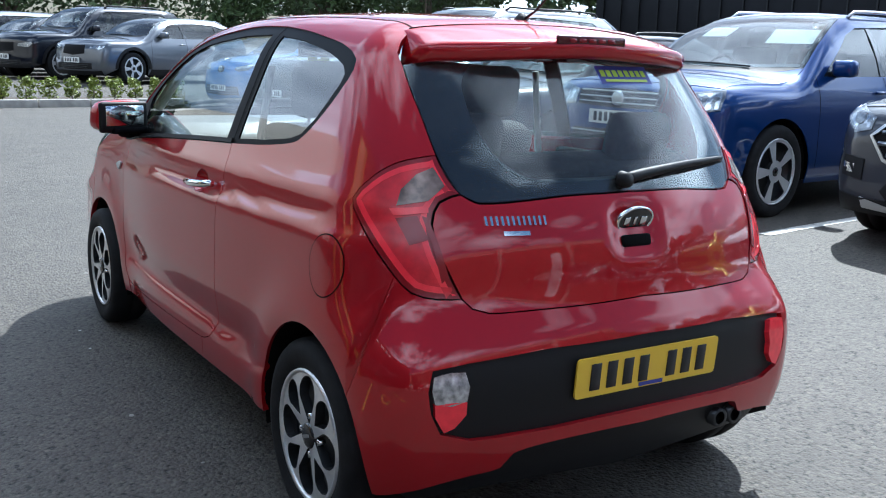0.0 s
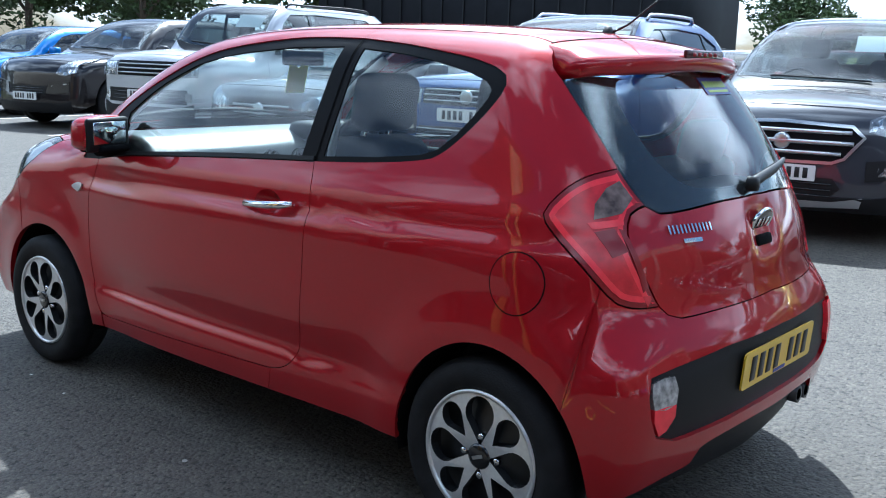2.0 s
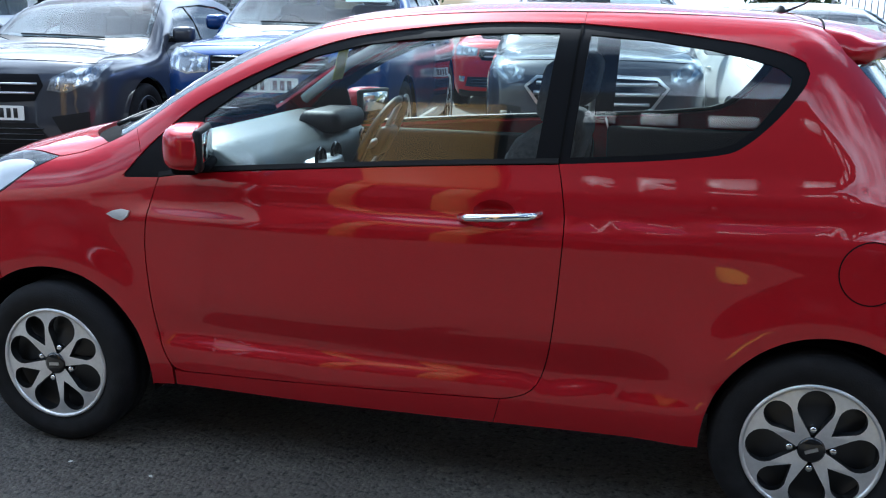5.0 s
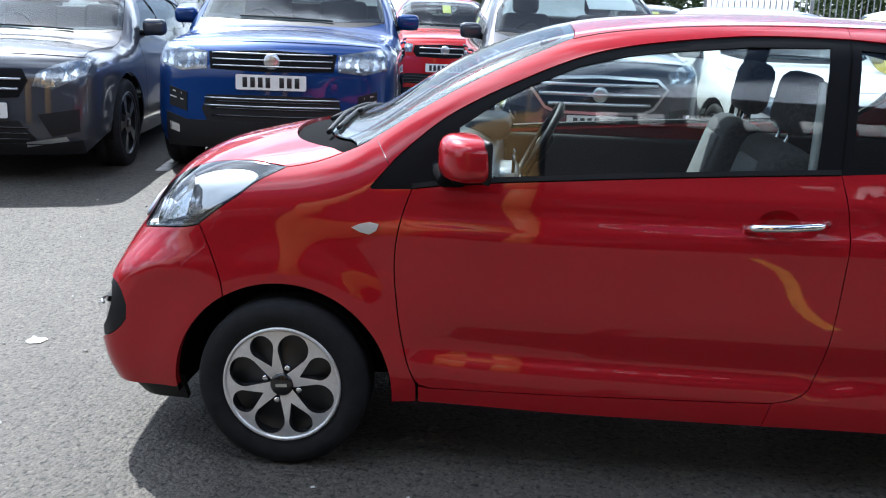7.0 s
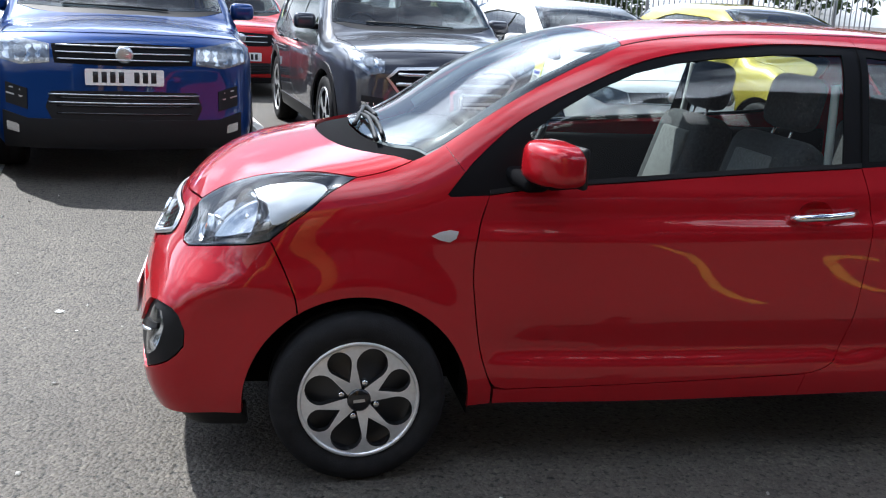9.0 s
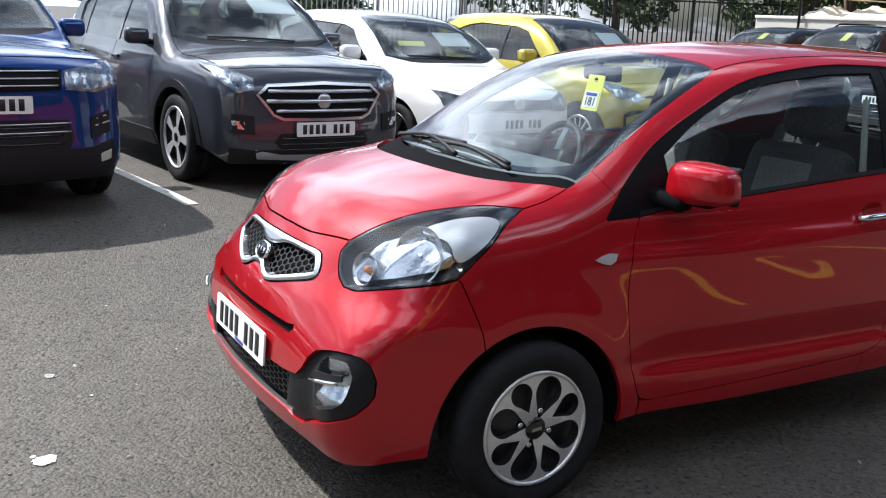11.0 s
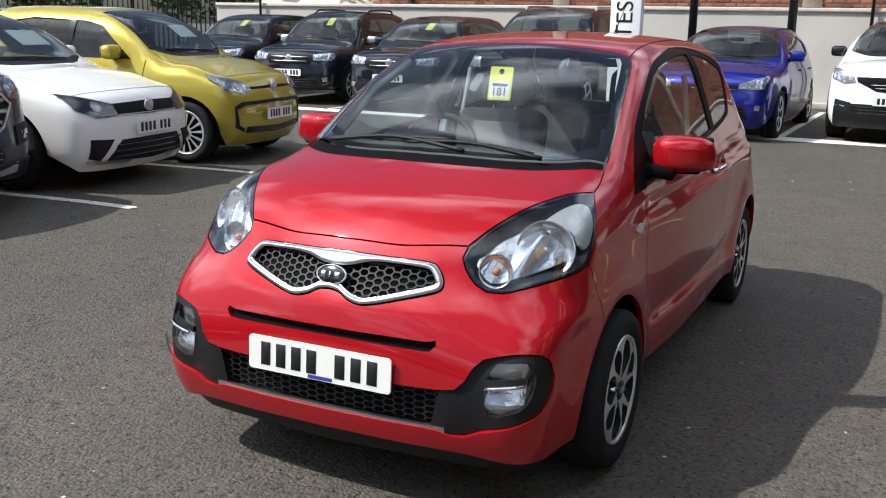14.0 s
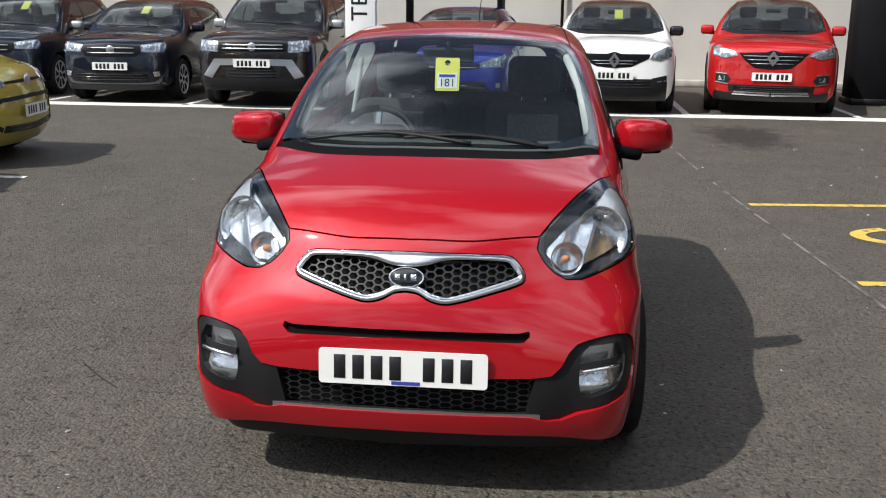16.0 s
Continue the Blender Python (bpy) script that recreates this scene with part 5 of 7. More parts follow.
def parked_car(name, label, at, turn, body, L=4.2, W=1.8, H=1.5, B=2.6, fo=0.85, wr=0.33, hood=0.90, cowl=(1.15, 1.02), belt=0.95, top_x=1.95, roof=0.60, rake=0.35, clear=0.22,
               lamp=(), grille=(), bars_=(), intake=(), skirt=0.0, cladding=False, rails=False, spokes=5, rim=None, plate_z=0.5, grille_ring=False, roof_mat=None, mirror_mat=None, square=0.0, plate=True, badge_z=None, fogs=(), cards=(), diamond=False, lamp_mat=None):
    """A car with its nose towards -x and its front bumper at x = 0."""
    rim = rim or RIM_SILVER
    cx, cz = cowl
    q = 0.35 + 0.65 * (1 - square)
    f = Form(
        width=((0.12, W / 2 - 0.09), (0.28, W / 2 - 0.03), (0.50, W / 2), (0.72, W / 2 - 0.005), (belt - 0.10, W / 2 - 0.03), (belt + 0.03, W / 2 - 0.075), ((belt + H) / 2, (W / 2 - 0.075 + roof) / 2 + 0.025), (H - 0.10, roof + 0.035), (H + 0.06, roof - 0.03)),
        taper=((-0.3, -0.17 * q), (0.25, -0.075 * q), (0.8, -0.02), (1.6, 0.0), (L - 1.2, 0.0), (L - 0.5, -0.03), (L, -0.09), (L + 0.3, -0.14)),
        top=((-0.4, hood - 0.13 * q), (0.05, hood - 0.02), (0.35, hood + 0.035), (cx - 0.30, cz - 0.035), (cx, cz + 0.01), (cx + (top_x - cx) * 0.5, cz + (H - cz) * 0.60), (top_x, H - 0.045), (top_x + 0.5, H - 0.005), (L * 0.66, H), (L - 0.5, H - 0.035), (L + 0.1, H - 0.10)),
        crown=((-0.3, 0.07), (cx, 0.10), (top_x, 0.10), (L, 0.08)),
        front=((0.10, 0.16), (0.24, 0.04), (0.42, 0.0), (0.60, 0.015), (hood - 0.08, 0.055), (hood + 0.06, 0.10), (hood + 0.3, 0.22)), front_bow=((0.1, 0.20), (1.2, 0.22 * q)),
        rear=((0.10, L - 0.14), (0.26, L - 0.03), (0.50, L), (0.70, L - 0.015), (belt, L - 0.07), (H - 0.15, L - 0.07 - rake), (H + 0.1, L - 0.18 - rake)), rear_bow=((0.1, 0.16), (1.5, 0.14)),
        edge=0.11, corner=0.16, nose=(0.8, 0, 0.5), tail=(L - 0.8, 0, 0.6))
    lamp = [(max(y, -0.87), z) for y, z in lamp]
    fogs = [([(max(y, -0.80), z) for y, z in pts], mt) for pts, mt in fogs]
    car = thing(name, pose(*at, 0, 0, turn), label, "car", "parked cars")
    cat = np.concatenate
    ra = fo + B
    dark = BLACK_TRIM
    y_c = W / 2 - 0.17
    zs = np.linspace(clear + 0.02, hood - 0.03, 14)
    corner_f = f.lay("x", np.stack([np.full(14, -y_c), zs], 1))
    zr = np.linspace(clear + 0.05, belt, 10)
    corner_r = f.lay("w", np.stack([np.full(10, -(W / 2 - 0.16)), zr], 1))
    hx0 = corner_f[-1]
    bonnet_side = f.lay("t", curve2(np.array([(hx0[0] + 0.03, -y_c + 0.01), (0.45, -y_c + 0.02), (cx - 0.15, -(W / 2 - 0.155)), (cx + 0.15, -(W / 2 - 0.175))]), 0.08))
    a_side = f.lay("t", curve2(np.array([(cx + 0.15, -(W / 2 - 0.175)), (cx + (top_x - cx) * 0.6, -(W / 2 - 0.175 + roof) / 2 - 0.005), (top_x + 0.04, -roof + 0.03)]), 0.08))
    roof_side = f.lay("t", curve2(np.array([(top_x + 0.04, -roof + 0.03), (top_x + 0.7, -roof + 0.05), (L - 0.62 - rake, -roof + 0.07)]), 0.1))
    back_side = f.seat("r", [tuple(roof_side[-1]), (L - 0.25 - rake * 0.55, -(roof + 0.06), (belt + H) / 2 + 0.05), tuple(corner_r[-1])])
    arch = lambda c, a, b: f.line("s", sweep(c, wr - 0.01, wr + 0.055, wr + 0.06, a, b, 22), step=0.05)
    low = clear + 0.02
    bottom_r = arch(ra, 0, 180)
    bottom_f = arch(fo, 0, 180)
    outline = cat([corner_f, bonnet_side, a_side, roof_side, back_side, corner_r[::-1], f.line("s", [(ra + wr + 0.10, low + 0.02)] * 1 + [(ra + wr + 0.06, low + 0.02)]), bottom_r, f.line("s", [(ra - wr - 0.06, low), (fo + wr + 0.06, low)], step=0.1), bottom_f])
    # side windows
    w0, wr_x = cx + 0.30, L - 0.55 - rake * 0.5
    zt = H - 0.145
    dlo = f.line("s", [(w0, belt + 0.03), (cx + (top_x - cx) * 0.80 + 0.10, cz + (H - cz) * 0.58), (top_x + 0.16, zt - 0.01), (top_x + 0.8, zt + 0.015), (wr_x - 0.35, zt - 0.01), (wr_x - 0.02, (belt + zt) / 2 + 0.10), (wr_x - 0.06, belt + 0.11), (wr_x - 0.25, belt + 0.06), (top_x + 0.6, belt + 0.04)], True, False, step=0.08)
    st = 0.09
    for s in (1, -1):
        fl = (lambda d: d) if s > 0 else flip
        part("body_side", fl(f.panel("s", outline, [dlo], step=st, lip=0.01)), body, car)
        part("side_window", fl(f.panel("s", dlo, lift=-0.012, gap=-0.004, step=0.2, lip=0)), GLASS_DARK, car)
        b1 = fo + B * 0.56
        for bx in (b1, b1 + B * 0.40):
            if bx < wr_x - 0.15:
                pl = f.line("s", [(bx - 0.035, belt + 0.042), (bx + 0.035, belt + 0.042), (bx + 0.015, zt + 0.005), (bx - 0.05, zt + 0.005)], True, False, step=0.1)
                part("window_pillar", fl(f.panel("s", pl, lift=-0.006, step=0.2, lip=0)), GLOSS_BLACK, car)
        for bx in (fo + wr + 0.14, b1, b1 + B * 0.38):
            ln = f.line("s", [(bx, low + 0.12), (bx + 0.004, belt - 0.1), (bx - 0.01, belt + 0.03)], step=0.05)
            part("door_joint", fl(f.panel("s", cat([ln, ln[::-1] + [0.007, 0, 0]]), lift=0.0015, lip=0, step=0.3)), SEAM, car)
        for bx in (b1 - 0.12, b1 + B * 0.38 - 0.12):
            p = f.lay("s", np.array([(bx, belt - 0.10)]))[0]
            part("door_handle", box(0.18, 0.03, 0.026, (p[0], (p[1] - 0.015) * s, p[2]), 0.012, 2), body, car)
        if cladding:
            for c in (fo, ra):
                o = cat([f.line("s", sweep(c, wr - 0.01, wr + 0.057, wr + 0.062, 0, 180, 20), step=0.05), f.line("s", sweep(c, wr - 0.01, wr + 0.125, wr + 0.125, 180, 0, 20), step=0.05)])
                part("arch_cladding", fl(f.panel("s", o, lift=0.008, lip=0.01, step=0.1)), dark, car)
            part("sill_cladding", fl(f.panel("s", f.line("s", [(fo + wr + 0.07, low), (ra - wr - 0.07, low), (ra - wr - 0.13, low + 0.13), (fo + wr + 0.13, low + 0.13)], True, False, step=0.1), lift=0.008, lip=0.01, step=0.2)), dark, car)
        mp = f.lay("s", np.array([(cx + 0.48, belt + 0.03)]))[0]
        mm = mirror_mat or body
        mr = part("door_mirror", box(0.13, 0.20, 0.14, (mp[0] - 0.02, (mp[1] - 0.095) * s, belt + 0.10), 0.045, 3), mm, car)
        part("mirror_foot", box(0.08, 0.12, 0.05, (mp[0], (mp[1] + 0.01) * s, belt + 0.05), 0.015, 2), dark, mr)
        part("mirror_glass", box(0.004, 0.16, 0.10, (mp[0] + 0.046, (mp[1] - 0.095) * s, belt + 0.10)), CHROME, mr)
        if rails:
            rp = [tuple(p * [1, s, 1] + np.array([0, 0, h])) for p, h in zip(roof_side[2:], [0.0] + [0.045] * (len(roof_side) - 4) + [0.0])]
            part("roof_rail", rod(rp, 0.016, 8), SATIN if rails == "silver" else dark, car)
        # lamps
        if lamp:
            lo = f.line("x", [(y * W / 2, z) for y, z in lamp], True, False, step=0.04)
            hl = part("headlamp", fl(f.panel("x", lo, lift=0.006, lip=0.008, step=0.05)), lamp_mat or LAMP_DARK, car, "clear headlamp")
            cy, cz2 = np.mean([y for y, z in lamp]) * W / 2, np.mean([z for y, z in lamp])
            wy = (max(y for y, z in lamp) - min(y for y, z in lamp)) * W / 2
            hz = max(z for y, z in lamp) - min(z for y, z in lamp)
            inner = f.lay("x", shrink(f.flat_of("x", lo), 0.016))
            part("lamp_reflector", fl(f.panel("x", inner, lift=0.009, lip=0.003, step=0.03, dish=lambda p: -0.006 * np.abs(np.sin(p[:, 1] * 45)))), lamp_mat or REFLECTOR, hl)
            o = f.line("x", oval(cy + 0.05 * wy, cz2 - 0.004, hz * 0.22, hz * 0.22, 16), True, step=0.02)
            part("lamp_projector", fl(f.panel("x", o, lift=0.012, lip=0.004, step=0.04)), LAMP_DARK, hl)
            part("lamp_lens", fl(f.panel("x", lo, lift=0.016, lip=0, step=0.06)), LENS, hl)
        for pts, mt in fogs:
            o = f.line("x", [(y * W / 2, z) for y, z in pts], True, False, step=0.04)
            part("bumper_inlay", fl(f.panel("x", o, lift=0.010, lip=0.012, step=0.06)), mt, car)
    # middle panels
    edge_t = f.lay("x", curve2(np.array([(-y_c, zs[-1]), (-y_c * 0.6, hood - 0.012), (0.0, hood - 0.004)]), 0.06))
    part("front_panel", f.panel("x", cat([both(cat([edge_t[::-1], corner_f[::-1], f.line("x", [(-y_c, low), (0.0, low - 0.01)], step=0.08)]))]), step=st, lip=0.01), body, car)
    bon = cat([edge_t[::-1], bonnet_side, f.lay("t", curve2(np.array([(cx + 0.15, -(W / 2 - 0.175)), (cx + 0.07, -(W / 2 - 0.30)), (cx - 0.02, -W * 0.22), (cx - 0.07, 0)]), 0.08))])
    part("bonnet", f.panel("t", both(bon), step=st, gap=0.003, lip=0.02, lift=0.003), body, car)
    part("scuttle", f.panel("t", both(f.lay("t", curve2(np.array([(cx - 0.065, 0), (cx - 0.015, -W * 0.22), (cx + 0.08, -(W / 2 - 0.30)), (cx + 0.15, -(W / 2 - 0.185)), (cx + 0.13, -(W / 2 - 0.28)), (cx + 0.07, -W * 0.22), (cx + 0.02, 0)]), 0.08))), lift=-0.002, step=0.2, lip=0), dark, car)
    s_base = f.lay("t", curve2(np.array([(cx + 0.15, -(W / 2 - 0.178)), (cx + 0.13, -(W / 2 - 0.28)), (cx + 0.07, -W * 0.22), (cx + 0.02, 0)]), 0.08))
    s_top = f.lay("t", curve2(np.array([(top_x - 0.03, 0), (top_x, -roof * 0.5), (top_x + 0.04, -roof + 0.03)]), 0.08))
    scr = both(cat([s_top, a_side[::-1], s_base]))
    part("windscreen", f.panel("t", scr, gap=0.005, step=0.15, lip=0), GLASS_DUSTY, car)
    in_ = shrink(f.flat_of("t", scr), 0.045)
    part("screen_border", f.panel("t", scr, [f.lay("t", in_)], lift=-0.006, gap=0.004, step=0.15, lip=0), GLOSS_BLACK, car)
    r_end = f.lay("t", curve2(np.array([tuple(roof_side[-1][:2]), (L - 0.58 - rake, -roof * 0.5), (L - 0.56 - rake, 0)]), 0.1))
    part("roof", f.panel("t", both(cat([s_top, roof_side, r_end])), step=0.15, lip=0.0), roof_mat or body, car)
    rear_g = f.seat("r", [tuple(corner_r[-1]), (L - 0.08, -W * 0.2, belt), (L - 0.07, 0, belt)])
    part("rear_window", f.panel("r", both(cat([r_end[::-1], back_side, rear_g])), step=0.15, lip=0), GLASS_DARK, car)
    part("rear_panel", f.panel("w", both(cat([rear_g[::-1], corner_r[::-1], f.line("w", [(-(W / 2 - 0.16), clear + 0.05), (0, clear + 0.04)], step=0.1)])), step=0.12, lip=0.0), body, car)
    # face
    def sheet(nm, pts, mt, lift, lip=0.006, holes=None, lb="", gap=0.0):
        o = both(f.line("x", [(y * W / 2, z) for y, z in pts], False, False, step=0.05))
        return part(nm, f.panel("x", o, lift=lift, lip=lip, step=0.08, gap=gap), mt, car, lb)
    if intake:
        sheet("lower_intake", intake, dark, 0.004)
        za, zb = min(z for y, z in intake), max(z for y, z in intake)
        wide = max(abs(y) for y, z in intake) * W / 2 * 0.86
        for k in range(1, 4):
            z = za + (zb - za) * k / 4
            part("intake_slat", rod([tuple(p) for p in f.line("x", [(-wide, z), (0, z), (wide, z)], step=0.15) - [0.008, 0, 0]], 0.006, 6), GLOSS_BLACK, car)
    if skirt:
        part("lower_skirt", f.panel("x", both(f.line("x", [(0, low + skirt), (-y_c * 0.8, low + skirt), (-y_c, low + skirt * 1.25), (-y_c, low), (0, low - 0.005)], round_=False, step=0.06)), lift=0.011, lip=0.01, step=0.1), dark, car)
    if grille:
        sheet("grille", grille, FRAME_BLACK, 0.004)
        if grille_ring:
            o = both(f.line("x", [(y * W / 2, z) for y, z in grille], False, False, step=0.05))
            i = f.lay("x", shrink(f.flat_of("x", o), 0.022))
            part("grille_frame", f.panel("x", o, [i], lift=0.016, lip=0.012, step=0.06), SATIN, car)
    for z, half, th in bars_:
        p = f.line("x", [(-half * W / 2, z), (0, z), (half * W / 2, z)], step=0.1)
        part("grille_bar", rod([tuple(v) for v in p - [0.010, 0, 0]], th, 6), SATIN, car)
    if badge_z:
        p = f.lay("x", np.array([(0, badge_z)]))[0]
        if diamond:
            tall = np.array([(0, 0.105), (-0.078, 0), (0, -0.105), (0.078, 0)])
            b = part("badge", plate2(tall, [tall * 0.42], 0.02, 0.2), SATIN, car, "chrome diamond badge")
        else:
            b = part("badge", lathe([(0.0, -0.02), (0.045, -0.018), (0.058, -0.012), (0.062, 0.0)], 20), SATIN, car)
        b.matrix_basis = pose(p[0] - (0.030 if diamond else 0.004), 0, p[2], 0, 0, -90)
    if plate:
        p = f.lay("x", np.array([(0, plate_z)]))[0]
        bm = plate2(round_rect(0.52, 0.111, 0.010, n=2), [], 0.006, 0.3)
        pl = part("number_plate", bm, PLATE_WHITE, car, "white number plate with black bars")
        pl.matrix_basis = pose(p[0] - 0.028, 0, p[2], 0, 0, -90)
        bars(pl, 0.44, 0.074, (4, 3), INK)
    # cabin, floor and wheels
    part("floor_pan", join(box(L - 0.5, W - 0.36, 0.08, (L / 2, 0, clear + 0.06)), box(0.7, W - 0.75, 0.35, (0.55, 0, clear + 0.28))), SEAM, car)
    part("cabin_trim", join(box(0.45, W - 0.30, 0.30, (cx + 0.32, 0, belt - 0.12), 0.06, 2), box(L - cx - 1.0, W - 0.30, 0.10, ((L + cx) / 2, 0, belt - 0.38))), DASH, car)
    for y in (-0.36, 0.36):
        sx = fo + B * 0.50
        part("seat_back", box(0.15, 0.46, 0.62, (sx, y, belt - 0.03), 0.06, 2, (0, 16, 0)), FABRIC, car)
        part("headrest", box(0.10, 0.26, 0.18, (sx + 0.13, y, belt + 0.36), 0.045, 2, (0, 10, 0)), FABRIC, car)
    part("rear_seat", box(0.15, W - 0.5, 0.60, (ra - 0.25, 0, belt - 0.06), 0.05, 2, (0, 16, 0)), FABRIC, car)
    rm = part("rear_view_mirror", box(0.03, 0.22, 0.06, (top_x - 0.12, 0, H - 0.19), 0.012, 2), BLACK_TRIM, car)
    sw = part("steering_wheel", rod([(0.18 * math.cos(a), 0.18 * math.sin(a), 0) for a in np.linspace(0, 2 * math.pi, 21)], 0.015, 6), BLACK_TRIM, car)
    sw.matrix_basis = pose(cx + 0.62, 0.36, belt + 0.02, 0, -62, 0)
    for c in cards:
        p = f.lay("t", np.array([c[:2]]))[0]
        n = f.normal(np.array([p]))[0]
        ob = part("price_card", box(c[2], c[3], 0.003), c[4], car)
        ob.matrix_basis = Matrix.Translation(Vector(p) - Vector(n) * 0.05) @ Vector(n).to_track_quat("Z", "X").to_matrix().to_4x4() @ pose(0, 0, 0, 0, 0, 90)
    for x in (fo, ra):
        for s in (1, -1):
            wheel(car, (x, -s * (W / 2 - 0.035), wr), s, wr, wr * 0.70, 0.21, spokes, style=rim, turn=17 * s + x * 20, detail=False)
            pts = sweep(x, wr - 0.01, wr + 0.055, wr + 0.06, -10, 190, 16)
            vv = [(p[0], -s * (W / 2 - 0.05), p[1]) for p in pts] + [(p[0], -s * (W / 2 - 0.40), p[1]) for p in pts]
            part("arch_liner", (np.array(vv), [(i, i + 1, i + 17, i + 16) for i in range(15)], None), SEAM, car)
    part("wiper", rod([tuple(v) for v in f.lay("t", np.array([(cx + 0.05, -0.35), (cx + 0.06, 0.05), (cx + 0.10, 0.45)])) + [0, 0, 0.012]], 0.008, 6), dark, car)
    return car


def gz(x, y):
    """Height of the ground, which rises a little away from the middle of the forecourt and again behind the shrub bed."""
    k = max((y - 0.9) / 3.4, (x - 3.0) / 6.5, (-x - 5.0) / 6.0)
    k = min(max(k, 0.0), 1.0)
    b = min(max((-x - 16.2) / 1.6, 0.0), 1.0)
    return 0.13 * k * k * (3 - 2 * k) + 0.28 * b * b * (3 - 2 * b)


YEL = CARD_YELLOW


def park(x, y, turn, **kw):
    m = pose(x, y, 0, 0, 0, turn)
    p = m @ Vector((2.2, 0, 0))
    return dict(at=(x, y, (gz(x, y) + gz(p.x, p.y)) / 2), turn=turn, **kw)


NAVY = colour("deep blue", (0.008, 0.040, 0.17), 0.45)
GREY = colour("dark grey", (0.050, 0.053, 0.064), 0.3)
MID_GREY = colour("grey", (0.13, 0.14, 0.16), 0.6)
WHITE = colour("white", (0.78, 0.78, 0.77), 0.0)
LIME = colour("yellow green", (0.42, 0.345, 0.045), 0.35)
BLACK = colour("blue black", (0.010, 0.012, 0.020), 0.4)
BROWN = colour("brown black", (0.020, 0.017, 0.018), 0.5)
BRIGHT = colour("bright blue", (0.02, 0.16, 0.50), 0.4)
CRIMSON = colour("crimson", (0.45, 0.012, 0.012), 0.3)
SILVER = colour("silver white", (0.55, 0.56, 0.58), 0.4)
DEEP = colour("royal blue", (0.010, 0.018, 0.22), 0.4)

TOUAREG = dict(L=4.80, W=1.94, H=1.71, B=2.90, fo=0.92, wr=0.375, hood=1.05, cowl=(1.25, 1.16), belt=1.10, top_x=2.15, roof=0.64, rake=0.40, clear=0.24,
               lamp=[(-0.50, 0.84), (-0.50, 0.96), (-0.84, 1.01), (-0.92, 0.96), (-0.88, 0.86), (-0.70, 0.82)], grille=[(0, 0.985), (-0.49, 0.965), (-0.47, 0.84), (0, 0.83)],
               bars_=((0.960, 0.46, 0.007), (0.915, 0.46, 0.006), (0.870, 0.45, 0.006), (0.63, 0.52, 0.006), (0.575, 0.52, 0.006)), intake=[(0, 0.66), (-0.50, 0.65), (-0.54, 0.54), (-0.5, 0.46), (0, 0.45)],
               fogs=(([(-0.66, 0.66), (-0.88, 0.70), (-0.90, 0.56), (-0.66, 0.52)], BLACK_TRIM), ([(-0.66, 0.645), (-0.87, 0.68), (-0.87, 0.670), (-0.66, 0.635)], SATIN), ([(-0.66, 0.60), (-0.87, 0.635), (-0.87, 0.625), (-0.66, 0.59)], SATIN), ([(-0.72, 0.42), (-0.86, 0.44), (-0.86, 0.38), (-0.72, 0.36)], REFLECTOR)), skirt=0.20, plate_z=0.755, badge_z=0.905, cladding=False)
parked_car("sport_utility_car", "deep blue sport utility car parked in a bay", body=NAVY, **park(-2.38, 3.52, 97), **TOUAREG, spokes=5, rim=RIM_SILVER, cards=((1.75, -0.45, 0.42, 0.24, PAPER), (1.80, 0.35, 0.30, 0.18, PAPER)), rails="silver")
parked_car("compact_utility_car", "dark grey utility car with a bold chrome grille", body=GREY, **park(0.08, 4.10, 97), L=4.53, W=1.84, H=1.69, B=2.69, fo=0.90, wr=0.355, hood=0.97, cowl=(1.15, 1.10), belt=1.04, top_x=2.05, roof=0.60, rake=0.38, clear=0.22,
           lamp=[(-0.61, 0.80), (-0.60, 0.88), (-0.78, 0.95), (-0.90, 0.97), (-0.88, 0.87), (-0.74, 0.77)], grille=[(0, 0.86), (-0.50, 0.84), (-0.60, 0.76), (-0.47, 0.60), (-0.38, 0.565), (0, 0.56)], grille_ring=True, bars_=((0.79, 0.50, 0.016), (0.715, 0.52, 0.018), (0.640, 0.44, 0.016)),
           intake=[(0, 0.47), (-0.40, 0.47), (-0.46, 0.40), (-0.36, 0.31), (0, 0.30)], fogs=(([(-0.62, 0.60), (-0.84, 0.62), (-0.86, 0.48), (-0.62, 0.46)], BLACK_TRIM), ([(-0.70, 0.56), (-0.80, 0.57), (-0.80, 0.51), (-0.70, 0.50)], REFLECTOR), ([(0, 0.300), (-0.40, 0.305), (-0.62, 0.345), (-0.60, 0.275), (0, 0.245)], SILVER_TRIM)), skirt=0.10, plate_z=0.50, badge_z=0.715, cladding=True, spokes=5, cards=((1.65, -0.35, 0.45, 0.24, PAPER),))
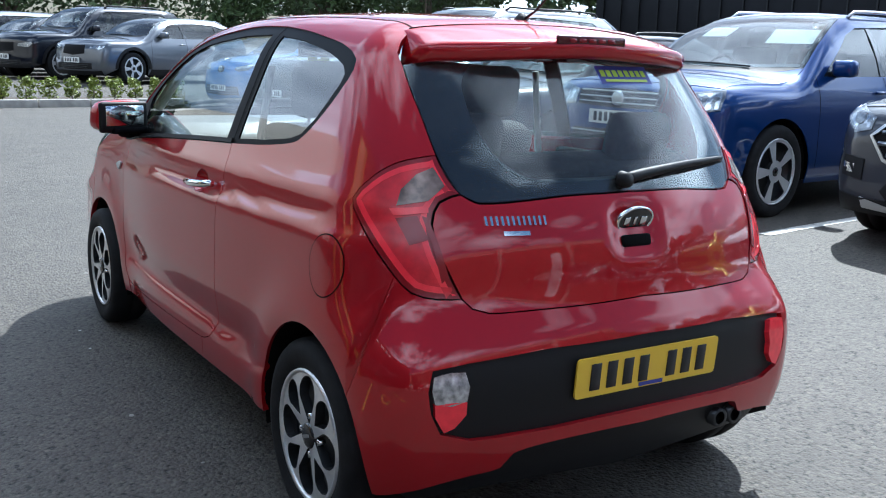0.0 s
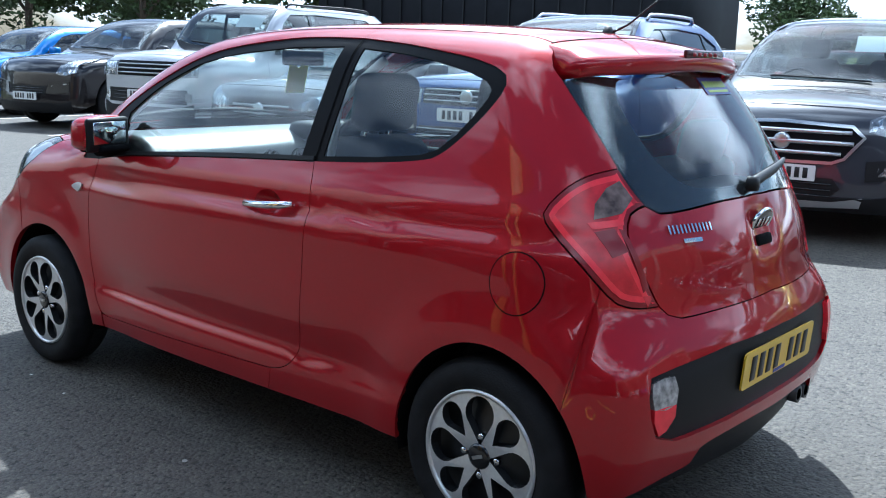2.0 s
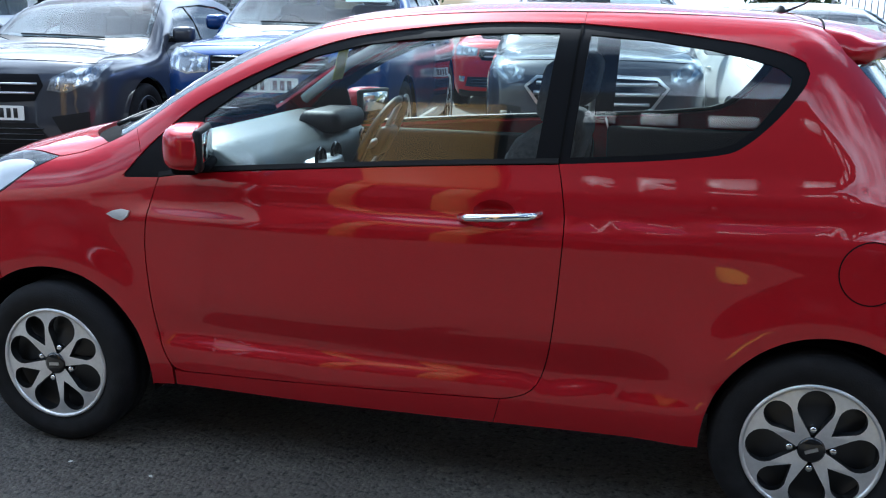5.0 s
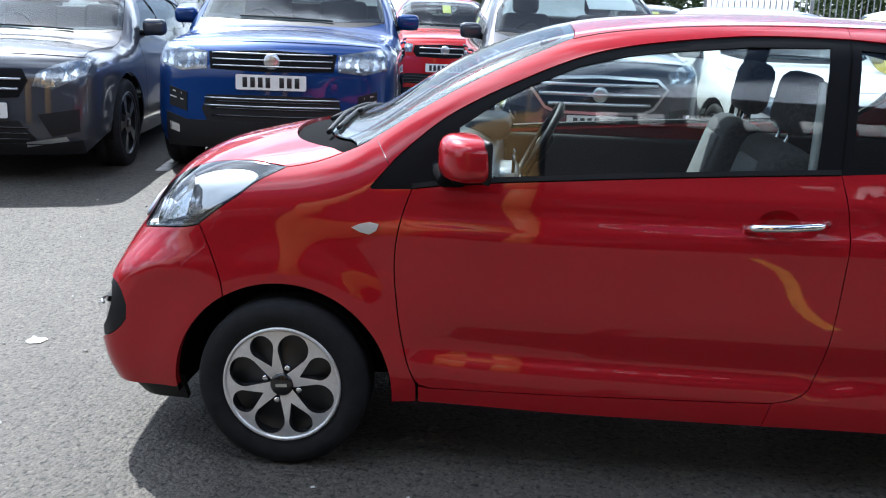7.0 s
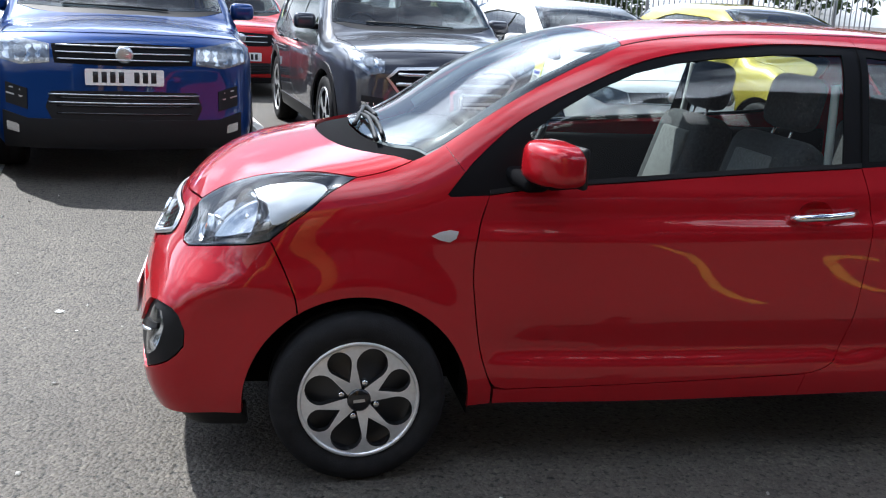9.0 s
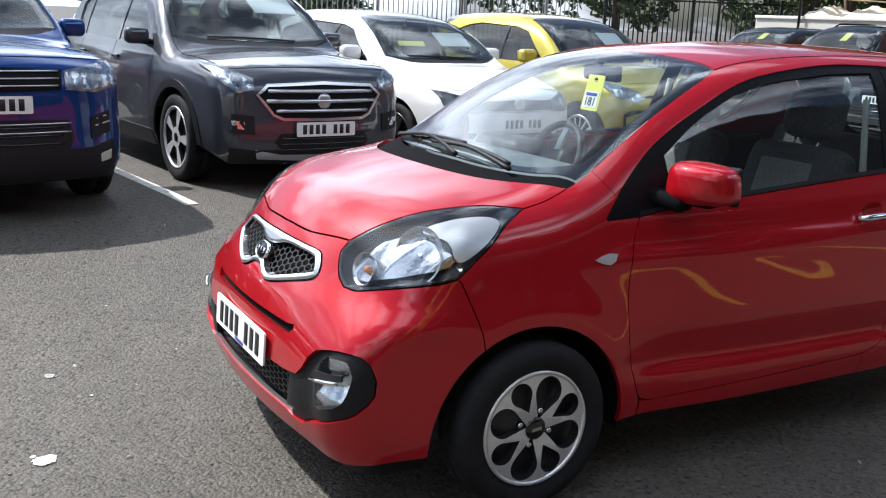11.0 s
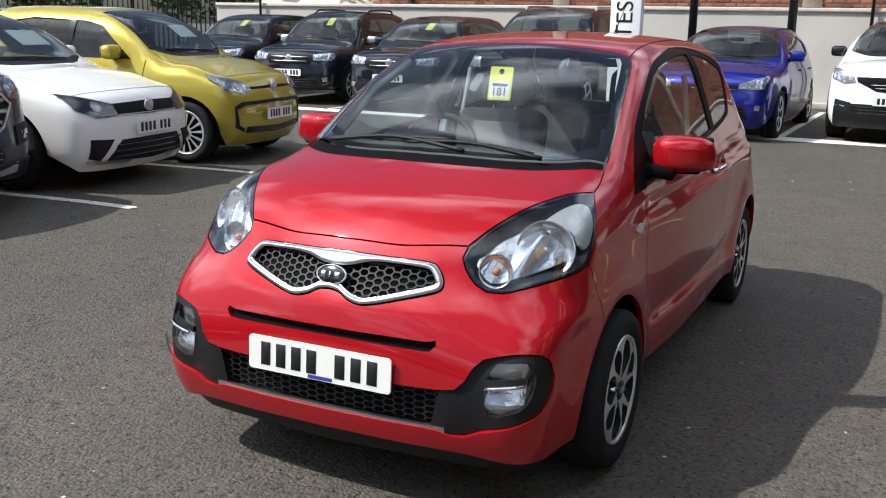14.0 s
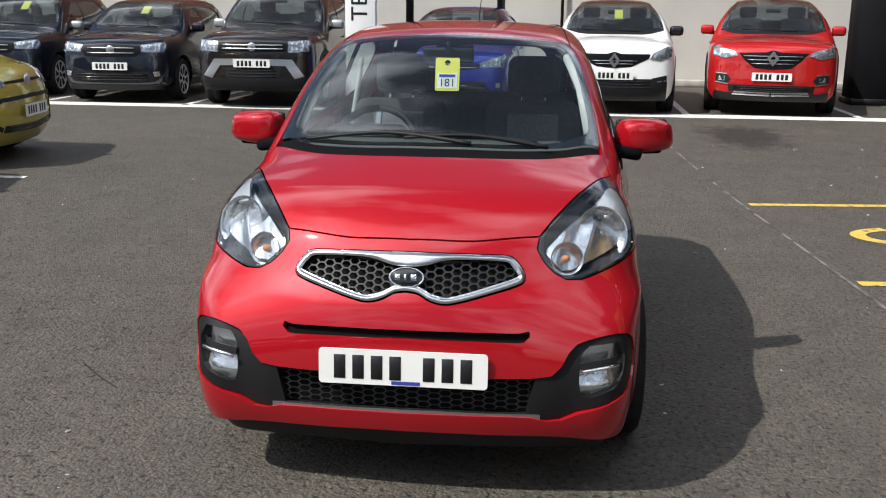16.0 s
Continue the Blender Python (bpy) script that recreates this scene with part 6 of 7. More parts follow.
parked_car("white_hatchback", "white hot hatchback with a black honeycomb nose", body=WHITE, **park(2.02, 4.22, 98), L=3.98, W=1.69, H=1.45, B=2.47, fo=0.82, wr=0.315, hood=0.80, cowl=(1.08, 0.98), belt=0.94, top_x=1.90, roof=0.54, rake=0.25, clear=0.15,
           lamp_mat=LAMP_GREY, lamp=[(-0.49, 0.60), (-0.50, 0.695), (-0.80, 0.765), (-0.92, 0.78), (-0.90, 0.66), (-0.72, 0.595)], grille=[(0, 0.705), (-0.49, 0.695), (-0.48, 0.61), (0, 0.60)], bars_=((0.612, 0.47, 0.004),),
           intake=[(0, 0.415), (-0.46, 0.41), (-0.62, 0.25), (0, 0.225)], fogs=(([(-0.56, 0.42), (-0.80, 0.43), (-0.80, 0.28), (-0.70, 0.26)], BLACK_TRIM), ([(-0.30, 0.238), (-0.92, 0.26), (-0.92, 0.235), (-0.3, 0.215)], SATIN)), plate_z=0.50, badge_z=0.665, spokes=5, rim=RIM_BLACK, cards=((1.45, -0.30, 0.40, 0.22, PAPER), (1.38, 0.25, 0.30, 0.07, YEL)))
parked_car("city_car", "yellow-green city car with black nose trim", body=LIME, **park(3.95, 4.32, 98), L=3.60, W=1.645, H=1.50, B=2.42, fo=0.60, wr=0.30, hood=0.86, cowl=(0.90, 1.02), belt=0.95, top_x=1.62, roof=0.56, rake=0.16, clear=0.16,
           lamp=[(-0.50, 0.70), (-0.56, 0.77), (-0.84, 0.86), (-0.90, 0.82), (-0.86, 0.72), (-0.66, 0.67)], grille=[(0, 0.745), (-0.50, 0.735), (-0.50, 0.715), (0, 0.715)], intake=[(0, 0.345), (-0.64, 0.36), (-0.66, 0.30), (0, 0.285)],
           fogs=(([(0, 0.61), (-0.70, 0.60), (-0.84, 0.56), (-0.82, 0.36), (-0.70, 0.31), (-0.68, 0.345), (-0.76, 0.38), (-0.78, 0.53), (-0.66, 0.565), (0, 0.575)], BLACK_TRIM),), plate_z=0.47, badge_z=0.73, spokes=14, cards=((1.25, -0.30, 0.35, 0.2, PAPER),))
parked_car("crossover_car", "dark grey crossover with a twin-bar grille", body=GREY, **park(-4.43, 3.02, 98), L=4.42, W=1.80, H=1.50, B=2.70, fo=0.90, wr=0.355, hood=0.93, cowl=(1.20, 1.04), belt=1.00, top_x=2.05, roof=0.58, rake=0.45, clear=0.19,
           lamp=[(-0.46, 0.70), (-0.50, 0.80), (-0.72, 0.88), (-0.88, 0.90), (-0.84, 0.78), (-0.62, 0.68)], grille=[(0, 0.82), (-0.38, 0.82), (-0.43, 0.74), (-0.36, 0.62), (0, 0.60)], bars_=((0.75, 0.38, 0.010), (0.68, 0.36, 0.010)),
           intake=[(0, 0.45), (-0.36, 0.45), (-0.50, 0.30), (0, 0.28)], fogs=(([(-0.50, 0.50), (-0.88, 0.54), (-0.88, 0.38), (-0.60, 0.34)], BLACK_TRIM), ([(-0.40, 0.30), (-0.70, 0.34), (-0.72, 0.31), (-0.40, 0.265)], SATIN)), skirt=0.08, plate_z=0.53, badge_z=0.715, cladding=False, spokes=5, rim=RIM_BLACK, rails=True)
parked_car("off_road_car", "white boxy off-road car with a mesh grille", body=SILVER, **park(-8.35, 4.35, 100), L=4.83, W=1.92, H=1.88, B=2.89, fo=0.84, wr=0.385, hood=1.14, cowl=(1.25, 1.22), belt=1.14, top_x=1.85, roof=0.72, rake=0.10, clear=0.26, square=0.7,
           lamp=[(-0.56, 0.86), (-0.56, 1.04), (-0.93, 1.04), (-0.93, 0.86)], grille=[(0, 1.05), (-0.54, 1.05), (-0.52, 0.86), (0, 0.86)], bars_=((1.01, 0.50, 0.010), (0.955, 0.50, 0.010), (0.90, 0.50, 0.010)),
           intake=[(0, 0.70), (-0.72, 0.70), (-0.72, 0.52), (0, 0.52)], fogs=(([(-0.70, 0.66), (-0.79, 0.66), (-0.79, 0.56), (-0.70, 0.56)], REFLECTOR),), skirt=0.20, plate_z=0.63, spokes=7, rails=True, cards=((1.6, -0.4, 0.42, 0.24, PAPER),))
parked_car("sport_utility_car", "brown-black sport utility car with a wide low grille", body=BROWN, **park(-11.3, 4.30, 100), L=4.85, W=1.94, H=1.70, B=2.90, fo=0.92, wr=0.38, hood=1.00, cowl=(1.30, 1.14), belt=1.08, top_x=2.20, roof=0.60, rake=0.45, clear=0.22,
           lamp=[(-0.58, 0.80), (-0.62, 0.92), (-0.84, 1.02), (-0.92, 0.98), (-0.88, 0.82), (-0.72, 0.77)], intake=[(0, 0.62), (-0.42, 0.62), (-0.38, 0.50), (0, 0.49)], fogs=(([(-0.46, 0.66), (-0.90, 0.70), (-0.88, 0.54), (-0.42, 0.50)], GLOSS_BLACK), ([(-0.48, 0.63), (-0.88, 0.67), (-0.88, 0.655), (-0.48, 0.615)], SATIN)), skirt=0.14, plate_z=0.47, spokes=10)
parked_car("electric_hatchback", "bright blue rounded hatchback", body=BRIGHT, **park(-14.3, 4.45, 102), L=4.08, W=1.73, H=1.56, B=2.59, fo=0.84, wr=0.32, hood=0.90, cowl=(1.05, 1.06), belt=1.00, top_x=1.95, roof=0.55, rake=0.25, clear=0.16,
           lamp=[(-0.46, 0.76), (-0.50, 0.80), (-0.84, 0.88), (-0.90, 0.86), (-0.82, 0.76), (-0.6, 0.73)], grille=[(0, 0.82), (-0.12, 0.80), (-0.12, 0.72), (0, 0.69)], intake=[(0, 0.44), (-0.62, 0.46), (-0.66, 0.30), (0, 0.28)], plate_z=0.42, badge_z=0.76, spokes=6, rim=RIM_BLACK)
VOLVO = dict(L=4.60, W=1.86, H=1.50, B=2.70, fo=0.90, wr=0.345, hood=0.92, cowl=(1.25, 1.03), belt=0.98, top_x=2.10, roof=0.58, rake=0.45, clear=0.18,
             lamp=[(-0.50, 0.74), (-0.52, 0.80), (-0.84, 0.84), (-0.90, 0.80), (-0.8, 0.72)], grille=[(0, 0.82), (-0.36, 0.82), (-0.38, 0.64), (0, 0.60)], intake=[(0, 0.44), (-0.60, 0.44), (-0.6, 0.32), (0, 0.30)], skirt=0.08, plate_z=0.50, cladding=True, spokes=5)
parked_car("grey_estate_car", "blue-grey crossover parked behind the shrubs", body=MID_GREY, **park(-18.7, 2.75, 115), **VOLVO)
BIG = dict(VOLVO, L=4.95, W=1.96, H=1.75, hood=1.04, cowl=(1.30, 1.16), belt=1.10, wr=0.38, clear=0.24, roof=0.64, rake=0.35)
parked_car("black_utility_car", "black sport utility car parked behind the shrubs", body=BLACK, **park(-20.9, 1.7, 112), **BIG, rails=True)
parked_car("grey_utility_car", "grey car at the far end of the row", body=MID_GREY, **park(-25.6, 0.1, 112), **dict(BIG, H=1.65))
parked_car("black_saloon_car", "black car at the far end of the row", body=BLACK, **park(-23.1, 0.95, 112), **VOLVO)
parked_car("grey_hatchback", "grey hatchback at the far end of the row", body=MID_GREY, **park(-28.0, -0.6, 112), **dict(VOLVO, H=1.46, L=4.35))

# cars along the far wall, noses outward
DACIA = dict(L=4.06, W=1.73, H=1.53, B=2.59, fo=0.80, wr=0.315, hood=0.93, cowl=(1.05, 1.05), belt=0.98, top_x=1.80, roof=0.57, rake=0.22, clear=0.18,
             lamp=[(-0.52, 0.74), (-0.50, 0.84), (-0.84, 0.88), (-0.92, 0.84), (-0.86, 0.74)], grille=[(0, 0.85), (-0.48, 0.83), (-0.50, 0.74), (-0.44, 0.68), (0, 0.67)], bars_=((0.80, 0.40, 0.009), (0.73, 0.40, 0.007)), intake=[(0, 0.46), (-0.66, 0.46), (-0.70, 0.33), (0, 0.31)],
             fogs=(([(-0.70, 0.46), (-0.84, 0.47), (-0.84, 0.40), (-0.72, 0.39)], REFLECTOR),), skirt=0.07, plate_z=0.54, badge_z=0.775, spokes=8, cards=((1.5, -0.05, 0.12, 0.24, YEL),))
parked_car("dark_hatchback", "dark blue-black hatchback facing out from the wall", body=BLACK, **park(9.15, 5.95, 3), **DACIA)
parked_car("dark_hatchback", "dark blue-black hatchback with roof rails", body=BLACK, **park(9.60, 8.15, 5), **dict(DACIA, H=1.60, clear=0.24), rails=True, cladding=True, mirror_mat=SILVER_TRIM)
parked_car("dark_hatchback", "dark hatchback at the end of the row", body=BLACK, **park(10.3, 10.6, 6), **DACIA)
parked_car("brown_utility_car", "brown-black utility car with a silver bumper", body=BROWN, **park(8.80, 3.72, 1), L=4.34, W=1.80, H=1.69, B=2.67, fo=0.85, wr=0.345, hood=1.02, cowl=(1.12, 1.12), belt=1.06, top_x=1.85, roof=0.62, rake=0.25, clear=0.24, square=0.3,
           lamp=[(-0.56, 0.78), (-0.56, 0.93), (-0.86, 0.95), (-0.92, 0.90), (-0.88, 0.80)], grille=[(0, 0.93), (-0.54, 0.92), (-0.54, 0.80), (0, 0.79)], bars_=((0.885, 0.48, 0.012), (0.835, 0.48, 0.012)), intake=[(0, 0.58), (-0.44, 0.58), (-0.42, 0.42), (0, 0.41)],
           fogs=(([(0, 0.70), (-0.62, 0.69), (-0.80, 0.46), (-0.66, 0.42), (-0.52, 0.60), (0, 0.61)], SATIN),), skirt=0.16, plate_z=0.635, badge_z=0.86, cladding=True, rails="silver", spokes=5, mirror_mat=SILVER_TRIM)
parked_car("blue_hatchback", "royal blue hatchback backed against the wall", body=DEEP, **park(8.30, 0.92, -2), L=4.06, W=1.73, H=1.45, B=2.59, fo=0.85, wr=0.32, hood=0.86, cowl=(1.10, 1.00), belt=0.95, top_x=1.90, roof=0.55, rake=0.28, clear=0.15,
           lamp=[(-0.50, 0.66), (-0.50, 0.72), (-0.86, 0.82), (-0.92, 0.78), (-0.84, 0.66)], grille=[(0, 0.71), (-0.50, 0.70), (-0.48, 0.66), (-0.2, 0.61), (0, 0.60)], bars_=((0.655, 0.46, 0.006),), intake=[(0, 0.48), (-0.58, 0.47), (-0.66, 0.28), (0, 0.26)], fogs=(([(-0.74, 0.46), (-0.82, 0.46), (-0.82, 0.40), (-0.74, 0.40)], REFLECTOR),), plate_z=0.37, diamond=True, badge_z=0.665, spokes=6)
parked_car("white_crossover", "white crossover with a black roof and black bumper", body=WHITE, **park(8.95, -1.30, -3), L=4.12, W=1.78, H=1.57, B=2.61, fo=0.85, wr=0.335, hood=0.98, cowl=(1.08, 1.08), belt=1.02, top_x=1.85, roof=0.56, rake=0.30, clear=0.19,
           lamp=[(-0.54, 0.76), (-0.58, 0.84), (-0.80, 0.93), (-0.92, 0.92), (-0.88, 0.80), (-0.70, 0.74)], grille=[(0, 0.86), (-0.10, 0.83), (-0.54, 0.83), (-0.52, 0.77), (-0.26, 0.66), (0, 0.64)], bars_=((0.74, 0.34, 0.006), (0.70, 0.28, 0.006)), intake=[(0, 0.50), (-0.66, 0.50), (-0.62, 0.36), (0, 0.35)],
           fogs=(([(-0.58, 0.51), (-0.80, 0.55), (-0.80, 0.40), (-0.60, 0.35)], BLACK_TRIM), ([(-0.66, 0.455), (-0.78, 0.47), (-0.78, 0.485), (-0.66, 0.47)], SATIN)), skirt=0.20, plate_z=0.545, diamond=True, badge_z=0.745, cladding=True, roof_mat=GLOSS_BLACK, mirror_mat=GLOSS_BLACK, spokes=5, rim=RIM_BLACK, cards=((1.5, -0.05, 0.12, 0.24, YEL),))
parked_car("red_crossover", "bright red crossover with a chrome-trimmed nose", body=CRIMSON, **park(9.15, -3.44, -10.5), L=4.49, W=1.84, H=1.61, B=2.65, fo=0.92, wr=0.355, hood=1.00, cowl=(1.18, 1.10), belt=1.04, top_x=1.98, roof=0.58, rake=0.40, clear=0.20,
           lamp=[(-0.50, 0.82), (-0.54, 0.87), (-0.84, 0.95), (-0.92, 0.92), (-0.86, 0.82), (-0.68, 0.78)], grille=[(0, 0.90), (-0.10, 0.87), (-0.50, 0.86), (-0.40, 0.76), (-0.26, 0.66), (0, 0.64)], bars_=((0.82, 0.42, 0.006), (0.77, 0.36, 0.006), (0.72, 0.30, 0.006)), intake=[(0, 0.43), (-0.62, 0.43), (-0.60, 0.34), (0, 0.33)],
           fogs=(([(-0.58, 0.50), (-0.64, 0.565), (-0.80, 0.575), (-0.82, 0.47), (-0.64, 0.445)], BLACK_TRIM), ([(-0.67, 0.54), (-0.75, 0.545), (-0.76, 0.48), (-0.67, 0.475)], REFLECTOR), ([(-0.01, 0.335), (-0.52, 0.345), (-0.55, 0.295), (-0.01, 0.285)], SATIN), ([(-0.64, 0.58), (-0.80, 0.59), (-0.80, 0.575), (-0.64, 0.565)], SATIN), ([(-0.62, 0.445), (-0.82, 0.47), (-0.82, 0.453), (-0.62, 0.428)], SATIN)), skirt=0.10, plate_z=0.545, diamond=True, badge_z=0.79, cladding=True, roof_mat=GLOSS_BLACK, spokes=5)
# a second row behind the blue and grey cars
parked_car("red_hatchback", "red car standing in the row behind", body=CRIMSON, **park(-1.65, 9.7, 97), **dict(DACIA, H=1.50))
parked_car("white_hatchback", "white car standing in the row behind", body=WHITE, **park(1.7, 12.0, 97), **DACIA)
parked_car("white_van", "white van standing behind the row", body=WHITE, **park(-7.8, 12.5, 97), **dict(DACIA, L=4.9, W=1.95, H=2.0, hood=1.15, cowl=(1.0, 1.25), belt=1.2, top_x=1.6, roof=0.78, rake=0.1, square=0.7, wr=0.34))
parked_car("silver_estate_car", "silver estate car standing in the row behind", body=SILVER, **park(-4.4, 11.6, 97), **VOLVO, rails=True)
parked_car("dark_hatchback", "dark car standing in the row behind", body=GREY, **park(-11.5, 12.4, 98), **VOLVO)
parked_car("white_hatchback", "white car standing in the row behind", body=WHITE, **park(-15.0, 12.6, 98), **DACIA)
parked_car("grey_hatchback", "grey car standing in the row behind", body=MID_GREY, **park(-18.5, 13.0, 98), **DACIA)


# ---- ground, markings, walls and the buildings round the forecourt ----
def asphalt_material():
    m = bpy.data.materials.new("worn asphalt")
    m.use_nodes = True
    n, l = m.node_tree.nodes, m.node_tree.links
    b = n["Principled BSDF"]
    tc = n.new("ShaderNodeTexCoord")

    def noise_(scale, detail, rough=0.5):
        t = n.new("ShaderNodeTexNoise")
        t.inputs["Scale"].default_value, t.inputs["Detail"].default_value, t.inputs["Roughness"].default_value = scale, detail, rough
        l.new(tc.outputs["Object"], t.inputs["Vector"])
        return t

    def ramp(src, stops):
        r = n.new("ShaderNodeValToRGB")
        e = r.color_ramp.elements
        e[0].position, e[0].color = stops[0][0], (*stops[0][1], 1)
        e[1].position, e[1].color = stops[-1][0], (*stops[-1][1], 1)
        for p, c in stops[1:-1]:
            e.new(p).color = (*c, 1)
        l.new(src, r.inputs["Fac"])
        return r

    stones = n.new("ShaderNodeTexVoronoi")
    stones.inputs["Scale"].default_value = 72
    l.new(tc.outputs["Object"], stones.inputs["Vector"])
    chips = ramp(stones.outputs["Color"], [(0.0, (0.056, 0.054, 0.051)), (0.5, (0.080, 0.077, 0.072)), (0.85, (0.105, 0.101, 0.093)), (1.0, (0.145, 0.138, 0.127))])
    wide = ramp(noise_(0.35, 5, 0.6).outputs["Fac"], [(0.30, (0.82, 0.79, 0.745)), (0.70, (1.0, 0.955, 0.885))])
    mid = ramp(noise_(3.5, 6, 0.65).outputs["Fac"], [(0.3, (0.80, 0.80, 0.80)), (0.7, (1.1, 1.1, 1.1))])
    mix1 = n.new("ShaderNodeMix")
    mix1.data_type, mix1.blend_type = "RGBA", "MULTIPLY"
    mix1.inputs["Factor"].default_value = 1
    l.new(chips.outputs["Color"], mix1.inputs["A"])
    l.new(wide.outputs["Color"], mix1.inputs["B"])
    mix2 = n.new("ShaderNodeMix")
    mix2.data_type, mix2.blend_type = "RGBA", "MULTIPLY"
    mix2.inputs["Factor"].default_value = 1
    l.new(mix1.outputs["Result"], mix2.inputs["A"])
    l.new(mid.outputs["Color"], mix2.inputs["B"])
    # dark hollows between the worn stones
    hollow = noise_(40, 4, 0.6)
    pits = ramp(hollow.outputs["Fac"], [(0.35, (0.20, 0.195, 0.19)), (0.46, (1.18, 1.13, 1.06))])
    mix3 = n.new("ShaderNodeMix")
    mix3.data_type, mix3.blend_type = "RGBA", "MULTIPLY"
    mix3.inputs["Factor"].default_value = 1
    l.new(mix2.outputs["Result"], mix3.inputs["A"])
    l.new(pits.outputs["Color"], mix3.inputs["B"])
    # an old oil stain before the wall bays
    place = n.new("ShaderNodeMapping")
    place.vector_type = "POINT"
    place.inputs["Location"].default_value, place.inputs["Scale"].default_value = (7.2 / -1.5, 2.75 / 0.8, 0), (1 / 1.5, 1 / 0.8, 0)
    l.new(tc.outputs["Object"], place.inputs["Vector"])
    ball = n.new("ShaderNodeTexGradient")
    ball.gradient_type = "SPHERICAL"
    l.new(place.outputs[0], ball.inputs["Vector"])
    blot = n.new("ShaderNodeMath")
    blot.operation = "MULTIPLY_ADD"
    blot.inputs[1].default_value = 0.45
    l.new(ball.outputs["Fac"], blot.inputs[0])
    l.new(noise_(5.5, 10, 0.8).outputs["Fac"], blot.inputs[2])
    oil = ramp(blot.outputs[0], [(0.62, (1, 1, 1)), (0.78, (0.34, 0.34, 0.36))])
    mix4 = n.new("ShaderNodeMix")
    mix4.data_type, mix4.blend_type = "RGBA", "MULTIPLY"
    mix4.inputs["Factor"].default_value = 1
    l.new(mix3.outputs["Result"], mix4.inputs["A"])
    l.new(oil.outputs["Color"], mix4.inputs["B"])
    l.new(mix4.outputs["Result"], b.inputs["Base Color"])
    b.inputs["Roughness"].default_value = 0.68
    b.inputs["Specular IOR Level"].default_value = 0.42
    grit = noise_(70, 4, 0.7)
    add = n.new("ShaderNodeMath")
    add.operation = "SUBTRACT"
    l.new(grit.outputs["Fac"], add.inputs[0])
    l.new(stones.outputs["Distance"], add.inputs[1])
    sink = n.new("ShaderNodeMath")
    sink.operation = "MULTIPLY_ADD"
    sink.inputs[1].default_value = 1.6
    l.new(hollow.outputs["Fac"], sink.inputs[0])
    l.new(add.outputs[0], sink.inputs[2])
    d = n.new("ShaderNodeBump")
    d.inputs["Strength"].default_value, d.inputs["Distance"].default_value = 0.9, 0.006
    l.new(sink.outputs[0], d.inputs["Height"])
    l.new(d.outputs["Normal"], b.inputs["Normal"])
    return m


ASPHALT = asphalt_material()
LINE_WHITE = material("worn white road paint", (0.62, 0.61, 0.57), 0.7, second=(0.20, 0.20, 0.19), scale=14, mask=(0.33, 0.45), bump=0.4, bump_scale=90)
LINE_FRESH = material("white road paint", (0.74, 0.73, 0.68), 0.6, vary=0.08, scale=6, bump=0.3, bump_scale=90)
LINE_YELLOW = material("worn yellow road paint", (0.62, 0.42, 0.07), 0.7, second=(0.16, 0.13, 0.08), scale=14, mask=(0.33, 0.45), bump=0.4, bump_scale=90)
CONCRETE = material("concrete kerb", (0.38, 0.36, 0.32), 0.85, vary=0.2, scale=6, bump=0.5, bump_scale=60)
RENDER_WALL = material("pale grey render", (0.50, 0.48, 0.44), 0.9, vary=0.07, scale=1.3, bump=0.2, bump_scale=120)
COPING = material("pale coping", (0.55, 0.52, 0.47), 0.8, vary=0.1, scale=5, bump=0.3, bump_scale=60)
BRICK = material("brown brick", (0.20, 0.085, 0.055), 0.9, vary=0.35, scale=3.0, bump=0.4, bump_scale=120)
MORTAR = material("buff mortar", (0.36, 0.31, 0.25), 0.95, vary=0.12, scale=8, bump=0.3, bump_scale=120)
DARK_CLAD = material("dark cladding", (0.010, 0.010, 0.012), 0.6, spec=0.15, vary=0.2, scale=2)
POST_BLACK = material("black steel", (0.010, 0.010, 0.011), 0.4, 0.3)

xs = np.unique(np.concatenate([[-400, -150, -60], np.arange(-40, 30.1, 1.0), [60, 150, 400]]))
ys2 = np.unique(np.concatenate([[-400, -150, -60, -20, -8], np.arange(-5, 20.1, 0.5), [40, 80, 150, 400]]))
gv = [(x, y, gz(x, y)) for x in xs for y in ys2]
ny = len(ys2)
gf = [(i * ny + j, (i + 1) * ny + j, (i + 1) * ny + j + 1, i * ny + j + 1) for i in range(len(xs) - 1) for j in range(ny - 1)]
gm = bpy.data.meshes.new("ground")
gm.from_pydata(gv, [], gf)
gm.polygons.foreach_set("use_smooth", [True] * len(gm.polygons))
tagged(part("ground", gm, ASPHALT), "dark worn asphalt forecourt", "ground", kind="structure")


def marking(a, b, width, mat, name="marking", label="worn painted bay line"):
    """A painted line on the ground from a to b."""
    a, b = Vector(a), Vector(b)
    d = (b - a).normalized()
    s = Vector((-d.y, d.x)) * width / 2
    n = max(2, int((b - a).length / 0.4))
    vs, fs = [], []
    for k in range(n + 1):
        p = a + (b - a) * k / n
        for q in (p + s, p - s):
            vs.append((q.x, q.y, gz(q.x, q.y) + 0.004))
    for k in range(n):
        fs.append((2 * k, 2 * k + 1, 2 * k + 3, 2 * k + 2))
    me = bpy.data.meshes.new(name)
    me.from_pydata(vs, [], fs)
    return tagged(part(name, me, mat), label, "road marking", kind="structure")


